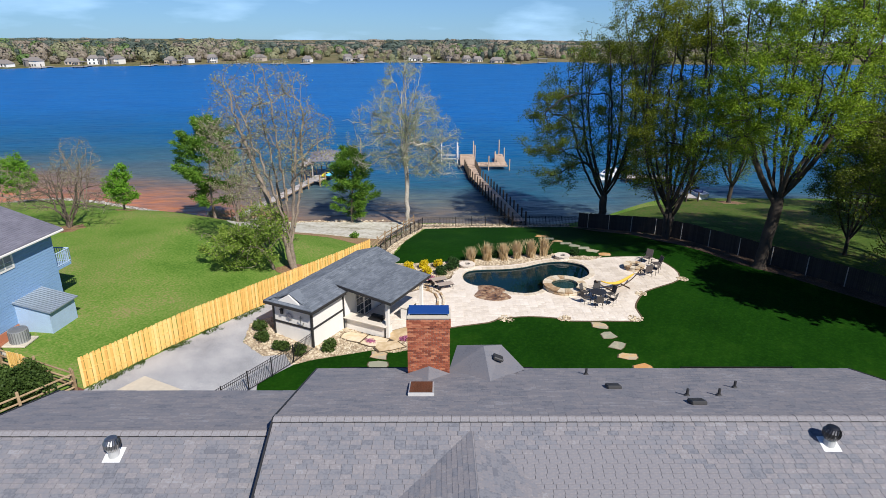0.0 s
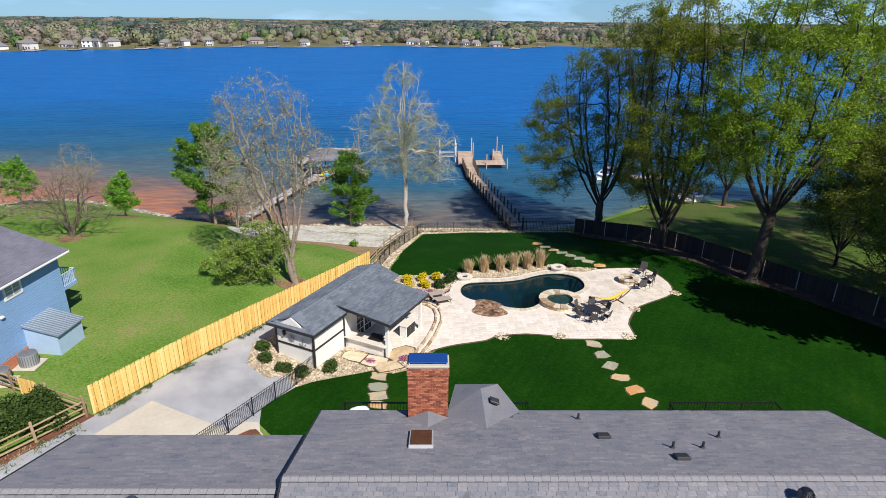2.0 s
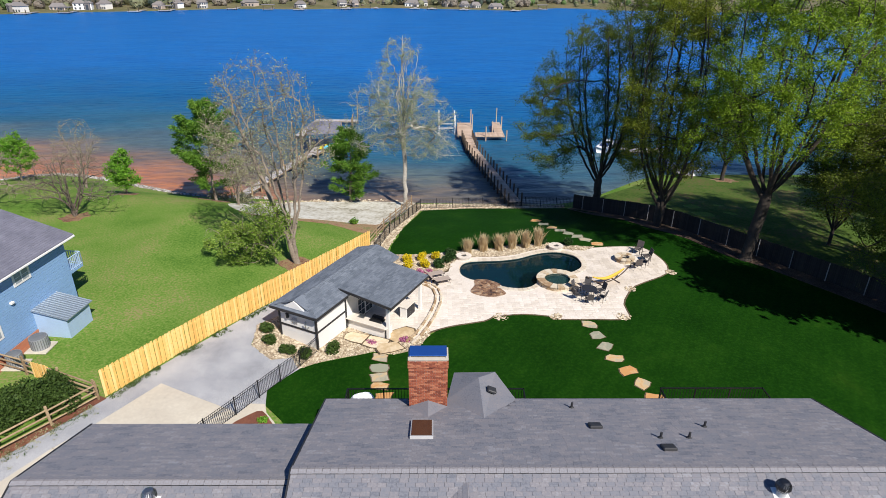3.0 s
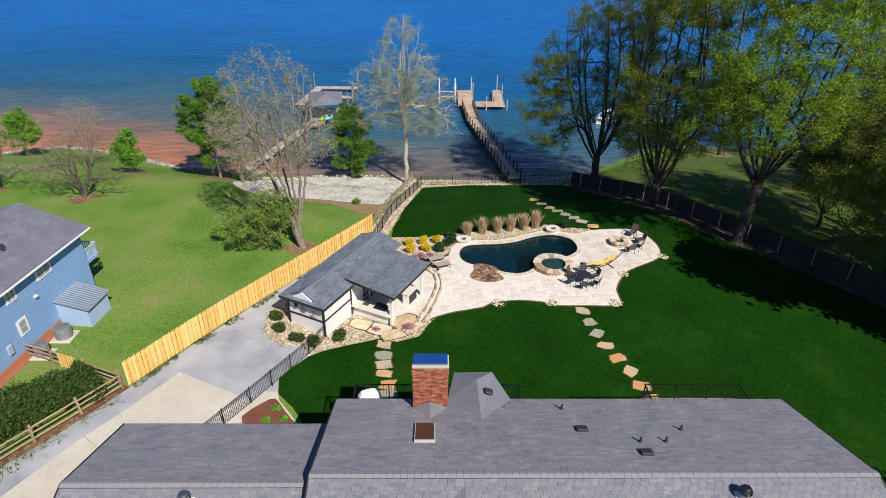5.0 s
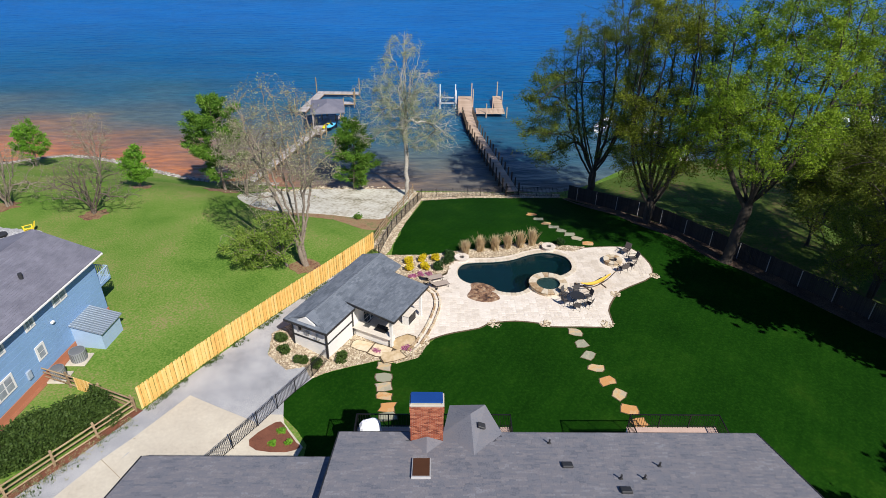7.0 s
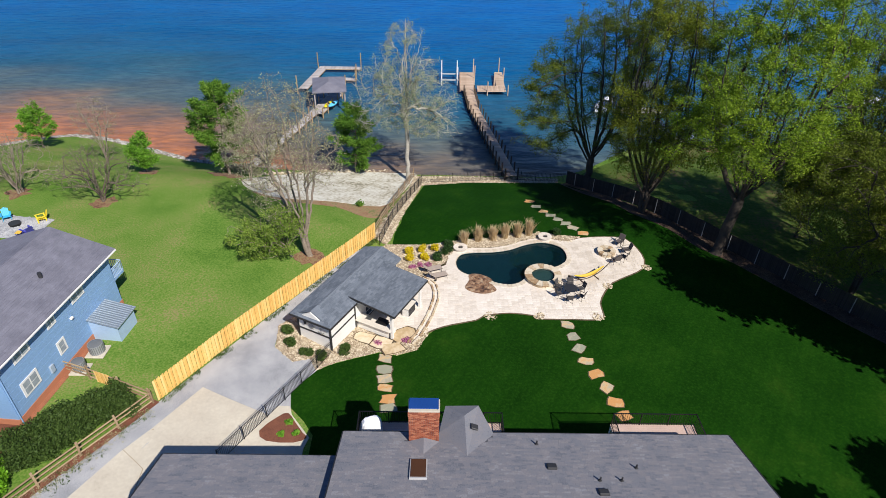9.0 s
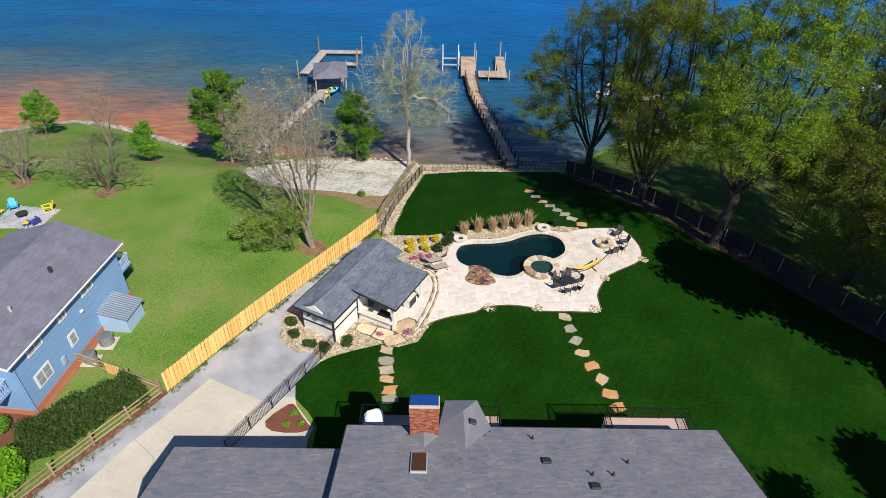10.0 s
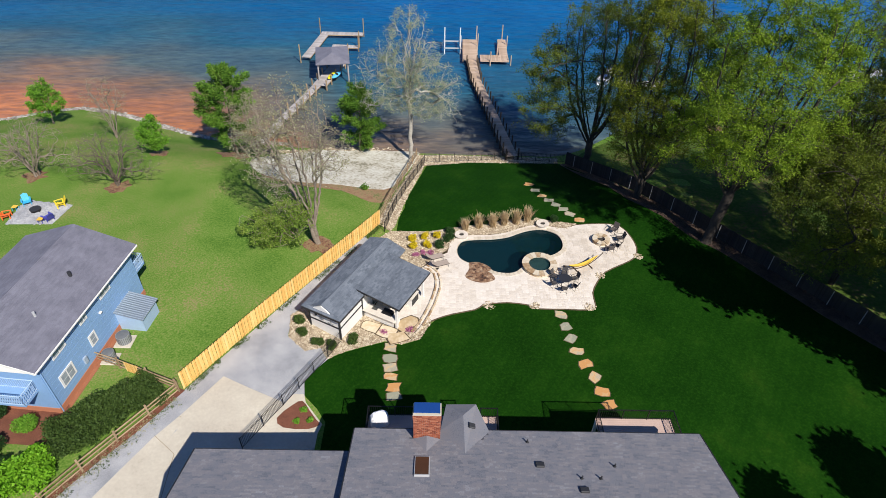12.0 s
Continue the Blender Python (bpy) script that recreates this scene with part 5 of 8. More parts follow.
def rocks(name, poly, n, size, label, seed, lift=0.03, material="river_rock", flat=0.6):
    """Loose stones strewn over a bed."""
    rnd = random.Random(seed)
    xs, ys = [p[0] for p in poly], [p[1] for p in poly]
    base = [Vector(v).normalized() for v in ((1, 0, 0.2), (0.3, 0.95, 0.1), (-0.8, 0.6, 0.15), (-0.85, -0.55, 0.1), (0.25, -0.95, 0.2), (0.35, 0.3, 0.9), (-0.4, -0.1, 0.92))]
    faces = [(0, 1, 5), (1, 2, 6, 5), (2, 3, 6), (3, 4, 6), (4, 0, 5, 6)]
    V, F = [], []
    made = 0
    while made < n:
        x, y = rnd.uniform(min(xs), max(xs)), rnd.uniform(min(ys), max(ys))
        if not inside((x, y), poly):
            continue
        made += 1
        s = size * rnd.choice((0.6, 0.8, 1, 1, 1.3, 1.7)) * rnd.uniform(0.8, 1.2)
        a = rnd.uniform(0, 6.283)
        ca, sa = math.cos(a), math.sin(a)
        j = len(V)
        z = g(x, y) + lift
        ky = rnd.uniform(0.6, 1)
        for v in base:
            px, py = v.x * s, v.y * s * ky
            V.append((x + px * ca - py * sa, y + px * sa + py * ca, z + (v.z - 0.2) * s * flat))
        F += [tuple(i + j for i in f) for f in faces]
    ob = obj(name, V, F, material)
    return tagged(ob, label, "stones", kind="stuff")


BED_A = [(-9.0, 33.0), (-10.2, 32.5), (-11.7, 33.8), (-12.0, 36.2), (-10.6, 38.0), (-9.9, 35.8), (-7.75, 34.4), (-6.1, 37.4), (-2.6, 36.0), (-1.6, 35.6), (-0.3, 37.0), (-0.3, 36.2), (-1.1, 34.5), (-2.6, 33.9), (-4.0, 34.2), (-6.0, 33.4), (-7.4, 32.7), (-8.4, 31.9)]
BED_B = [(-4.6, 49.0), (-0.7, 49.1), (1.2, 49.7), (4.0, 50.5), (7.0, 51.5), (10.6, 52.1), (12.7, 51.5), (14.8, 51.2), (13.4, 50.0), (12.8, 50.2), (11.4, 50.6), (9.8, 50.6), (7.3, 49.3), (3.6, 48.7), (2.0, 48.2), (1.4, 46.5), (0.0, 45.2), (-1.0, 43.8), (-2.4, 42.7), (-3.6, 44.3), (-5.6, 45.2), (-6.4, 47.0)]
BED_C = [(-6.0, 50.2), (-4.6, 49.0), (-4.2, 50.0), (-1.6, 65.3), (4.0, 66.7), (15.4, 67.0), (15.6, 68.6), (4, 68.9), (-2.6, 68.6), (-3.2, 64.0)]
rocks("entry_stones", offset(entry, -0.3), 70, 0.2, "flat wet brown stones on the pool's entry shelf", 4, 0.1, "wet_stone", 0.25)
for name, bed in (("bed_pool_house", BED_A), ("bed_pool", BED_B), ("bed_fence", BED_C)):
    tagged(drape(name, bed, "bed_soil", 0.06, 0.1, 0.7), "planting bed of tan river stones", "planting bed", kind="structure")
rocks("river_stones", BED_A, 4200, 0.075, "tan and cream river stones round the pool house", 1, 0.06)
rocks("river_stones", BED_B, 6000, 0.075, "tan and cream river stones behind the pool", 2, 0.06)
rocks("river_stones", BED_C, 4200, 0.1, "tan river stones along the fence", 3, 0.06)
for i, (x, y, r) in enumerate(((4.85, 38.7, 0.75), (8.9, 38.85, 0.65), (13.9, 38.8, 0.7), (15.6, 43.0, 0.6), (20.0, 46.0, 0.6))):
    rocks("river_stones", ring_pts(x, y, r * 0.75, 12), 50, 0.085, "small pile of cream stones at the terrace edge", 10 + i, 0.09)
MULCH = [(-11.0, 26.15), (-10.1, 27.4), (-9.5, 27.8), (-8.9, 27.1), (-8.25, 26.3), (-7.95, 25.95), (-8.7, 25.5), (-10.4, 25.45)]
tagged(drape("mulch_bed", rounded(MULCH, 2), "mulch", 0.085, 0.1, 0.5), "red bark mulch bed beside the fence", "planting bed", kind="structure")
tagged(drape("side_path", [(-11.6, 25.4), (-10.3, 28.3), (-9.5, 28.4), (-9.25, 27.7), (-7.8, 26.0), (-8.0, 25.2), (-8.0, 23.0), (-11.6, 23.0)], "concrete", 0.07), "cream concrete path by the fence", "path", kind="structure")

M["dark_mulch"] = surf("dark_mulch", [(0.3, (0.03, 0.018, 0.012)), (0.5, (0.075, 0.045, 0.03)), (0.7, (0.15, 0.1, 0.065))], 9, 0.8, 0.95, relief=0.9, depth=0.05, grain=0.8)
tagged(drape("fence_bed", [(15.6, 66.6), (17.6, 62.8), (20.0, 59.4), (21.4, 56.2), (24.2, 53.0), (26.2, 49.4), (28.6, 46.9), (31.6, 42.6), (34.6, 38.2), (37.6, 34.4), (40.0, 30.6), (41.6, 31.3), (37.4, 37.3), (30.1, 47.6), (24.5, 55.5), (19.4, 62.8), (16.5, 66.9)], "dark_mulch", 0.075, 0.08, 0.8), "dark bark mulch bed along the board fence", "planting bed", kind="structure")
# rings of red mulch round the trees
M["worn_mulch"] = surf("worn_mulch", [(0.32, (0.09, 0.04, 0.022)), (0.48, (0.2, 0.1, 0.055)), (0.6, (0.24, 0.17, 0.08)), (0.7, (0.13, 0.15, 0.035))], 6, 1.2, 0.95, relief=0.9, depth=0.05, grain=0.8)
for i, (x, y, r) in enumerate(((-11.2, 45.8, 1.5), (-33.5, 53.4, 1.4), (-43.1, 55.1, 1.3), (-32.2, 61.2, 1.2), (-24.6, 64.4, 2.2), (38.8, 77.4, 1.8))):
    rr = random.Random(i)
    tagged(drape("mulch_ring", rounded([(x + r * rr.uniform(0.55, 1.15) * math.cos(a), y + r * rr.uniform(0.55, 1.15) * math.sin(a)) for a in np.linspace(0, 5.9, 16)], 3), "worn_mulch", 0.04, 0.05, 0.5), "worn ring of red mulch round a tree", "mulch", kind="structure")


# stepping stones
M["tan_slab"] = surf("tan_slab", [(0.3, (0.46, 0.33, 0.18)), (0.5, (0.6, 0.47, 0.3)), (0.7, (0.68, 0.58, 0.42))], 4, 0.8, 0.85, vary=0.3, relief=0.3)
def stone_step(x, y, r, a, seed, material="flagstone", raised=0.0):
    rnd = random.Random(seed)
    n = 8
    cx_ = [(-1, -0.8), (0, -0.86), (1, -0.78), (1.05, 0), (0.95, 0.8), (0.05, 0.86), (-0.95, 0.76), (-1.04, 0.05)]
    q = [(r * px_ * rnd.uniform(0.72, 1.14), r * 0.9 * py_ * rnd.uniform(0.72, 1.14)) for px_, py_ in cx_]
    z = g(x, y) + raised
    ob = obj("stepping_stone", [(px, py, 0.085) for px, py in q] + [(px * 1.02, py * 1.02, -0.03 - raised) for px, py in q], [tuple(range(n)), tuple(range(2 * n - 1, n - 1, -1))] + [(i, i + n, (i + 1) % n + n, (i + 1) % n) for i in range(n)], material)
    ob.matrix_world = pose(x, y, z, 0, 0, a)
    obj("soil_rim", [(px * 1.13, py * 1.13, 0.062) for px, py in q], [tuple(range(n))], "edge_brown", ob)
    tagged(ob, "flat tan flagstone set in the lawn", "stepping stone", "stepping stones")


for i, (x, y) in enumerate(((11.1, 37.75), (11.3, 36.35), (11.55, 35.0), (11.85, 33.65), (12.3, 32.3), (12.75, 31.0), (13.1, 29.6), (13.4, 28.4))):
    stone_step(x, y, 0.52, -18 + 35 * (i % 3), 100 + i)
for i, (x, y) in enumerate(((-3.45, 33.5), (-3.45, 32.35), (-3.35, 31.45), (-3.3, 30.55), (-2.95, 29.55), (-2.85, 28.7))):
    stone_step(x, y, 0.52, 10 * (i % 3) - 10, 120 + i)
for i, (x, y) in enumerate(((10.85, 60.1), (11.4, 58.5), (12.0, 57.1), (12.6, 56.0), (13.2, 55.0), (13.8, 54.0), (14.4, 53.0), (15.2, 51.9))):
    stone_step(x, y, 0.52, -25 + 20 * (i % 2), 140 + i)
for i, (x, y, r) in enumerate(((-5.35, 35.75, 0.78), (-3.95, 35.15, 0.78), (-2.35, 36.1, 0.95), (-2.95, 34.55, 0.8))):
    stone_step(x, y, r, (-25, -20, 35, 20)[i], 160 + i, "tan_slab", 0.07 + 0.008 * i)

# curved low kerbs of stone round the covered bar
curb = thing("stone_curb", "curved low kerb of brown stone round the bar terrace", "kerb", kind="structure")
arc = [(-1.85, 35.2), (-1.3, 36.1), (-0.85, 37.2), (-0.4, 38.5), (-0.1, 39.7), (0.1, 40.7), (0.13, 41.6), (-0.1, 42.6), (-0.5, 43.1), (-1.0, 43.4)]
for off in (0.0, 0.42):
    for i in range(len(arc) - 1):
        for s in range(2):
            a, b = Vector(arc[i]).lerp(Vector(arc[i + 1]), s / 2), Vector(arc[i]).lerp(Vector(arc[i + 1]), s / 2 + 0.47)
            dd = (b - a).normalized()
            c = (a + b) / 2 + Vector((dd.y, -dd.x)) * off
            ob = part("curb_stone", boxed(-(b - a).length / 2, -0.08, 0, (b - a).length / 2, 0.08, 0.2, bevel=0.015), "ledge_stone", curb)
            ob.matrix_basis = pose(c.x, c.y, g(c.x, c.y) + 0.03, 0, 0, math.degrees(math.atan2(dd.y, dd.x)))


# ---- metal and rail fences ----
def iron_fence(line, height=1.2, gap=0.12, label="black iron picket fence with square posts"):
    root = thing("iron_fence", label, "fence", kind="structure")
    picket = None
    for a, b in zip(line, line[1:]):
        a, b = Vector(a), Vector(b)
        ln = (b - a).length
        ang = math.degrees(math.atan2(b.y - a.y, b.x - a.x))
        spans = max(1, round(ln / 1.8))
        for s in range(spans):
            p, q = a.lerp(b, s / spans), a.lerp(b, (s + 1) / spans)
            zp, zq = g(*p), g(*q)
            part("post", boxed(-0.03, -0.03, -0.05, 0.03, 0.03, height + 0.08, bevel=0.006), "black_iron", root).location = (p.x, p.y, zp)
            for h in (0.15, height - 0.15, height):
                bm = bmesh.new()
                rod(bm, (p.x, p.y, zp + h), (q.x, q.y, zq + h), 0.02, n=4)
                part("rail", bm, "black_iron", root)
            m = int((q - p).length / gap)
            for i in range(1, m):
                c = p.lerp(q, i / m)
                if picket is None:
                    picket = part("picket", boxed(-0.009, -0.009, 0.1, 0.009, 0.009, height), "black_iron", root)
                    pk = picket
                else:
                    pk = new("picket", picket.data)
                    pk.parent = root
                pk.location = (c.x, c.y, zp + (zq - zp) * i / m)
    return root


iron_fence([(-12.7, 23.6), (-10.75, 27.3), (-8.3, 32.1), (-7.55, 33.8)])
iron_fence([(-5.2, 48.9), (-4.3, 54.2), (-1.6, 66.2)], gap=0.15)
iron_fence([(-1.6, 66.3), (4.0, 67.2), (9.0, 68.0), (16.3, 67.4)], gap=0.16)


def split_rail(line, posts, height=1.15, label="weathered split-rail fence with three rails"):
    root = thing("rail_fence", label, "fence", kind="structure")
    rnd = random.Random(int(abs(line[0][0]) * 10))
    a, b = Vector(line[0]), Vector(line[1])
    for s in range(posts):
        p = a.lerp(b, s / (posts - 1))
        part("post", boxed(-0.06, -0.05, -0.1, 0.06, 0.05, height + 0.12, bevel=0.012), "rail_wood", root).matrix_basis = pose(p.x, p.y, g(*p), rnd.uniform(-2, 2), rnd.uniform(-2, 2), math.degrees(math.atan2((b - a).y, (b - a).x)))
        if s < posts - 1:
            q = a.lerp(b, (s + 1) / (posts - 1))
            for h in (0.3, 0.65, 1.0):
                bm = bmesh.new()
                rod(bm, (p.x, p.y, g(*p) + h + rnd.uniform(-0.03, 0.03)), (q.x, q.y, g(*q) + h + rnd.uniform(-0.03, 0.03)), 0.05, n=6)
                part("rail", bm, "rail_wood", root)
    return root


split_rail([(-18.35, 27.9), (-24.6, 17.0)], 6)
split_rail([(-24.6, 17.0), (-31, 5.5)], 6)
split_rail([(-25.4, 30.3), (-18.5, 28.0)], 4, label="split-rail fence with a small gate beside the house")
split_rail([(-5.9, 50.4), (-2.7, 68.3)], 8)
gate = thing("wooden_gate", "small slatted wooden garden gate in a rail fence", "gate", pose(-22.0, 29.2, g(-22, 29.2), 0, 0, -18.5))
for i in range(9):
    part("slat", boxed(-0.55 + i * 0.13, -0.1, 0.1, -0.47 + i * 0.13, -0.07, 1.15 - 0.02 * (i % 2)), "fresh_wood", gate)
for z in (0.3, 0.95):
    part("crossbar", boxed(-0.58, -0.07, z, 0.66, -0.03, z + 0.09), "fresh_wood", gate)
# pale fence posts that stand out of the dark fence
for i in range(15):
    p = A.lerp(B, (i + 0.5) / 15)
    n_ = Vector((-(B - A).y, (B - A).x)).normalized() * -0.12
    ob = part("fence_pole", boxed(-0.03, -0.03, 0, 0.03, 0.03, 1.7, bevel=0.008), plain("grey_post", (0.32, 0.31, 0.3), 0.6), dark_fence)
    ob.location = (p.x + n_.x, p.y + n_.y, g(*p))


# ---- main house details ----
def back_z(y):
    return EAVE + SLOPE * (21.75 - y)


def on_slope(x, y, front=False, top=None):
    """A pose on the roof slope, z along its normal, y up the slope."""
    t = ridge_z if top is None else top
    z = t - SLOPE * abs(y - RIDGE_Y)
    a = math.degrees(math.atan(SLOPE))
    return pose(x, y, z, a if front else -a, 0, 0)


# ridge caps over a black vent strip
for nm, x0, x1, top in (("ridge_cap", X0, X1, ridge_z), ("ridge_cap", GX0, X0 + 0.02, wing_z)):
    bm = bmesh.new()
    for s in (-1, 1):
        box(bm, x0 + 0.02, 0, 0.0, x1 - 0.02, s * 0.17, 0.03, 0, Matrix.Translation((0, RIDGE_Y, top)) @ Matrix.Rotation(-s * math.atan(SLOPE), 4, "X"))
    vent = part("ridge_vent", bm, "black_trim", house)
    n = int((x1 - x0) / 0.25)
    cap_w = (x1 - x0) / n
    cap = None
    for i in range(n):
        if cap is None:
            bm = bmesh.new()
            for s in (-1, 1):
                box(bm, 0, 0, 0.032, cap_w - 0.008, s * 0.165, 0.05, 0, Matrix.Rotation(-s * math.atan(SLOPE), 4, "X"))
            cap = part(nm, bm, "shingle_grey", house)
            o = cap
        else:
            o = new(nm, cap.data)
            o.parent = house
        o.matrix_basis = pose(x0 + i * cap_w, RIDGE_Y, top + 0.006 * (i % 2), 0, random.uniform(-0.8, 0.8), 0)
# rake boards and fascia
for x in (X0 - 0.02, X1 + 0.02, GX0 - 0.02):
    top, ye = (wing_z, GE_Y) if x < X0 - 1 else (ridge_z, 21.75)
    for s in (-1, 1):
        bm = bmesh.new()
        yo = RIDGE_Y + s * (ye - RIDGE_Y)
        zz = top - SLOPE * (ye - RIDGE_Y)
        prism(bm, None, [(x - 0.03, RIDGE_Y, top + 0.03), (x - 0.03, yo, zz + 0.03), (x - 0.03, yo, zz - 0.2), (x - 0.03, RIDGE_Y, top - 0.2)],
              [(x + 0.03, RIDGE_Y, top + 0.03), (x + 0.03, yo, zz + 0.03), (x + 0.03, yo, zz - 0.2), (x + 0.03, RIDGE_Y, top - 0.2)])
        part("rake_board", bm, "black_trim", house)
for x0, x1, y in ((X0, X1, 21.8), (GX0, X0, GE_Y + 0.05)):
    part("gutter", boxed(x0, y - 0.04, EAVE - 0.14, x1, y + 0.05, EAVE - 0.03, bevel=0.015), "black_trim", house)

# skylight
sl = part("skylight", boxed(-0.42, -0.74, 0, 0.42, 0.74, 0.12, bevel=0.01), plain("pale_metal", (0.42, 0.42, 0.42), 0.5), house, "flat roof skylight with a pale metal frame")
sl.matrix_basis = on_slope(-0.45, 18.72)
part("pane", boxed(-0.37, -0.66, 0.12, 0.37, 0.69, 0.135), plain("brown_glass", (0.07, 0.035, 0.02), 0.15), sl)
# box vents and pipes
for x, y in ((6.05, 19.0), (8.1, 17.25)):
    v = part("roof_vent", boxed(-0.24, -0.2, 0, 0.24, 0.2, 0.13, bevel=0.03), plain("vent_black", (0.03, 0.03, 0.032), 0.6), house, "low black box vent")
    v.matrix_basis = on_slope(x, y)
v = part("roof_vent", boxed(-0.2, -0.17, 0, 0.2, 0.17, 0.12, bevel=0.03), "vent_black", house, "low black box vent")
v.matrix_basis = pose(2.4, 21.75, 6.82, 0, 22, 0)
for x, y in ((5.6, 20.8), (8.15, 18.08), (9.18, 18.08), (10.18, 19.0)):
    bm = bmesh.new()
    rod(bm, (0, 0, -0.1), (0, 0, 0.27), 0.045, n=10)
    bmesh.ops.create_cone(bm, cap_ends=True, segments=10, radius1=0.13, radius2=0.06, depth=0.1, matrix=Matrix.Translation((0, 0, 0.03)))
    part("vent_pipe", bm, "vent_black", house, "black plumbing vent pipe").location = (x, y, back_z(y))
# turbine vents
for x, y, top, tone in ((10.82, 15.12, ridge_z, "turbine_dark"), (-8.82, 15.25, wing_z, "turbine_light")):
    z = top - SLOPE * abs(RIDGE_Y - y)
    base = part("turbine_vent", boxed(-0.24, -0.24, 0, 0.24, 0.24, 0.02), plain("white_flash", (0.75, 0.75, 0.74), 0.5), house, "round spinning turbine vent on a white base plate")
    base.matrix_basis = on_slope(x, y, True, top)
    bm = bmesh.new()
    rod(bm, (0, 0, -0.05), (0, 0, 0.22), 0.15, n=16)
    part("collar", bm, "pale_metal", base).matrix_basis = pose(0, 0, 0, -math.degrees(math.atan(SLOPE)))
    metal = plain(tone, (0.08, 0.08, 0.085) if tone == "turbine_dark" else (0.3, 0.3, 0.3), 0.35, 0.9)
    bm = bmesh.new()
    for i in range(20):
        a0, a1 = 2 * math.pi * i / 20, 2 * math.pi * (i + 0.75) / 20
        cols = []
        for zz, r in ((0.2, 0.17), (0.32, 0.23), (0.44, 0.23), (0.56, 0.14)):
            tw = (zz - 0.2) * 1.2
            cols.append((bm.verts.new((r * math.cos(a0 + tw), r * math.sin(a0 + tw), zz)), bm.verts.new((r * 0.94 * math.cos(a1 + tw), r * 0.94 * math.sin(a1 + tw), zz))))
        for (p, q), (r_, s_) in zip(cols, cols[1:]):
            bm.faces.new((p, q, s_, r_))
    rod(bm, (0, 0, 0.55), (0, 0, 0.58), 0.16, 0.1, 16)
    rod(bm, (0, 0, 0.05), (0, 0, 0.55), 0.1, n=10)
    part("fins", bm, metal, base).matrix_basis = pose(0, 0, 0, -math.degrees(math.atan(SLOPE)))

# chimney
chim = part("chimney", boxed(-0.99, 20.97, 5.6, 0.51, 21.68, 8.93), "mortar", house, "red brick chimney with a sky-tinted metal lid")
rnd = random.Random(4)
bw, bh = 0.2, 0.065
rows = int((8.93 - 6.3) / 0.076)
hidden = []
brick_mesh = None
faces8 = [(0, 1, 2, 3), (4, 7, 6, 5), (0, 4, 5, 1), (1, 5, 6, 2), (2, 6, 7, 3), (3, 7, 4, 0)]


def brick_at(x0, x1, y0, y1, z0, z1):
    return [(x0, y0, z0), (x1, y0, z0), (x1, y1, z0), (x0, y1, z0), (x0, y0, z1), (x1, y0, z1), (x1, y1, z1), (x0, y1, z1)]


for r in range(rows):
    z0 = 6.3 + r * 0.076
    out = 0.015 + (0.03 if r >= rows - 4 else 0)
    x = -1.0 - out - (0.107 if r % 2 else 0)
    while x < 0.52 + out:
        xa, xb = max(x, -1.0 - out), min(x + bw, 0.52 + out)
        if xb - xa > 0.04:
            y0 = 20.97 - out - rnd.uniform(0, 0.006)
            if (xb - xa) > 0.19 and brick_mesh is None:
                brick_mesh = obj("brick", brick_at(-0.1, 0.1, 0, 0.1, 0, bh), faces8, "brick", chim)
                brick_mesh.location = ((xa + xb) / 2, y0, z0)
            else:
                ob = new("brick", brick_mesh.data) if brick_mesh else obj("brick", brick_at(-0.1, 0.1, 0, 0.1, 0, bh), faces8, "brick", chim)
                if brick_mesh is None:
                    brick_mesh = ob
                ob.parent = chim
                ob.location = ((xa + xb) / 2, y0, z0)
                ob.scale = ((xb - xa) / 0.2, 1, 1)
            hidden.append(brick_at(xa, xb, 21.6, 21.68 + out, z0, z0 + bh))
        x += 0.214
    for xs, xe in ((-1.0 - out, -0.9), (0.42, 0.52 + out)):
        y = 21.07
        while y < 21.6:
            hidden.append(brick_at(xs, xe, y, min(y + bw, 21.6), z0, z0 + bh))
            y += 0.214
vs, fs = [], []
for q in hidden:
    j = len(vs)
    vs += q
    fs += [tuple(i + j for i in f) for f in faces8]
obj("bricks_rest", vs, fs, "brick", chim)["kind"] = "stuff"
part("crown", boxed(-1.04, 20.92, 8.93, 0.56, 21.74, 9.02, bevel=0.015), "concrete", chim, "pale concrete crown")
# the lid's base colour holds the blue of the sky it reflects
part("lid", boxed(-0.98, 21.0, 9.1, 0.5, 21.7, 9.13, bevel=0.01), plain("sky_tinted_metal", (0.03, 0.12, 0.42), 0.25, 0.6), chim, "shiny metal lid, blue of the reflected sky put into its colour")
for x in (-0.95, 0.47):
    for y in (21.03, 21.67):
        part("leg", boxed(x - 0.02, y - 0.02, 9.0, x + 0.02, y + 0.02, 9.11), "pale_metal", chim)
# cricket behind the stack
bm = bmesh.new()
c = [bm.verts.new(p) for p in ((-1.05, 20.95, back_z(20.95) + 0.01), (0.57, 20.95, back_z(20.95) + 0.01), (-0.24, 20.95, 6.98), (-0.24, 19.9, back_z(19.9) + 0.01))]
for f in ((0, 2, 3), (2, 1, 3), (0, 1, 2)):
    bm.faces.new([c[i] for i in f])
bmesh.ops.recalc_face_normals(bm, faces=bm.faces[:])
part("cricket", bm, "shingle_grey", house)


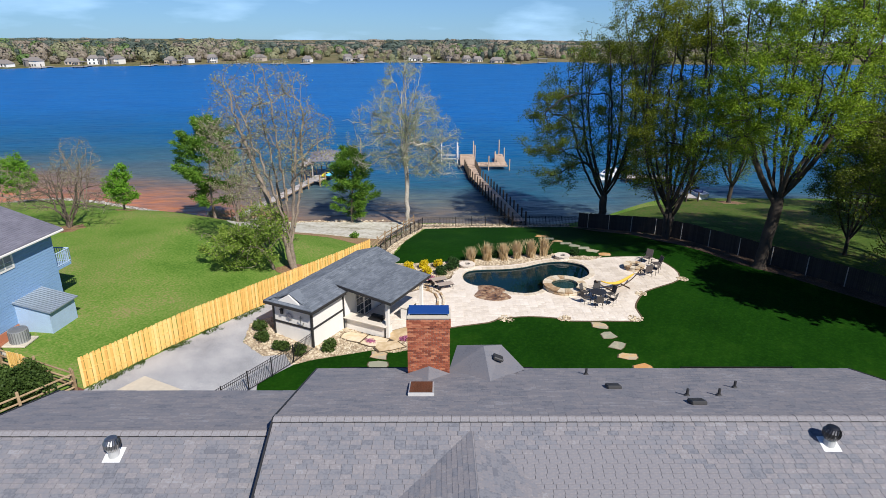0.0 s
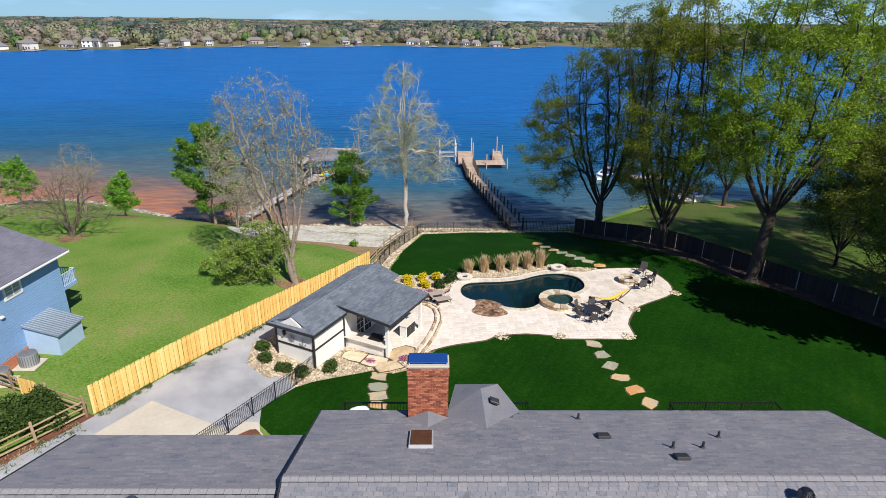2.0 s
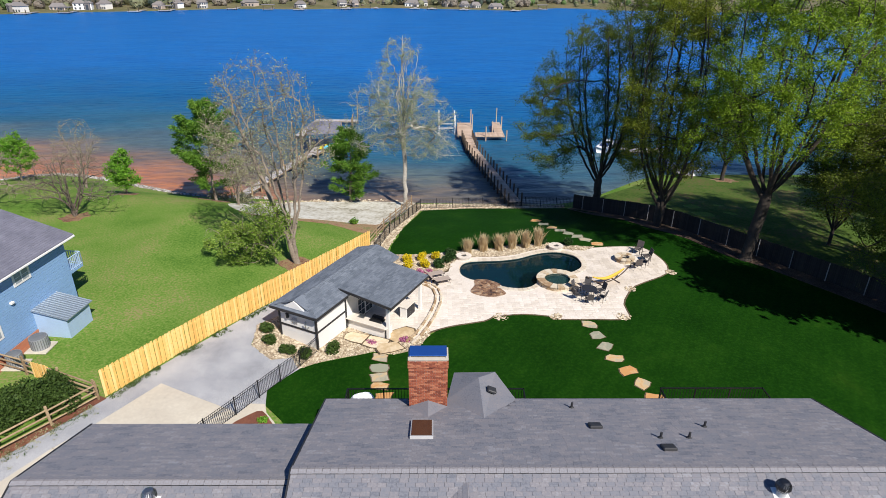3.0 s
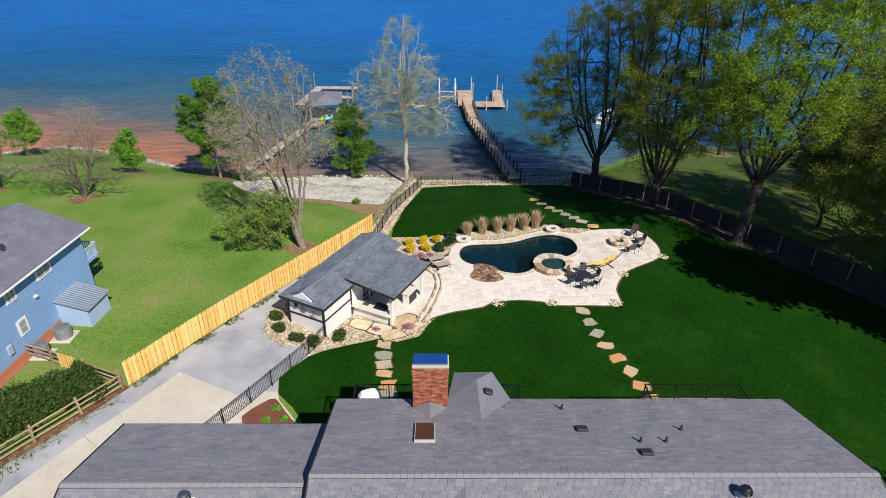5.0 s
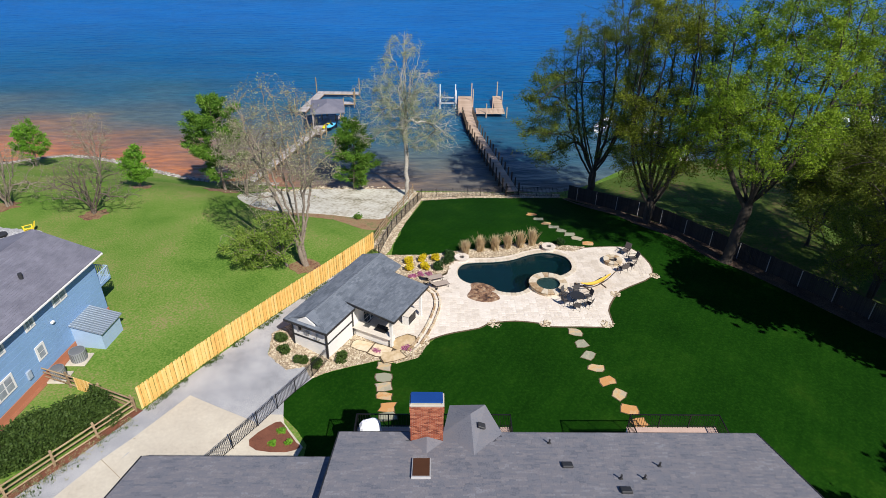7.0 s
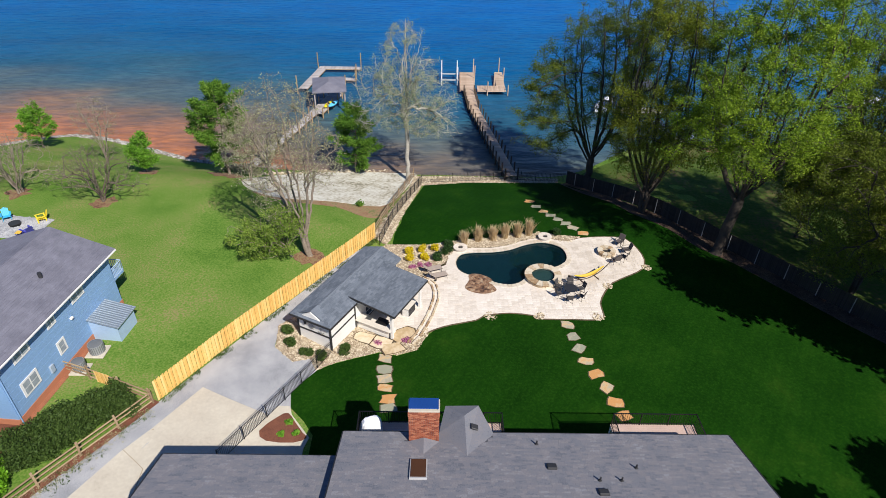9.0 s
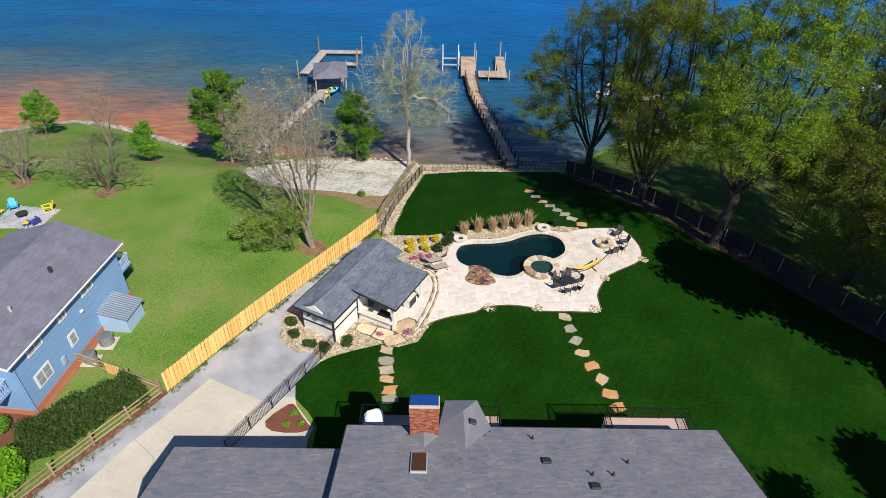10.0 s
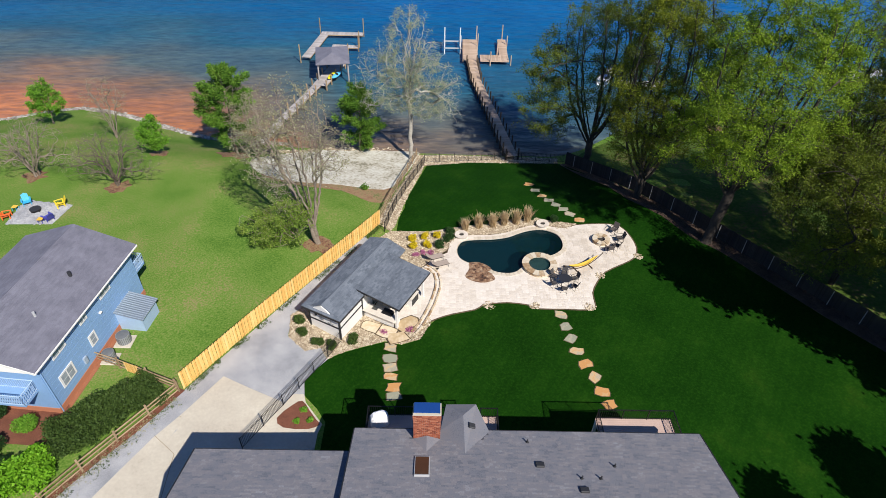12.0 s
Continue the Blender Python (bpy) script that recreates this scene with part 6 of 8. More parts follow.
# decks with iron railings
def deck(x0, x1, y0, y1, z, label):
    root = thing("deck", label, "deck")
    n = int((y1 - y0) / 0.15)
    for i in range(n):
        ya = y0 + (y1 - y0) * i / n
        part("board", boxed(x0, ya, z - 0.04, x1, ya + (y1 - y0) / n - 0.008, z), "deck_board", root)
    for x in (x0 + 0.1, (x0 + x1) / 2, x1 - 0.1):
        part("pillar", boxed(x - 0.09, y1 - 0.25, -0.2, x + 0.09, y1 - 0.07, z - 0.04), "white_paint", root)
    part("joist", boxed(x0 + 0.02, y1 - 0.06, z - 0.3, x1 - 0.02, y1 - 0.01, z - 0.04), "black_trim", root)
    rail = part("railing", boxed(x0, y1 - 0.06, z + 0.95, x1, y1 - 0.01, z + 1.0), "black_iron", root, "black iron railing")
    for x in (x0 + 0.03, x1 - 0.03):
        part("side_rail", boxed(x - 0.025, y0, z + 0.95, x + 0.025, y1, z + 1.0), "black_iron", rail)
        part("side_rail", boxed(x - 0.02, y0, z + 0.1, x + 0.02, y1, z + 0.14), "black_iron", rail)
        for i in range(int((y1 - y0) / 0.14)):
            y = y0 + 0.07 + i * 0.14
            part("baluster", boxed(x - 0.009, y - 0.009, z, x + 0.009, y + 0.009, z + 0.95), "black_iron", rail)
    part("side_rail", boxed(x0, y1 - 0.05, z + 0.1, x1, y1 - 0.02, z + 0.14), "black_iron", rail)
    for i in range(int((x1 - x0) / 0.14)):
        x = x0 + 0.07 + i * 0.14
        t = 0.03 if i % 12 == 0 else 0.009
        part("baluster", boxed(x - t, y1 - 0.035 - t, z, x + t, y1 - 0.035 + t, z + 0.95), "black_iron", rail)
    return root


plain("deck_board", (0.5, 0.36, 0.3), 0.8, spread=0.12)
deck(10.85, 15.85, 21.25, 24.6, 3.78, "raised rear deck with pinkish boards and iron railing")
deck(-4.15, 0.85, 21.25, 24.55, 3.78, "raised rear deck in shadow beside the chimney")
deck(3.15, 4.3, 21.25, 24.55, 3.78, "narrow raised deck landing beside the bay")
# covered grill on the deck
bm = bmesh.new()
rings = []
for z, sx, sy in ((0, 0.62, 0.34), (0.5, 0.6, 0.33), (0.85, 0.56, 0.3), (1.05, 0.42, 0.24), (1.16, 0.2, 0.1)):
    rings.append([bm.verts.new((sx * (abs(math.cos(a)) ** 0.6) * math.copysign(1, math.cos(a)) + random.uniform(-0.015, 0.015), sy * (abs(math.sin(a)) ** 0.6) * math.copysign(1, math.sin(a)) + random.uniform(-0.015, 0.015), z + random.uniform(-0.02, 0.02))) for a in np.linspace(0, 2 * math.pi, 20, endpoint=False)])
for r0, r1 in zip(rings, rings[1:]):
    for i in range(20):
        bm.faces.new((r0[i], r0[(i + 1) % 20], r1[(i + 1) % 20], r1[i]))
bm.faces.new(rings[-1])
bm.faces.new(rings[0][::-1])
cover = part("covered_grill", bm, plain("white_cover", (0.78, 0.78, 0.8), 0.6))
tagged(cover, "barbecue grill under a white fabric cover on the deck", "grill")
cover.matrix_world = pose(-3.35, 23.9, 3.78, 0, 0, 15)

# shingle tabs over the slopes
hyp = math.sqrt(1 + SLOPE * SLOPE)
front_cut = lambda a, b: abs(X0 + a - GXC) > (RIDGE_Y - 0.36) - (FRONT_Y + b / hyp) - 0.35
singles_key = lambda q: abs(q[0].x - 4) * 0.25 + abs(q[0].y - 13.8)
pcs = shingle_plane((X0, FRONT_Y, EAVE), (1, 0, 0), (0, 1, SLOPE), X1 - X0, (RIDGE_Y - FRONT_Y - 0.16) * hyp, front_cut, seed=1, gap=0.005, widths=(0.97, 1.0, 1.03))
shingles("shingle_field", [q for q in pcs if q[0].y > 11.5], "shingle_grey", roof, singles=260, key=singles_key)
gb = [o for o in house.children if o.name.startswith("gable_roof")][0]
for s in (-1, 1):
    gcut = lambda a, b, s=s: (6.0 + a) < RIDGE_Y - 0.1 - (GABLE - b / hyp)
    shingles("shingle_field", [q for q in shingle_plane((GXC + s * GABLE, 6.0, gz - SLOPE * GABLE), (0, 1, 0), (-s, 0, SLOPE), RIDGE_Y - 6.3, GABLE * hyp - 0.03, gcut, seed=14, gap=0.004, widths=(0.97, 1.0, 1.03)) if q[0].y > 11], "shingle_grey", gb)
bay_cut = lambda a, b: not (0.45 < X0 + a < 3.35 and 21.75 - b / hyp > 20.9) and not (-1.05 < X0 + a < 0.55 and 21.75 - b / hyp > 20.9)
shingles("shingle_field", shingle_plane((X0, 21.75, EAVE), (1, 0, 0), (0, -1, SLOPE), X1 - X0, (21.75 - RIDGE_Y - 0.16) * hyp, bay_cut, seed=2, gap=0.002), "shingle_grey", roof)
for ys, s in ((GE_Y, -1), (2 * RIDGE_Y - GE_Y, 1)):
    shingles("shingle_field", shingle_plane((GX0, ys, EAVE + 0.02), (1, 0, 0), (0, s, (wing_z - EAVE - 0.02) / (GE_Y - RIDGE_Y)), X0 - GX0 - 0.05, (GE_Y - RIDGE_Y - 0.16) * hyp, seed=3, gap=0.002 if s < 0 else 0.005, widths=(0.7, 0.9, 1.0, 1.2, 1.7) if s < 0 else (0.97, 1.0, 1.03)), "shingle_grey", wing)

# ---- pool house details ----
blk = "black_trim"
for x, y in ((0.4, 0.4), (W - 0.4, 0.4), (W - 0.4, 3.6), (W - 0.4, L - 0.4), (0.4, L - 0.4)):
    part("corner_post", boxed(x - 0.06, y - 0.06, 0.0, x + 0.06, y + 0.06, PE - 0.12), blk, pool_house)
part("trim_band", boxed(0.45, 0.355, 1.62, W - 0.45, 0.4, 1.74), blk, pool_house)
part("trim_band", boxed(W - 0.4, 0.45, 1.62, W - 0.355, 3.6, 1.74), blk, pool_house)
part("fascia", boxed(-0.02, -0.03, PE - 0.2, W + 0.02, 0.01, PE - 0.02), blk, pool_house)
part("fascia", boxed(W - 0.01, 0, PE - 0.2, W + 0.03, 3.44, PE - 0.02), blk, pool_house)
part("fascia", boxed(-0.03, 0, PE - 0.2, 0.01, L, PE - 0.02), blk, pool_house)
part("fascia", boxed(7.09, 3.42, 2.8, 7.13, 8.73, 2.96), blk, pool_house)
for y in (3.43, 8.72):
    bm = bmesh.new()
    prism(bm, None, [(3.1, y - 0.02, 3.41), (7.1, y - 0.02, 2.97), (7.1, y - 0.02, 2.8), (3.1, y - 0.02, 3.24)], [(3.1, y + 0.02, 3.41), (7.1, y + 0.02, 2.97), (7.1, y + 0.02, 2.8), (3.1, y + 0.02, 3.24)])
    part("rake_board", bm, blk, pool_house)
# small gable over the hip
bm = bmesh.new()
prism(bm, None, [(mid - 0.95, 0.16, PE + 0.06), (mid + 0.95, 0.16, PE + 0.06), (mid, 0.16, PR + 0.05)], [(mid - 0.95, 0.26, PE + 0.06), (mid + 0.95, 0.26, PE + 0.06), (mid, 0.26, PR + 0.05)])
part("gable", bm, "white_paint", pool_house)
bm = bmesh.new()
slab(bm, [(mid - 1.1, 0.22, PE + 0.21), (mid, 0.22, PR + 0.12), (mid, 1.1, PR + 0.12), (mid - 1.1, 0.7, PE + 0.21)], 0.05)
slab(bm, [(mid + 1.1, 0.22, PE + 0.21), (mid, 0.22, PR + 0.12), (mid, 1.1, PR + 0.12), (mid + 1.1, 0.7, PE + 0.21)], 0.05)
part("gable_roof", bm, "shingle_blue", pool_house)
roof_obs = [o for o in pool_house.children if o.name.startswith("roof")]
ph = math.sqrt(1 + ((PR - PE) / mid) ** 2)
tilt = (PR - PE) / mid
for s in (0, 1):
    o = (0, 0, PE) if s == 0 else (W, 0, PE)
    cutter = lambda a, b: b / ph / mid * hip < a and not (s == 1 and 3.5 < a < 8.65 and b / ph < 0.84)
    shingles("shingle_field", shingle_plane(o, (0, 1, 0), (1 if s == 0 else -1, 0, tilt), L, mid * ph - 0.02, cutter, 0.36, 0.16, 0.014, seed=5 + s), "shingle_blue", roof_obs[0])
porch = [o for o in pool_house.children if o.name.startswith("porch_roof")][0]
pw = 7.1 - 2.95
pt = (3.44 - 2.98) / pw
shingles("shingle_field", shingle_plane((7.1, 3.45, 2.98), (0, 1, 0), (-1, 0, pt), 5.25, pw * math.sqrt(1 + pt * pt) - 0.03, None, 0.36, 0.16, 0.014, seed=8), "shingle_blue", porch)
hipn = math.hypot(hip, PR - PE)
shingles("shingle_field", shingle_plane((0, 0, PE), (1, 0, 0), (0, hip, PR - PE), W, hipn, lambda a, b: mid * b / hipn < a < W - mid * b / hipn, 0.36, 0.16, 0.014, seed=9), "shingle_blue", roof_obs[0])
# ridge tabs
tab = None
for i in range(34):
    if tab is None:
        bm = bmesh.new()
        for sgn in (-1, 1):
            box(bm, 0, 0, 0.015, sgn * 0.14, 0.24, 0.04, 0, Matrix.Rotation(sgn * math.atan(tilt), 4, "Y"))
        tab = part("ridge_cap", bm, "shingle_blue", pool_house)
        o = tab
    else:
        o = new("ridge_cap", tab.data)
        o.parent = pool_house
    o.matrix_basis = Matrix.Translation((mid, hip + 0.1 + i * (L - hip - 0.2) / 34, PR + 0.008 * (i % 2)))
part("floor", boxed(W - 0.4, 3.7, -0.4, 6.75, 8.5, 0.2), "travertine", pool_house)
# bar and outdoor kitchen under the porch
bar = thing("outdoor_bar", "white panelled outdoor bar with a pale counter", "bar", PH @ Matrix.Translation((0, 0, 0.1)))
part("front_panel", boxed(W - 0.3, 3.75, 0, 6.45, 3.9, 0.98), "white_paint", bar)
part("end_panel", boxed(6.3, 3.9, 0, 6.45, 4.6, 0.98), "white_paint", bar)
part("trim", boxed(W - 0.3, 3.7, 0.05, 6.48, 3.75, 0.15), blk, bar)
part("trim", boxed(6.42, 3.7, 0, 6.5, 3.78, 0.98), blk, bar)
part("countertop", boxed(W - 0.38, 3.5, 0.98, 6.6, 4.55, 1.05, bevel=0.015), plain("pale_counter", (0.66, 0.6, 0.52), 0.5), bar)
cook = thing("grill_island", "black built-in grill and sink on a bar counter", "grill", PH @ Matrix.Translation((0, 0, 1.15)))
part("grill_body", boxed(5.0, 3.95, 0, 6.0, 4.5, 0.12, bevel=0.03), plain("grill_black", (0.02, 0.02, 0.022), 0.4, 0.4), cook)
part("lid", boxed(5.05, 4.2, 0.12, 5.95, 4.5, 0.3, bevel=0.06), "grill_black", cook)
part("sink", boxed(4.0, 4.0, 0, 4.5, 4.4, 0.02), plain("steel", (0.5, 0.5, 0.5), 0.3, 0.9), cook)
cab = thing("bar_cabinet", "white cabinet with dark door frames under the porch", "cabinet", PH @ Matrix.Translation((0, 0, 0.2)))
part("body", boxed(5.9, 6.6, 0, 6.45, 7.8, 0.9, bevel=0.01), "white_paint", cab)
part("top", boxed(5.85, 6.55, 0.9, 6.5, 7.85, 0.95, bevel=0.01), "pale_counter", cab)
for y in (6.65, 7.22):
    part("door", boxed(6.45, y, 0.08, 6.47, y + 0.53, 0.85), blk, cab)
# glazed doors in the wall behind the bar
door = thing("glass_doors", "white framed double glass doors of the pool house", "door", PH, kind="structure")
for i in range(2):
    y0 = 5.0 + i * 0.95
    leaf = part("door_leaf", boxed(W - 0.41, y0, 0.25, W - 0.37, y0 + 0.93, 2.35), "white_paint", door)
    for r in range(4):
        for c_ in range(2):
            part("pane", boxed(W - 0.375, y0 + 0.08 + c_ * 0.4, 0.35 + r * 0.49, W - 0.36, y0 + 0.44 + c_ * 0.4, 0.78 + r * 0.49), plain("door_glass", (0.05, 0.06, 0.07), 0.08), leaf)
# nautical ornaments on the white wall
for x, kind_ in ((1.15, "lamp"), (1.65, "wheel"), (2.55, "anchor")):
    if kind_ == "wheel":
        o = thing("ship_wheel", "pale metal ship wheel ornament on a white wall", "ornament", PH @ pose(x, 0.34, 2.2, 90))
        bm = bmesh.new()
        for i in range(16):
            a, b = 2 * math.pi * i / 16, 2 * math.pi * (i + 1) / 16
            rod(bm, (0.2 * math.cos(a), 0.2 * math.sin(a), 0), (0.2 * math.cos(b), 0.2 * math.sin(b), 0), 0.025, n=5)
        part("rim", bm, "steel", o)
        for i in range(4):
            a = math.pi * i / 4
            bm = bmesh.new()
            rod(bm, (-0.3 * math.cos(a), -0.3 * math.sin(a), 0), (0.3 * math.cos(a), 0.3 * math.sin(a), 0), 0.018, n=5)
            part("spoke", bm, "steel", o)
    elif kind_ == "anchor":
        o = thing("anchor", "pale metal anchor ornament on a white wall", "ornament", PH @ pose(x, 0.34, 2.1, 90))
        bm = bmesh.new()
        rod(bm, (0, -0.3, 0), (0, 0.32, 0), 0.025, n=5)
        part("shank", bm, "steel", o)
        bm = bmesh.new()
        for i in range(8):
            a, b = math.pi + math.pi * i / 8, math.pi + math.pi * (i + 1) / 8
            rod(bm, (0.22 * math.cos(a), 0.22 * math.sin(a) - 0.08, 0), (0.22 * math.cos(b), 0.22 * math.sin(b) - 0.08, 0), 0.025, n=5)
        part("arm", bm, "steel", o)
        bm = bmesh.new()
        rod(bm, (-0.13, 0.2, 0), (0.13, 0.2, 0), 0.02, n=5)
        part("stock", bm, "steel", o)
    else:
        o = thing("wall_lamp", "black wall lantern on a white wall", "lamp", PH @ pose(x, 0.3, 2.45))
        part("lantern", boxed(-0.08, -0.1, -0.15, 0.08, 0.05, 0.15, bevel=0.02), blk, o)
        part("cap", boxed(-0.11, -0.13, 0.15, 0.11, 0.08, 0.19, bevel=0.01), blk, o)

# ---- blue house details ----
WX, WY0, WY1 = BX1 - 0.52, BY0 + 0.6, BY1 - 0.5
bh_roof = [o for o in blue_house.children if o.name.startswith("roof")][0]
bs = (BR - BE) / (bmx - BX0)
bhyp = math.sqrt(1 + bs * bs)
for xs, s in ((BX1, -1), (BX0, 1)):
    shingles("shingle_field", shingle_plane((xs, BY0, BE), (0, 1, 0), (s, 0, bs), BY1 - BY0, (bmx - BX0) * bhyp - 0.05, None, 0.4, 0.17, 0.012, seed=12), "shingle_dark", bh_roof)
white = "white_paint"
part("gutter", boxed(BX1 - 0.02, BY0, BE - 0.16, BX1 + 0.07, BY1, BE - 0.04, bevel=0.02), white, blue_house)
for y in (BY0, BY1):
    bm = bmesh.new()
    for xs in (BX0, BX1):
        prism(bm, None, [(xs, y - 0.03, BE - 0.02), (bmx, y - 0.03, BR - 0.02), (bmx, y - 0.03, BR - 0.22), (xs, y - 0.03, BE - 0.22)], [(xs, y + 0.03, BE - 0.02), (bmx, y + 0.03, BR - 0.02), (bmx, y + 0.03, BR - 0.22), (xs, y + 0.03, BE - 0.22)])
    part("rake_board", bm, white, blue_house)
    bm = bmesh.new()
    yy = BY0 + 0.57 if y == BY0 else BY1 - 0.47
    prism(bm, None, [(BX0 + 0.5, yy - 0.02, BE - 0.06), (BX1 - 0.52, yy - 0.02, BE - 0.06), (bmx, yy - 0.02, BR - 0.2)], [(BX0 + 0.5, yy + 0.02, BE - 0.06), (BX1 - 0.52, yy + 0.02, BE - 0.06), (bmx, yy + 0.02, BR - 0.2)])
    part("gable_wall", bm, "blue_siding", blue_house)
part("soffit", boxed(BX0 + 0.05, BY0 + 0.05, BE - 0.2, BX1 - 0.05, BY1 - 0.05, BE - 0.17), white, blue_house)
part("foundation", boxed(BX0 + 0.45, WY0 - 0.05, 1.0, WX + 0.05, WY1 + 0.05, 2.35), "brick", blue_house, "red brick foundation wall")
n = 26
for i in range(n):
    z = 2.4 + i * (BE - 0.2 - 2.4) / n
    part("siding_board", boxed(WX, WY0 + 0.02, z, WX + 0.018 + 0.004 * (i % 3), WY1 - 0.02, z + (BE - 2.6) / n * 0.93), "blue_siding", blue_house)


M["window_glass"] = surf("window_glass", tones((0.3, 0.33, 0.36), 0.3), 3, 0.8, 0.06, relief=0)


def window(y, z, w, h, panes=1):
    wd = part("window", boxed(WX + 0.02, y - w / 2, z - h / 2, WX + 0.07, y + w / 2, z + h / 2), white, blue_house, "white framed window")
    pw_ = (w - 0.22) / panes
    for i in range(panes):
        y0 = y - w / 2 + 0.11 + i * pw_
        part("pane", boxed(WX + 0.07, y0 + 0.05, z - h / 2 + 0.13, WX + 0.078, y0 + pw_ - 0.05, z - 0.02), "window_glass", wd)
        part("pane", boxed(WX + 0.07, y0 + 0.05, z + 0.02, WX + 0.078, y0 + pw_ - 0.05, z + h / 2 - 0.13), "window_glass", wd)


window(27.3, 3.75, 1.5, 1.15, 2)
window(30.55, 3.85, 0.8, 1.05)
for y, w in ((27.6, 1.45), (30.5, 0.85), (33.4, 1.4)):
    window(y, 6.15, w, 0.95, 2)
for y, s in ((24.9 + 4.0, 0.09), (33.0, 0.13)):
    bm = bmesh.new()
    rod(bm, (0, 0, -0.05), (0, 0, 0.4), s, n=10)
    part("vent_pipe", bm, "vent_black" if s > 0.1 else "pale_metal", blue_house).location = (BX1 - 2.2, y, BE + 2.2 * bs)
meter = part("meter_box", boxed(WX + 0.02, 28.9, 2.9, WX + 0.16, 29.25, 3.5, bevel=0.02), plain("grey_box", (0.35, 0.42, 0.5), 0.5), blue_house)
part("flood_lamp", boxed(WX + 0.02, 32.0, 4.9, WX + 0.2, 32.25, 5.05, bevel=0.03), white, blue_house)
bm = bmesh.new()
rod(bm, (WX + 0.06, WY0 + 0.1, 1.7), (WX + 0.06, WY0 + 0.1, BE - 0.2), 0.04, n=6)
part("downpipe", bm, "blue_siding", blue_house)


def balcony(x0, x1, y0, y1, z):
    b_ = part("balcony", boxed(x0, y0, z - 0.15, x1, y1, z), "blue_siding", blue_house, "small railed balcony")
    for a0, b0, a1, b1 in ((x0, y0, x1, y0), (x0, y1, x1, y1), (x0, y0, x0, y1), (x1, y0, x1, y1)):
        bm = bmesh.new()
        rod(bm, (a0, b0, z + 0.95), (a1, b1, z + 0.95), 0.04, n=4)
        rod(bm, (a0, b0, z + 0.12), (a1, b1, z + 0.12), 0.03, n=4)
        part("rail", bm, "pale_blue", b_)
        m_ = max(2, int(math.hypot(a1 - a0, b1 - b0) / 0.16))
        for i in range(m_ + 1):
            t = i / m_
            part("baluster", boxed(-0.02, -0.02, 0, 0.02, 0.02, 0.95), "pale_blue", b_).location = (a0 + (a1 - a0) * t, b0 + (b1 - b0) * t, z)


plain("pale_blue", (0.35, 0.47, 0.62), 0.6)
balcony(-28.0, -24.4, BY1 - 0.5, BY1 + 0.8, 4.3)
balcony(-32.0, -25.1, BY0 - 0.7, BY0 + 0.6, 4.3)
shed = thing("lean_to_shed", "small blue lean-to shed with a ribbed metal roof", "shed", BLUE)
bm = bmesh.new()
prism(bm, None, [(-24.6, 33.4, 1.5), (-22.3, 33.4, 1.5), (-22.3, 33.4, 3.2), (-24.6, 33.4, 3.75)], [(-24.6, 35.6, 1.5), (-22.3, 35.6, 1.5), (-22.3, 35.6, 3.2), (-24.6, 35.6, 3.75)])
part("wall", bm, "pale_blue", shed)
bm = bmesh.new()
slab(bm, [(-24.7, 33.25, 3.84), (-22.1, 33.25, 3.21), (-22.1, 35.75, 3.21), (-24.7, 35.75, 3.84)], 0.05)
sr = part("roof", bm, plain("ribbed_metal", (0.36, 0.42, 0.48), 0.4, 0.6), shed)
for i in range(12):
    y = 33.35 + i * 0.21
    bm = bmesh.new()
    rod(bm, (-24.7, y, 3.86), (-22.08, y, 3.23), 0.03, n=4)
    part("rib", bm, "ribbed_metal", sr)
for x, y, r in ((-23.85, 32.1, 0.5), (-24.2, 30.35, 0.42)):
    z = g(x, y)
    ac = thing("air_conditioner", "round grey outdoor air conditioning unit on a pad", "air conditioner", pose(x, y, z), "air conditioners by the house")
    part("pad", boxed(-r - 0.15, -r - 0.15, 0, r + 0.15, r + 0.15, 0.1, bevel=0.02), "concrete", ac)
    bm = bmesh.new()
    rod(bm, (0, 0, 0.1), (0, 0, 0.85), r, n=20)
    body = part("casing", bm, plain("ac_grey", (0.3, 0.31, 0.32), 0.5, 0.2), ac)
    for i in range(24):
        a = 2 * math.pi * i / 24
        part("fin", boxed(-0.012, -0.02, 0.15, 0.012, 0.02, 0.8), plain("ac_dark", (0.14, 0.145, 0.15), 0.5), body).matrix_basis = pose(r * math.cos(a), r * math.sin(a), 0, 0, 0, math.degrees(a))
    bm = bmesh.new()
    rod(bm, (0, 0, 0.85), (0, 0, 0.9), r * 0.95, r * 0.5, 20)
    part("grille", bm, "ac_dark", ac)

# neighbour's planting
rnd = random.Random(77)
for i in range(16):
    t = i / 15
    for j in range(2):
        x, y = -19.6 - 4.2 * t - j * 0.9 + rnd.uniform(-0.3, 0.3), 27.2 - 4.6 * t + j * 0.7 + rnd.uniform(-0.3, 0.3)
        bush("hedge_shrub", (x, y), 1.0, 1.5, 1500, "leaf_shrub", "dense dark evergreen hedge shrub", 200 + i * 2 + j, 0.1, group="evergreen hedge by the rail fence", lumps=6)
for i, (x, y, r, lf) in enumerate(((-24.6, 21.6, 1.1, "leaf_lime"), (-25.6, 20.4, 1.3, "leaf_lime"), (-24.0, 20.4, 1.0, "leaf_lime"), (-27.2, 20.6, 1.2, "leaf_dark"), (-28.6, 22.2, 1.1, "leaf_dark"), (-26.6, 18.8, 1.3, "leaf_lime"), (-29.4, 19.4, 1.2, "leaf_dark"))):
    bush("shrub", (x, y), r, 1.6, 2200, lf, "loose green shrub beside the rail fence" if lf == "leaf_lime" else "dark green shrub beside the rail fence", 300 + i, 0.13)
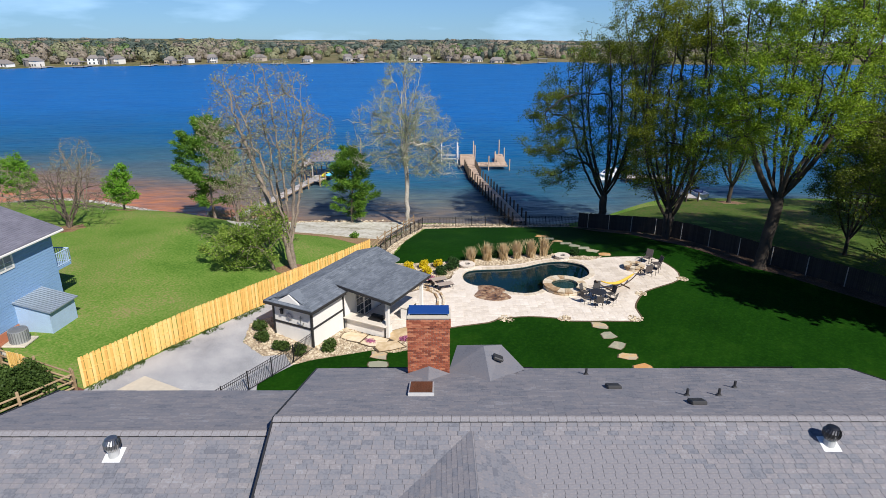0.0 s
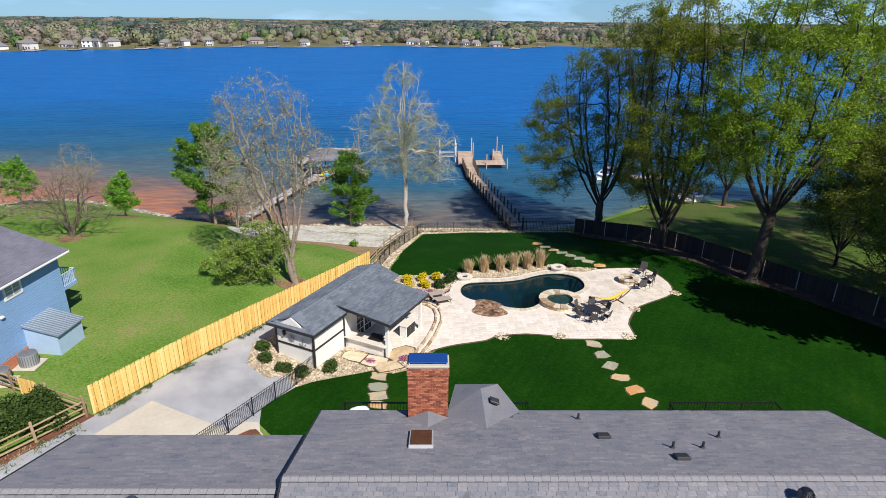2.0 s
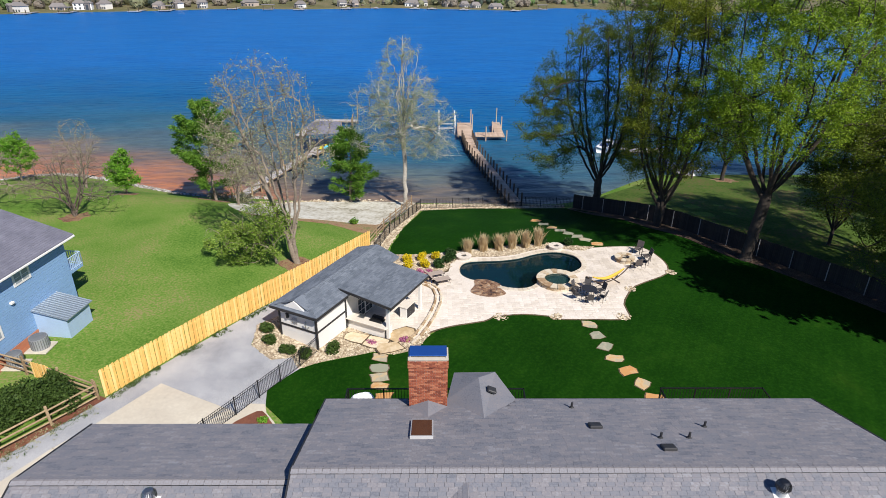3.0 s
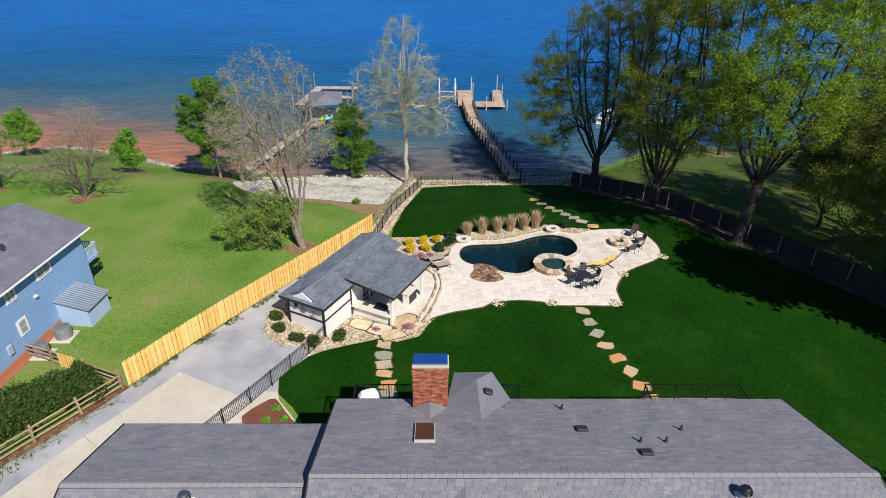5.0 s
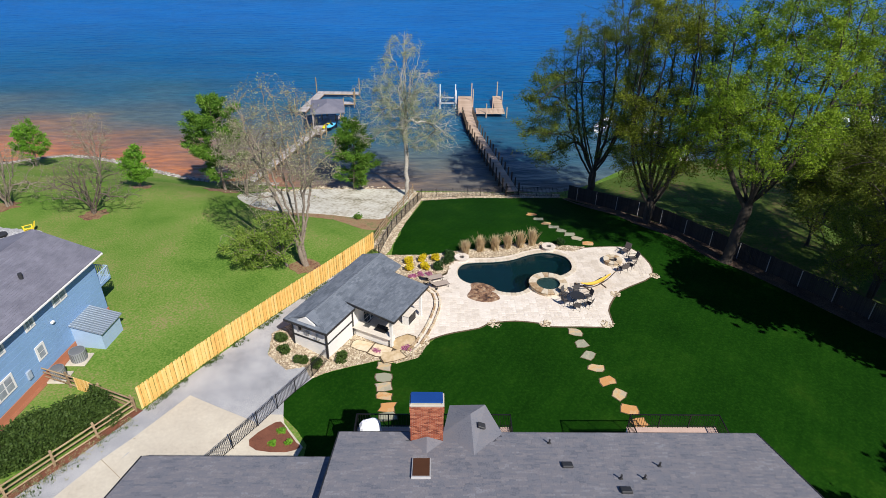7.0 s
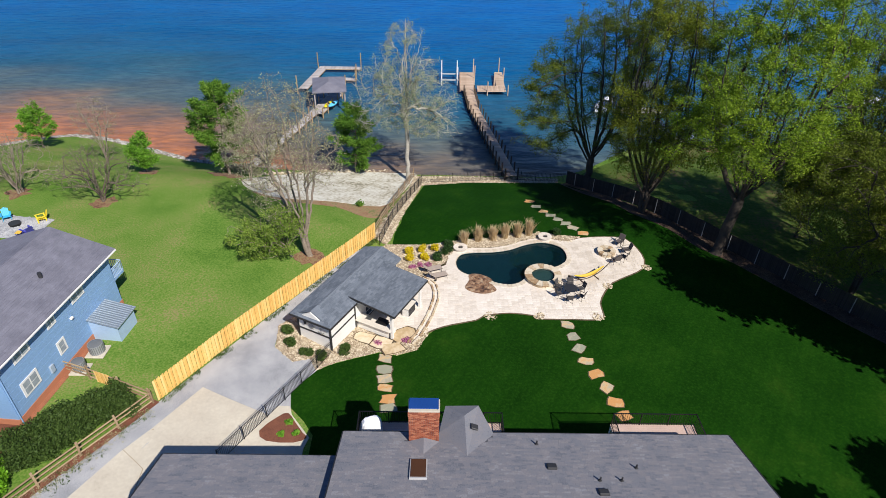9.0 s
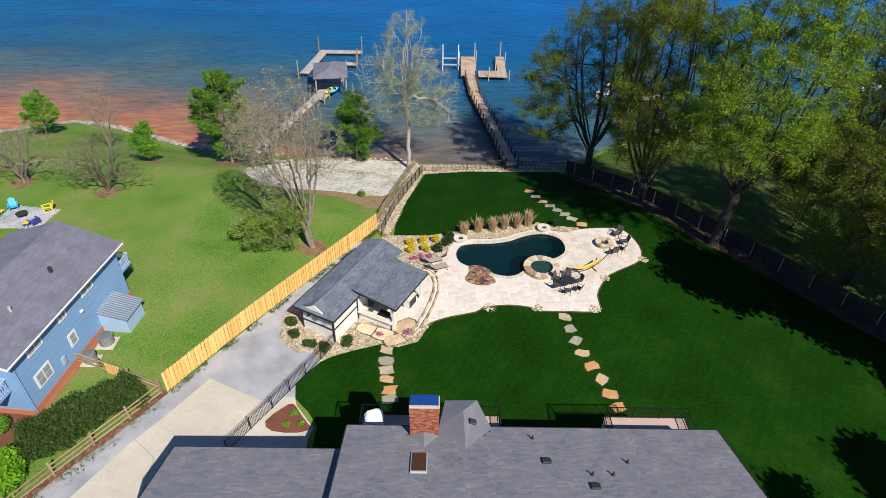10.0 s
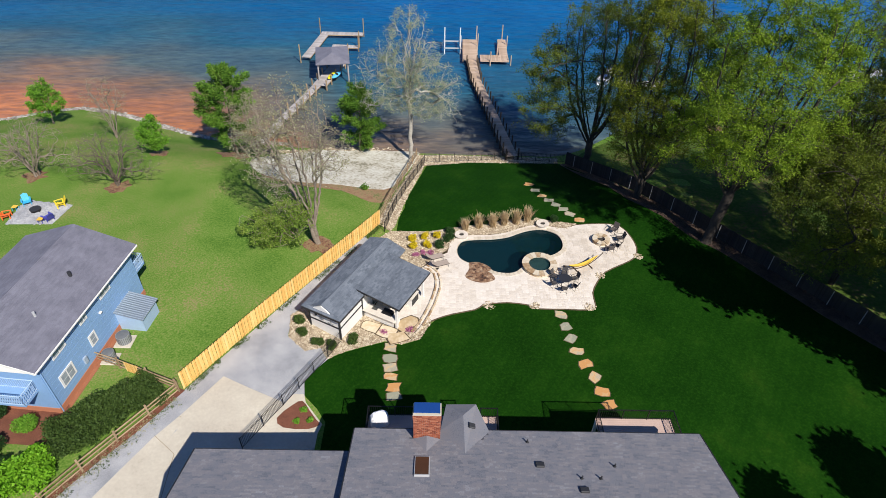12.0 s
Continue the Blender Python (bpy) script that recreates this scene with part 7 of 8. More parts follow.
bush("ball_shrub", (-26.9, 24.1), 1.0, 1.4, 2600, "leaf_bright", "clipped round bright green shrub in mulch", 320, 0.08, lumps=3)
bush("ball_shrub", (-29.6, 25.2), 0.9, 1.3, 2200, "leaf_dark", "clipped round dark green shrub in mulch", 321, 0.08, lumps=3)
tagged(drape("mulch_border", [(-33, 26.6), (-25.4, 26.4), (-24.2, 24.6), (-25.2, 23.0), (-29.0, 23.2), (-33, 23.6)], "mulch", 0.045, 0.05), "red bark mulch border beside the blue house", "planting bed", kind="structure")
tagged(drape("soil_strip", [(-18.0, 28.0), (-18.45, 28.2), (-24.9, 17.2), (-31.2, 5.6), (-30.7, 5.4), (-24.2, 16.6)], "mulch", 0.05, 0.05), "strip of reddish soil under the rail fence", "ground", kind="structure")
tagged(drape("clay_strip", [(-25.7, 25.6), (-25.1, 25.6), (-24.4, 33.0), (-25.0, 33.0)], plain("red_clay", (0.3, 0.12, 0.06), 0.95, spread=0.3), 0.03, 0.05), "bare red clay along the house wall", "ground", kind="structure")

# neighbour's seating by the water
PAD = [(-41.4, 46.6), (-37.0, 46.8), (-36.6, 50.0), (-41.6, 50.6)]
tagged(drape("stone_pad", PAD, "gravel", 0.04, 0.05), "grey gravel pad round a fire bowl", "pad", kind="structure")
rocks("pad_stones", PAD, 900, 0.12, "grey stones spread on the seating pad", 31, 0.05, "gravel")
bm = bmesh.new()
rod(bm, (0, 0, 0), (0, 0, 0.3), 0.45, 0.5, 14)
fp = thing("fire_bowl", "dark round fire bowl on a gravel pad", "fire bowl", pose(-39.6, 48.8, g(-39.6, 48.8) + 0.05))
part("bowl", bm, "grill_black", fp)
bm = bmesh.new()
rod(bm, (0, 0, 0.28), (0, 0, 0.32), 0.52, n=14)
part("rim", bm, "vent_black", fp)


def adirondack(x, y, rot, col, label):
    c = thing("adirondack_chair", label, "chair", pose(x, y, g(x, y) + 0.05, 0, 0, rot), "bright chairs round the fire bowl")
    m_ = plain("paint_" + label.split()[0], col, 0.5)
    for i in range(5):
        part("seat_slat", boxed(-0.3, -0.35 + i * 0.14, 0.36 - i * 0.03, 0.3, -0.23 + i * 0.14, 0.39 - i * 0.03), m_, c)
    for i in range(5):
        part("back_slat", boxed(-0.3 + i * 0.122, 0, 0, -0.19 + i * 0.122, 0.025, 0.85 - 0.06 * abs(i - 2), m=Matrix.Translation((0, 0.32, 0.22)) @ Matrix.Rotation(radians(-24), 4, "X")), m_, c)
    for s in (-1, 1):
        part("armrest", boxed(s * 0.38 - 0.07, -0.42, 0.56, s * 0.38 + 0.07, 0.42, 0.59, bevel=0.01), m_, c)
        part("leg", boxed(s * 0.34 - 0.02, -0.38, 0, s * 0.34 + 0.02, -0.28, 0.56), m_, c)
        part("leg", boxed(s * 0.34 - 0.02, 0.3, 0, s * 0.34 + 0.02, 0.4, 0.56), m_, c)


adirondack(-41.0, 49.9, 35, (0.05, 0.42, 0.68), "turquoise painted wooden garden chair")
adirondack(-41.7, 47.6, 110, (0.75, 0.16, 0.03), "orange painted wooden garden chair")
adirondack(-37.6, 49.7, -50, (0.8, 0.6, 0.03), "yellow painted wooden garden chair")
adirondack(-37.6, 47.4, -120, (0.06, 0.06, 0.35), "indigo painted wooden garden chair")
for x, y, col, nm in ((-41.6, 48.9, (0.05, 0.42, 0.68), "turquoise"), (-38.1, 47.0, (0.6, 0.55, 0.25), "yellow")):
    st = thing("side_table", nm + " small wooden side table on gravel", "table", pose(x, y, g(x, y) + 0.05))
    part("tabletop", boxed(-0.25, -0.25, 0.4, 0.25, 0.25, 0.44, bevel=0.01), "yellow_cloth", st)
    for sx in (-1, 1):
        for sy in (-1, 1):
            part("leg", boxed(sx * 0.2 - 0.02, sy * 0.2 - 0.02, 0, sx * 0.2 + 0.02, sy * 0.2 + 0.02, 0.4), "paint_" + ("turquoise" if nm == "turquoise" else "indigo"), st)


# ---- docks ----
def dock(name, label, wood, runs, posts, post_h, post_mat, top=-1.75, tall=()):
    root = thing(name, label, "dock")
    for a, b, w in runs:
        a, b = Vector(a), Vector(b)
        d_ = (b - a).normalized()
        n_ = Vector((-d_.y, d_.x))
        k_ = max(1, int((b - a).length / 0.3))
        ang = math.degrees(math.atan2(d_.y, d_.x))
        first_ = None
        ln = (b - a).length / k_
        for i in range(k_):
            c_ = a + d_ * (i + 0.5) * ln
            if first_ is None:
                first_ = part("plank", boxed(-ln / 2 + 0.01, -w / 2, -0.05, ln / 2 - 0.01, w / 2, 0), wood, root)
                pl = first_
            else:
                pl = new("plank", first_.data)
                pl.parent = root
            pl.matrix_basis = pose(c_.x, c_.y, top + random.uniform(-0.01, 0.01), 0, 0, ang)
        for s in (-1, 1):
            bm_ = bmesh.new()
            p, q = a + n_ * s * (w / 2 - 0.06), b + n_ * s * (w / 2 - 0.06)
            rod(bm_, (p.x, p.y, top - 0.16), (q.x, q.y, top - 0.16), 0.09, n=4)
            part("beam", bm_, post_mat, root)
        if posts:
            m_ = int((b - a).length / posts)
            for i in range(m_ + 1):
                for s in (-1, 1):
                    p = a + d_ * i * posts + n_ * s * (w / 2 + 0.06)
                    bm_ = bmesh.new()
                    rod(bm_, (p.x, p.y, top - 3.5), (p.x, p.y, top + post_h), 0.1, n=7)
                    part("post", bm_, post_mat, root)
    for x, y, h in tall:
        bm_ = bmesh.new()
        rod(bm_, (x, y, top - 3.5), (x, y, top + h), 0.1, n=7)
        part("mooring_post", bm_, post_mat, root)
    return root


dock("pier", "long timber pier on dark piles with a forked end", "dock_wood", [((9.6, 67.8), (5.8, 92.0), 1.5), ((5.8, 92.0), (5.4, 99.8), 1.6)], 1.7, 1.1, "dark_post", top=-1.7)
dock("boat_dock", "pale plank pier head with two fingers", "dock_wood", [((5.2, 99.2), (5.4, 109.2), 2.6), ((6.9, 100.6), (11.8, 100.6), 2.6), ((11.0, 101.8), (11.2, 109.5), 1.5)], 0, 0, "dock_wood", top=-1.66,
     tall=((4.0, 103.5, 1.0), (6.7, 106.0, 2.2), (9.9, 102.0, 1.9), (12.0, 107, 1.6), (6.6, 109.3, 2.4), (11.3, 109.6, 2.6), (8.6, 99.2, 1.6), (12.1, 99.4, 1.0)))
lift = thing("boat_lift", "white and steel boat lift with upright guide poles", "boat lift", pose(2.2, 106.5, -1.9))
for x in (-1.4, 1.4):
    for y in (-2.5, 1.5):
        part("guide_pole", boxed(x - 0.09, y - 0.09, -1, x + 0.09, y + 0.09, 2.7, bevel=0.03), white, lift)
    part("bunk", boxed(x - 0.12, -3, 0.5, x + 0.12, 2.2, 0.7, bevel=0.03), "pale_metal", lift)
for y in (-2.2, 1.2):
    part("crossbeam", boxed(-1.6, y - 0.1, 0.25, 1.6, y + 0.1, 0.45), "pale_metal", lift)
dock("grey_pier", "weathered grey pier leading to a covered slip", "grey_dock", [((-23.6, 69.0), (-18.9, 88.0), 1.3), ((-18.5, 88.0), (-16.6, 97.5), 2.2)], 2.2, 0.95, "rail_wood", top=-1.75)
dock("grey_slip", "grey U-shaped boat slip of weathered planks", "grey_dock", [((-22.6, 99.0), (-21.2, 110.5), 1.5), ((-21.9, 110.8), (-14.2, 110.8), 1.5), ((-19.0, 104.6), (-14.3, 104.4), 1.3)], 0, 0, "rail_wood", top=-1.75,
     tall=((-23.4, 98.4, 2.4), (-22.0, 110.6, 2.8), (-14.2, 111.4, 2.6), (-14.4, 106.0, 2.2), (-15.6, 100.4, 2.0), (-14.3, 104, 2.0)))
bt = thing("boathouse", "open boathouse roof on posts over the grey pier", "boathouse", pose(-17.1, 93.4, -1.8, 0, 0, 10))
bm = bmesh.new()
apex = [bm.verts.new((0, -1.2, 3.6)), bm.verts.new((0, 1.2, 3.6))]
cs = [bm.verts.new(p) for p in ((-2.6, -3.6, 2.75), (2.6, -3.6, 2.75), (2.6, 3.6, 2.75), (-2.6, 3.6, 2.75))]
low = [bm.verts.new((v.co.x, v.co.y, 2.6)) for v in cs]
for f in ((cs[0], cs[1], apex[0]), (cs[2], cs[3], apex[1]), (cs[1], cs[2], apex[1], apex[0]), (cs[3], cs[0], apex[0], apex[1])):
    bm.faces.new(f)
for i in range(4):
    bm.faces.new((cs[i], low[i], low[(i + 1) % 4], cs[(i + 1) % 4]))
bm.faces.new(low[::-1])
bmesh.ops.recalc_face_normals(bm, faces=bm.faces[:])
part("roof", bm, "shingle_dark", bt)
for x in (-2.3, 2.3):
    for y in (-3.2, 0, 3.2):
        bm = bmesh.new()
        rod(bm, (x, y, -3), (x, y, 2.65), 0.11, n=7)
        part("post", bm, "grey_dock", bt)
for i, (x, y, col, nm) in enumerate(((-17.1, 91.0, (0.8, 0.65, 0.02), "yellow"), (-16.4, 91.3, (0.12, 0.5, 0.75), "light blue"))):
    kay = thing("kayak", nm + " plastic kayak resting on the grey pier", "kayak", pose(x, y, -1.6, 25, 0, 70 if i else 74))
    vs, fs = [], []
    for s in range(11):
        t = s / 10
        w_ = 0.36 * math.sin(math.pi * t) ** 0.6 + 0.01
        for a in np.linspace(0, 2 * math.pi, 10, endpoint=False):
            vs.append((-1.5 + 3 * t, w_ * math.cos(a), 0.16 + 0.16 * math.sin(a) * (0.4 + math.sin(math.pi * t)) + 0.12 * (2 * t - 1) ** 2))
    for s in range(10):
        for j in range(10):
            fs.append((s * 10 + j, s * 10 + (j + 1) % 10, s * 10 + 10 + (j + 1) % 10, s * 10 + 10 + j))
    obj("hull", vs, fs, plain("kayak_" + nm.replace(" ", "_"), col, 0.4), kay, flat=False)
    bm = bmesh.new()
    bmesh.ops.create_cone(bm, cap_ends=True, segments=12, radius1=0.26, radius2=0.24, depth=0.05, matrix=Matrix.Translation((0, 0, 0.4)))
    part("seat", bm, "grill_black", kay)
# neighbour's dock among the trees
dock("shaded_pier", "pale pier half hidden by trees", "grey_dock", [((34.3, 78.5), (33.8, 88.0), 1.5), ((29.0, 91.5), (36.0, 91.5), 2.2)], 2.4, 0.8, "dark_post", top=-1.7, tall=((28.6, 93, 2.5), (36, 93, 2.5)))


def boat(x, y, rot, ln, label):
    root = thing("boat", label, "boat", pose(x, y, LAKE, 0, 0, rot))
    vs, fs = [], []
    for s in range(11):
        t = s / 10
        w_ = ln * 0.18 * (1 - max(0, (t - 0.45) / 0.55) ** 2.2) + 0.02
        for xx, zz in ((-1, 0.95), (-0.75, 0.05), (0, -0.15), (0.75, 0.05), (1, 0.95), (0.8, 0.9), (0, 0.75), (-0.8, 0.9)):
            vs.append(((t - 0.5) * ln, xx * w_, zz + 0.25 * t * t))
    for s in range(10):
        for j in range(8):
            fs.append((s * 8 + j, s * 8 + (j + 1) % 8, s * 8 + 8 + (j + 1) % 8, s * 8 + 8 + j))
    fs.append(tuple(range(8)))
    obj("hull", vs, fs, "white_cover", root, flat=False)
    part("windscreen", boxed(0.1, -ln * 0.13, 0.95, 0.2, ln * 0.13, 1.4, m=Matrix.Rotation(radians(-15), 4, "Y")), "door_glass", root)
    part("seat", boxed(-ln * 0.3, -ln * 0.12, 0.8, -ln * 0.05, ln * 0.12, 1.15, bevel=0.06), plain("navy_vinyl", (0.04, 0.07, 0.2), 0.5), root)
    return root


boat(27.6, 94.5, 60, 5.5, "white motorboat moored at a shaded pier")
boat(36.2, 82.5, 100, 4.5, "small white runabout beside the shaded pier")
boat(72.5, 98.5, 5, 6.5, "white pontoon boat moored beyond the trees")
lift2 = thing("boat_lift", "dark covered boat lift beside the shaded pier", "boat lift", pose(33.0, 95.0, -1.8))
for x in (-2, 2):
    for y in (-2.5, 2.5):
        bm = bmesh.new()
        rod(bm, (x, y, -2), (x, y, 3.0), 0.1, n=6)
        part("post", bm, "dark_post", lift2)
part("canopy", boxed(-2.3, -3, 2.9, 2.3, 3, 3.2, bevel=0.12), plain("dark_canvas", (0.04, 0.045, 0.06), 0.9), lift2)

# stones along the neighbour's shore
M["pale_riprap"] = surf("pale_riprap", [(0.25, (0.13, 0.11, 0.09)), (0.5, (0.27, 0.245, 0.215)), (0.75, (0.42, 0.4, 0.37))], 9, 2, 0.85, islands=0.6, relief=0.2)
def shore_y(x):
    return 71.2 + 8.5 * smooth(-26, -52, x) - 4.2 * smooth(-52, -61, x)


rip = [(x, shore_y(x) + dy) for x, dy in ((-70, -0.5), (-61, -0.5), (-56, -0.5), (-51, -0.5), (-45, -0.5), (-38, -0.5), (-32, -0.5), (-26, -0.5), (-20, -0.5))] + [(x, shore_y(x) + 0.5) for x in (-20, -26, -32, -38, -45, -51, -56, -61, -70)]
rocks("shore_stones", rip, 3200, 0.16, "line of pale stones along the lake edge", 41, 0.05, "pale_riprap")
rocks("shore_stones", [(-22, 68.2), (-15, 70.2), (-3, 71.0), (-3, 70.2), (-15, 69.2), (-22, 67.0)], 350, 0.2, "pale stones where the sand meets the water", 42, 0.0)
bush("dune_plant", (-8.2, 57.4), 0.6, 0.6, 500, "leaf_pine", "small grey-green plant at the sand's edge", 401, 0.1)
for i, (x, y) in enumerate(((-24.2, 66.8), (-22.8, 67.4), (-25.5, 66.6), (-21.8, 66.4))):
    bush("brown_brush", (x, y), 0.9, 1.3, 500, "leaf_bud", "brown leafless brush at the water's edge", 410 + i, 0.1)

# ---- far shore ----
rnd = random.Random(9)
V_, F_ = [], []


def clump(V, F, c, r, h, n, rnd, size=0.6):
    for _ in range(n):
        d_ = Vector((rnd.gauss(0, 1), rnd.gauss(0, 1), rnd.gauss(0, 1))).normalized()
        p = Vector(c) + Vector((d_.x * r, d_.y * r, h * 0.55 + d_.z * h * 0.45)) * 1.0
        out_ = (d_ + Vector((rnd.gauss(0, 0.16), rnd.gauss(0, 0.16), rnd.gauss(0.1, 0.16)))).normalized()
        a_ = out_.cross(Vector((rnd.uniform(-1, 1), rnd.uniform(-1, 1), rnd.uniform(-1, 1)))).normalized()
        b_ = out_.cross(a_)
        s = size * rnd.uniform(0.7, 1.3)
        j = len(V)
        V += [p - a_ * s, p + b_ * s * 0.8, p + a_ * s, p - b_ * s * 0.8]
        F.append((j, j + 1, j + 2, j + 3))


def skyline(x):
    """Uneven height of the woods along the shore."""
    return 0.84 + 0.2 * math.sin(x * 0.027 + 0.6) + 0.2 * math.sin(x * 0.061 + 2) + 0.13 * math.sin(x * 0.143) + 0.3 * smooth(-150, -300, x)


WOODS = {"leaf_far": ([], []), "leaf_far_green": ([], []), "leaf_far_brown": ([], []), "leaf_far_dark": ([], [])}
for band, (d0, d1, n, h0, h1) in enumerate(((14, 80, 430, 5, 11.5), (70, 220, 330, 8, 12.5), (200, 600, 240, 5, 8.5), (500, 1900, 420, 4, 9))):
    for i in range(n):
        x = rnd.uniform(-430, 330) if band < 2 else rnd.uniform(-700, 620) * (1 if band < 3 else 2.4)
        if band == 0 and -165 < x < -85 and rnd.random() < 0.75:
            continue
        d_ = rnd.uniform(d0, d1)
        h = rnd.uniform(h0, h1) * (skyline(x) if band < 2 else 0.8 + 0.25 * math.sin(x * 0.006 + 1) + 0.2 * math.sin(x * 0.021))
        mat_ = rnd.choice(("leaf_far", "leaf_far", "leaf_far_green", "leaf_far_brown", "leaf_far_brown", "leaf_far_dark") if band < 2 else ("leaf_far_brown", "leaf_far_dark", "leaf_far_dark"))
        dark = mat_ == "leaf_far_dark" and band < 2
        wide = (rnd.uniform(0.2, 0.28) if dark else rnd.uniform(0.38, 0.55)) * h if band < 2 else rnd.uniform(12, 28)
        clump(*WOODS[mat_], (x, far_edge(x) + d_, far_height(x, FAR + d_) - 1), wide, h * (1.15 if dark else 1), 190 if band < 2 else 110, rnd, 0.95 if band < 2 else 2.6)
for mat_, (V_, F_) in WOODS.items():
    tagged(obj("far_woods", V_, F_, mat_), "distant belt of spring woodland, haze put into its leaf colours", "woods", kind="stuff")
for i, x in enumerate((-313, -305, -297, -288, -273, -260, -247, -236, -203, -194, -178, -150, -107, -77, -66, -19, -10, 10, 25, 34, 50)):
    d_ = rnd.uniform(6, 20)
    y, z = far_edge(x) + d_, far_height(x, FAR + d_) - 0.5
    w_, dp, h = rnd.choice((6, 8, 9, 11, 14)), rnd.uniform(6, 9), rnd.uniform(2.6, 5.8)
    hs = thing("far_house", "distant lakeside house with a pale front and dark roof", "house", pose(x, y, z, 0, 0, rnd.uniform(-20, 20)), "houses on the far shore")
    hs.scale = (0.84, 0.84, 0.84)
    part("wall", boxed(-w_ / 2, -dp / 2, -1, w_ / 2, dp / 2, h), plain(("far_white", "far_cream", "far_tan")[i % 3], ((0.8, 0.79, 0.77), (0.72, 0.68, 0.62), (0.5, 0.41, 0.34))[i % 3], 0.8), hs)
    bm = bmesh.new()
    r0 = [(-w_ / 2 - 0.5, -dp / 2 - 0.5, h), (w_ / 2 + 0.5, -dp / 2 - 0.5, h), (w_ / 2 + 0.5, dp / 2 + 0.5, h), (-w_ / 2 - 0.5, dp / 2 + 0.5, h)]
    vv = [bm.verts.new(p) for p in r0] + [bm.verts.new((-w_ / 3, 0, h + 3)), bm.verts.new((w_ / 3, 0, h + 3))]
    for f in ((0, 1, 5, 4), (2, 3, 4, 5), (1, 2, 5), (3, 0, 4), (3, 2, 1, 0)):
        bm.faces.new([vv[q] for q in f])
    part("roof", bm, plain("far_roof", (0.2, 0.18, 0.17), 0.9), hs)
    wx, ww, wh = rnd.choice((-1, 1)) * w_ * 0.3, w_ * rnd.uniform(0.22, 0.32), h * rnd.uniform(0.75, 1.1)
    part("wing", boxed(wx - ww / 2, -dp / 2 - 2.5, -1, wx + ww / 2, -dp / 2 + 0.2, wh), hs.children[0].data.materials[0], hs)
    bm = bmesh.new()
    prism(bm, None, [(wx - ww / 2 - 0.4, -dp / 2 - 3, wh), (wx + ww / 2 + 0.4, -dp / 2 - 3, wh), (wx, -dp / 2 - 3, wh + ww * 0.55)], [(wx - ww / 2 - 0.4, 0, wh), (wx + ww / 2 + 0.4, 0, wh), (wx, 0, wh + ww * 0.55)])
    part("wing_roof", bm, "far_roof", hs)
    part("window", boxed(wx - ww * 0.25, -dp / 2 - 2.56, 0.5, wx + ww * 0.25, -dp / 2 - 2.51, wh * 0.8), "door_glass", hs)
    for j in range(4):
        if abs(-w_ / 2 + w_ * (j + 0.5) / 4 - wx) < ww * 0.6:
            continue
        for st_ in range(2 if h > 5 else 1):
            xx = -w_ / 2 + w_ * (j + 0.5) / 4
            part("window", boxed(xx - 0.7, -dp / 2 - 0.05, 0.8 + st_ * 2.8, xx + 0.7, -dp / 2 - 0.01, 2.4 + st_ * 2.8), "door_glass", hs)
for i in range(16):
    x = -320 + i * 27 + rnd.uniform(-8, 8)
    y = far_edge(x)
    dk = thing("far_dock", "distant wooden dock on the far shore", "dock", pose(x, y, LAKE + 0.6), "docks on the far shore")
    part("deck", boxed(-1.2, -14, 0, 1.2, 1, 0.25), "grey_dock", dk)
    part("platform", boxed(-4, -18, 0, 4, -13, 0.25), "grey_dock", dk)
    for s in (-3.5, 3.5):
        part("post", boxed(s - 0.2, -17, -3, s + 0.2, -16.6, 2.5), "dark_post", dk)
    if i % 2:
        part("canopy", boxed(-4.5, -18, 3.0, 4.5, -12, 3.5, bevel=0.2), "far_roof", dk)

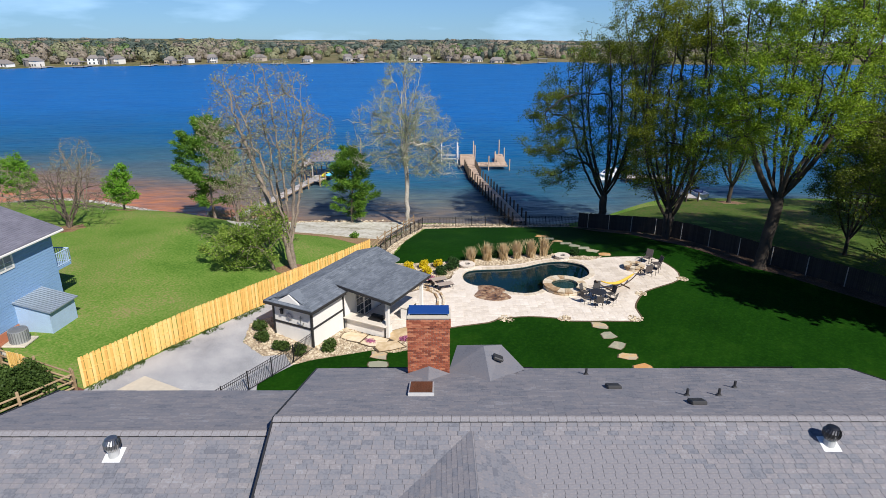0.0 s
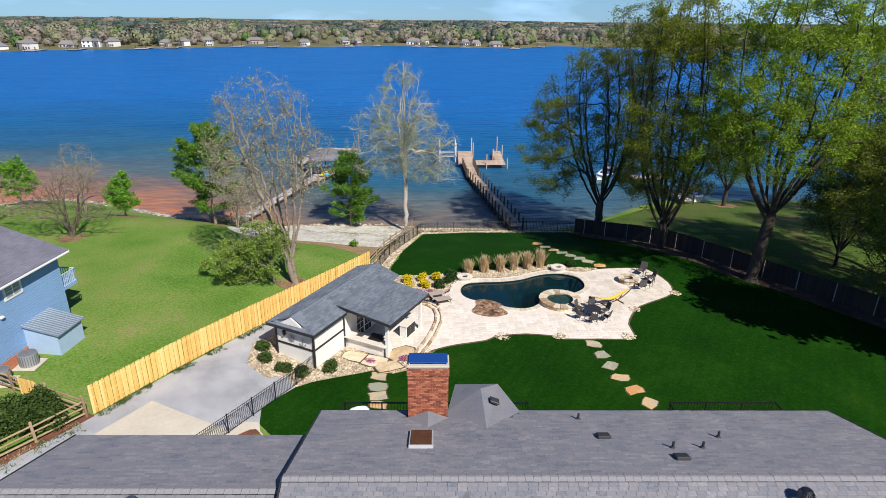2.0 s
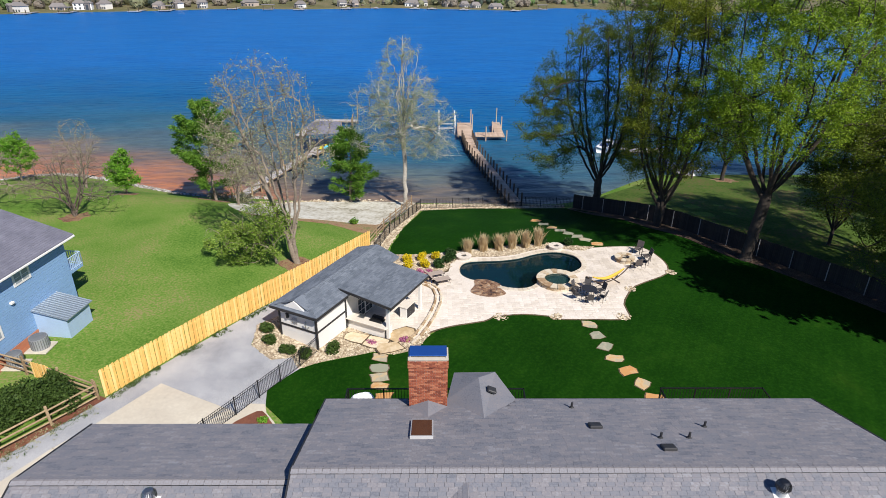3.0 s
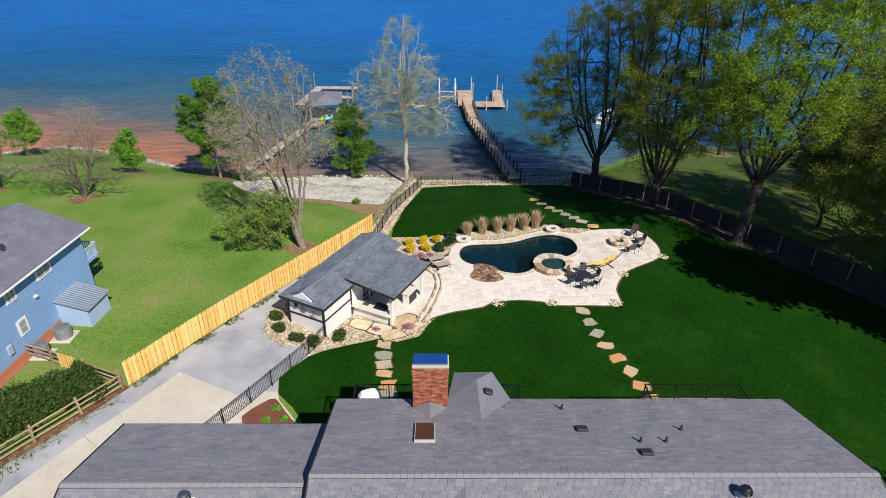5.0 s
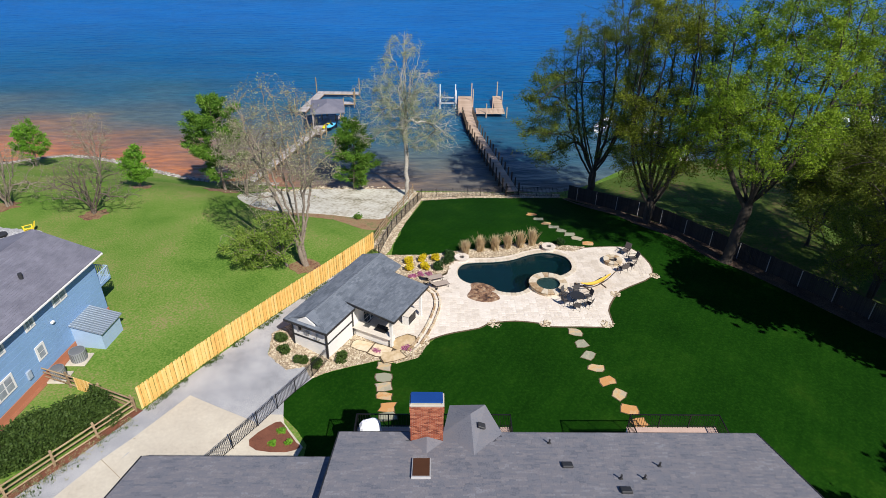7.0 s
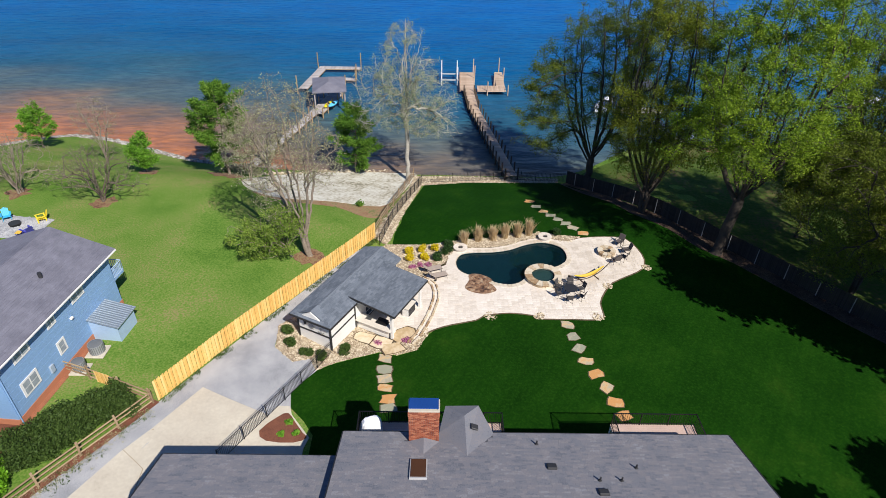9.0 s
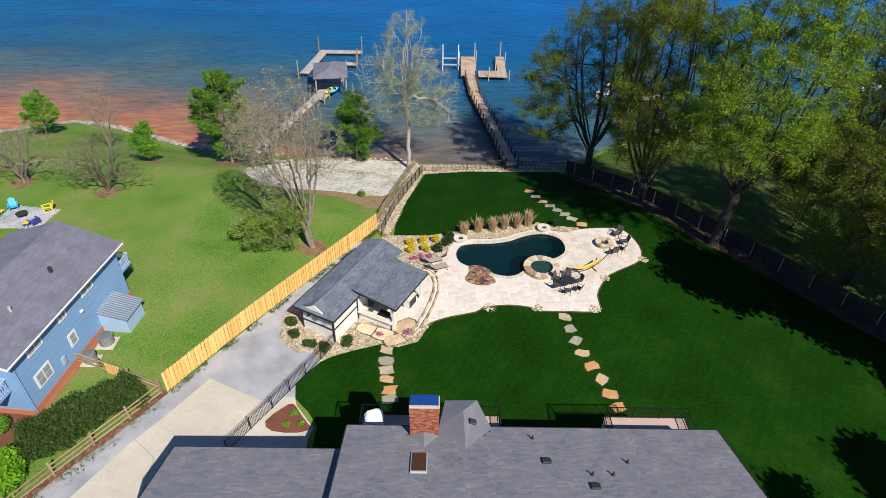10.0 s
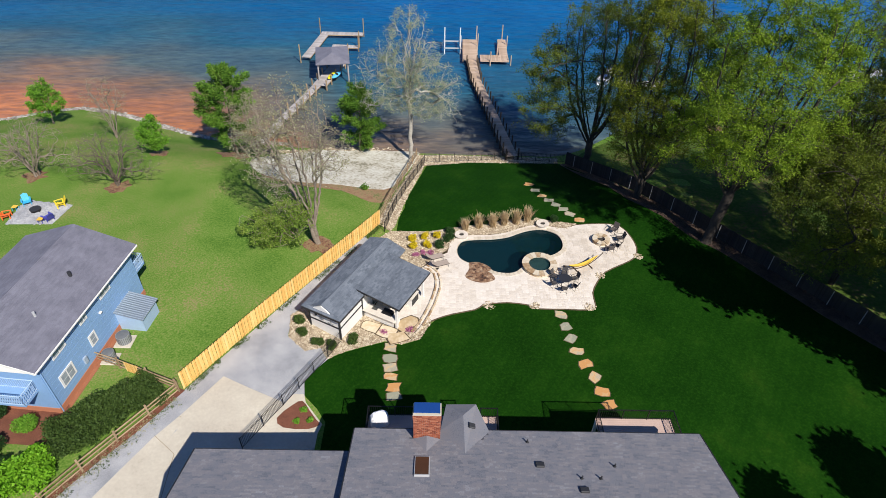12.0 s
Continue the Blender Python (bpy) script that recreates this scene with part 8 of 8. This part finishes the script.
# ---- terrace pavers ----
rnd = random.Random(12)
outline = rounded(PATIO, 2)
pool_keep = offset(POOL, 0.36)
keep_out = [pool_keep, ring_pts(10.0, 44.15, 1.66), ring_pts(16.7, 48.2, 1.05), offset(entry, 0.2)]
cell = 0.305
taken = set()
tiles = []
for j in range(62):
    for i in range(96):
        if (i, j) in taken:
            continue
        w_, h_ = rnd.choice(((2, 1), (2, 2), (1, 1), (3, 2), (2, 3), (1, 2)))
        cells_ = [(i + a, j + b) for a in range(w_) for b in range(h_)]
        if any(c in taken for c in cells_):
            w_, h_, cells_ = 1, 1, [(i, j)]
        taken.update(cells_)
        x0, y0 = -6.0 + i * cell, 34.6 + j * cell
        x1, y1 = x0 + w_ * cell - 0.012, y0 + h_ * cell - 0.012
        cor = [(x0, y0), (x1, y0), (x1, y1), (x0, y1)]
        if all(inside(p, outline) for p in cor) and not any(inside(p, k_) for p in cor for k_ in keep_out):
            tiles.append((x0, y0, x1, y1))
tiles.sort(key=lambda t: t[1] + abs(t[0] - 6) * 0.3)
shapes = {}
for t in tiles[:290]:
    key = (round(t[2] - t[0], 2), round(t[3] - t[1], 2))
    hx, hy = key[0] / 2, key[1] / 2
    if key not in shapes:
        b_ = 0.008
        vs = [(-hx, -hy, 0), (hx, -hy, 0), (hx, hy, 0), (-hx, hy, 0), (-hx, -hy, 0.022), (hx, -hy, 0.022), (hx, hy, 0.022), (-hx, hy, 0.022), (-hx + b_, -hy + b_, 0.028), (hx - b_, -hy + b_, 0.028), (hx - b_, hy - b_, 0.028), (-hx + b_, hy - b_, 0.028)]
        fs = [(0, 1, 5, 4), (1, 2, 6, 5), (2, 3, 7, 6), (3, 0, 4, 7), (4, 5, 9, 8), (5, 6, 10, 9), (6, 7, 11, 10), (7, 4, 8, 11), (8, 9, 10, 11)]
        ob = obj("paver", vs, fs, "travertine", patio)
        shapes[key] = ob.data
    else:
        ob = new("paver", shapes[key])
        ob.parent = patio
    cx, cy = (t[0] + t[2]) / 2, (t[1] + t[3]) / 2
    ob.matrix_basis = pose(cx, cy, g(cx, cy) + 0.06 + rnd.uniform(0, 0.004), rnd.uniform(-0.15, 0.15), rnd.uniform(-0.15, 0.15), 0)
vs, fs = [], []
for t in tiles[290:]:
    cx, cy = (t[0] + t[2]) / 2, (t[1] + t[3]) / 2
    z = g(cx, cy) + 0.088 + rnd.uniform(0, 0.004)
    j = len(vs)
    vs += [(t[0], t[1], z), (t[2], t[1], z), (t[2], t[3], z), (t[0], t[3], z)] + [(t[0], t[1], z - 0.03), (t[2], t[1], z - 0.03), (t[2], t[3], z - 0.03), (t[0], t[3], z - 0.03)]
    fs += [tuple(q + j for q in f) for f in ((0, 1, 2, 3), (0, 4, 5, 1), (1, 5, 6, 2), (2, 6, 7, 3), (3, 7, 4, 0))]
obj("pavers_rest", vs, fs, "travertine", patio)["kind"] = "stuff"
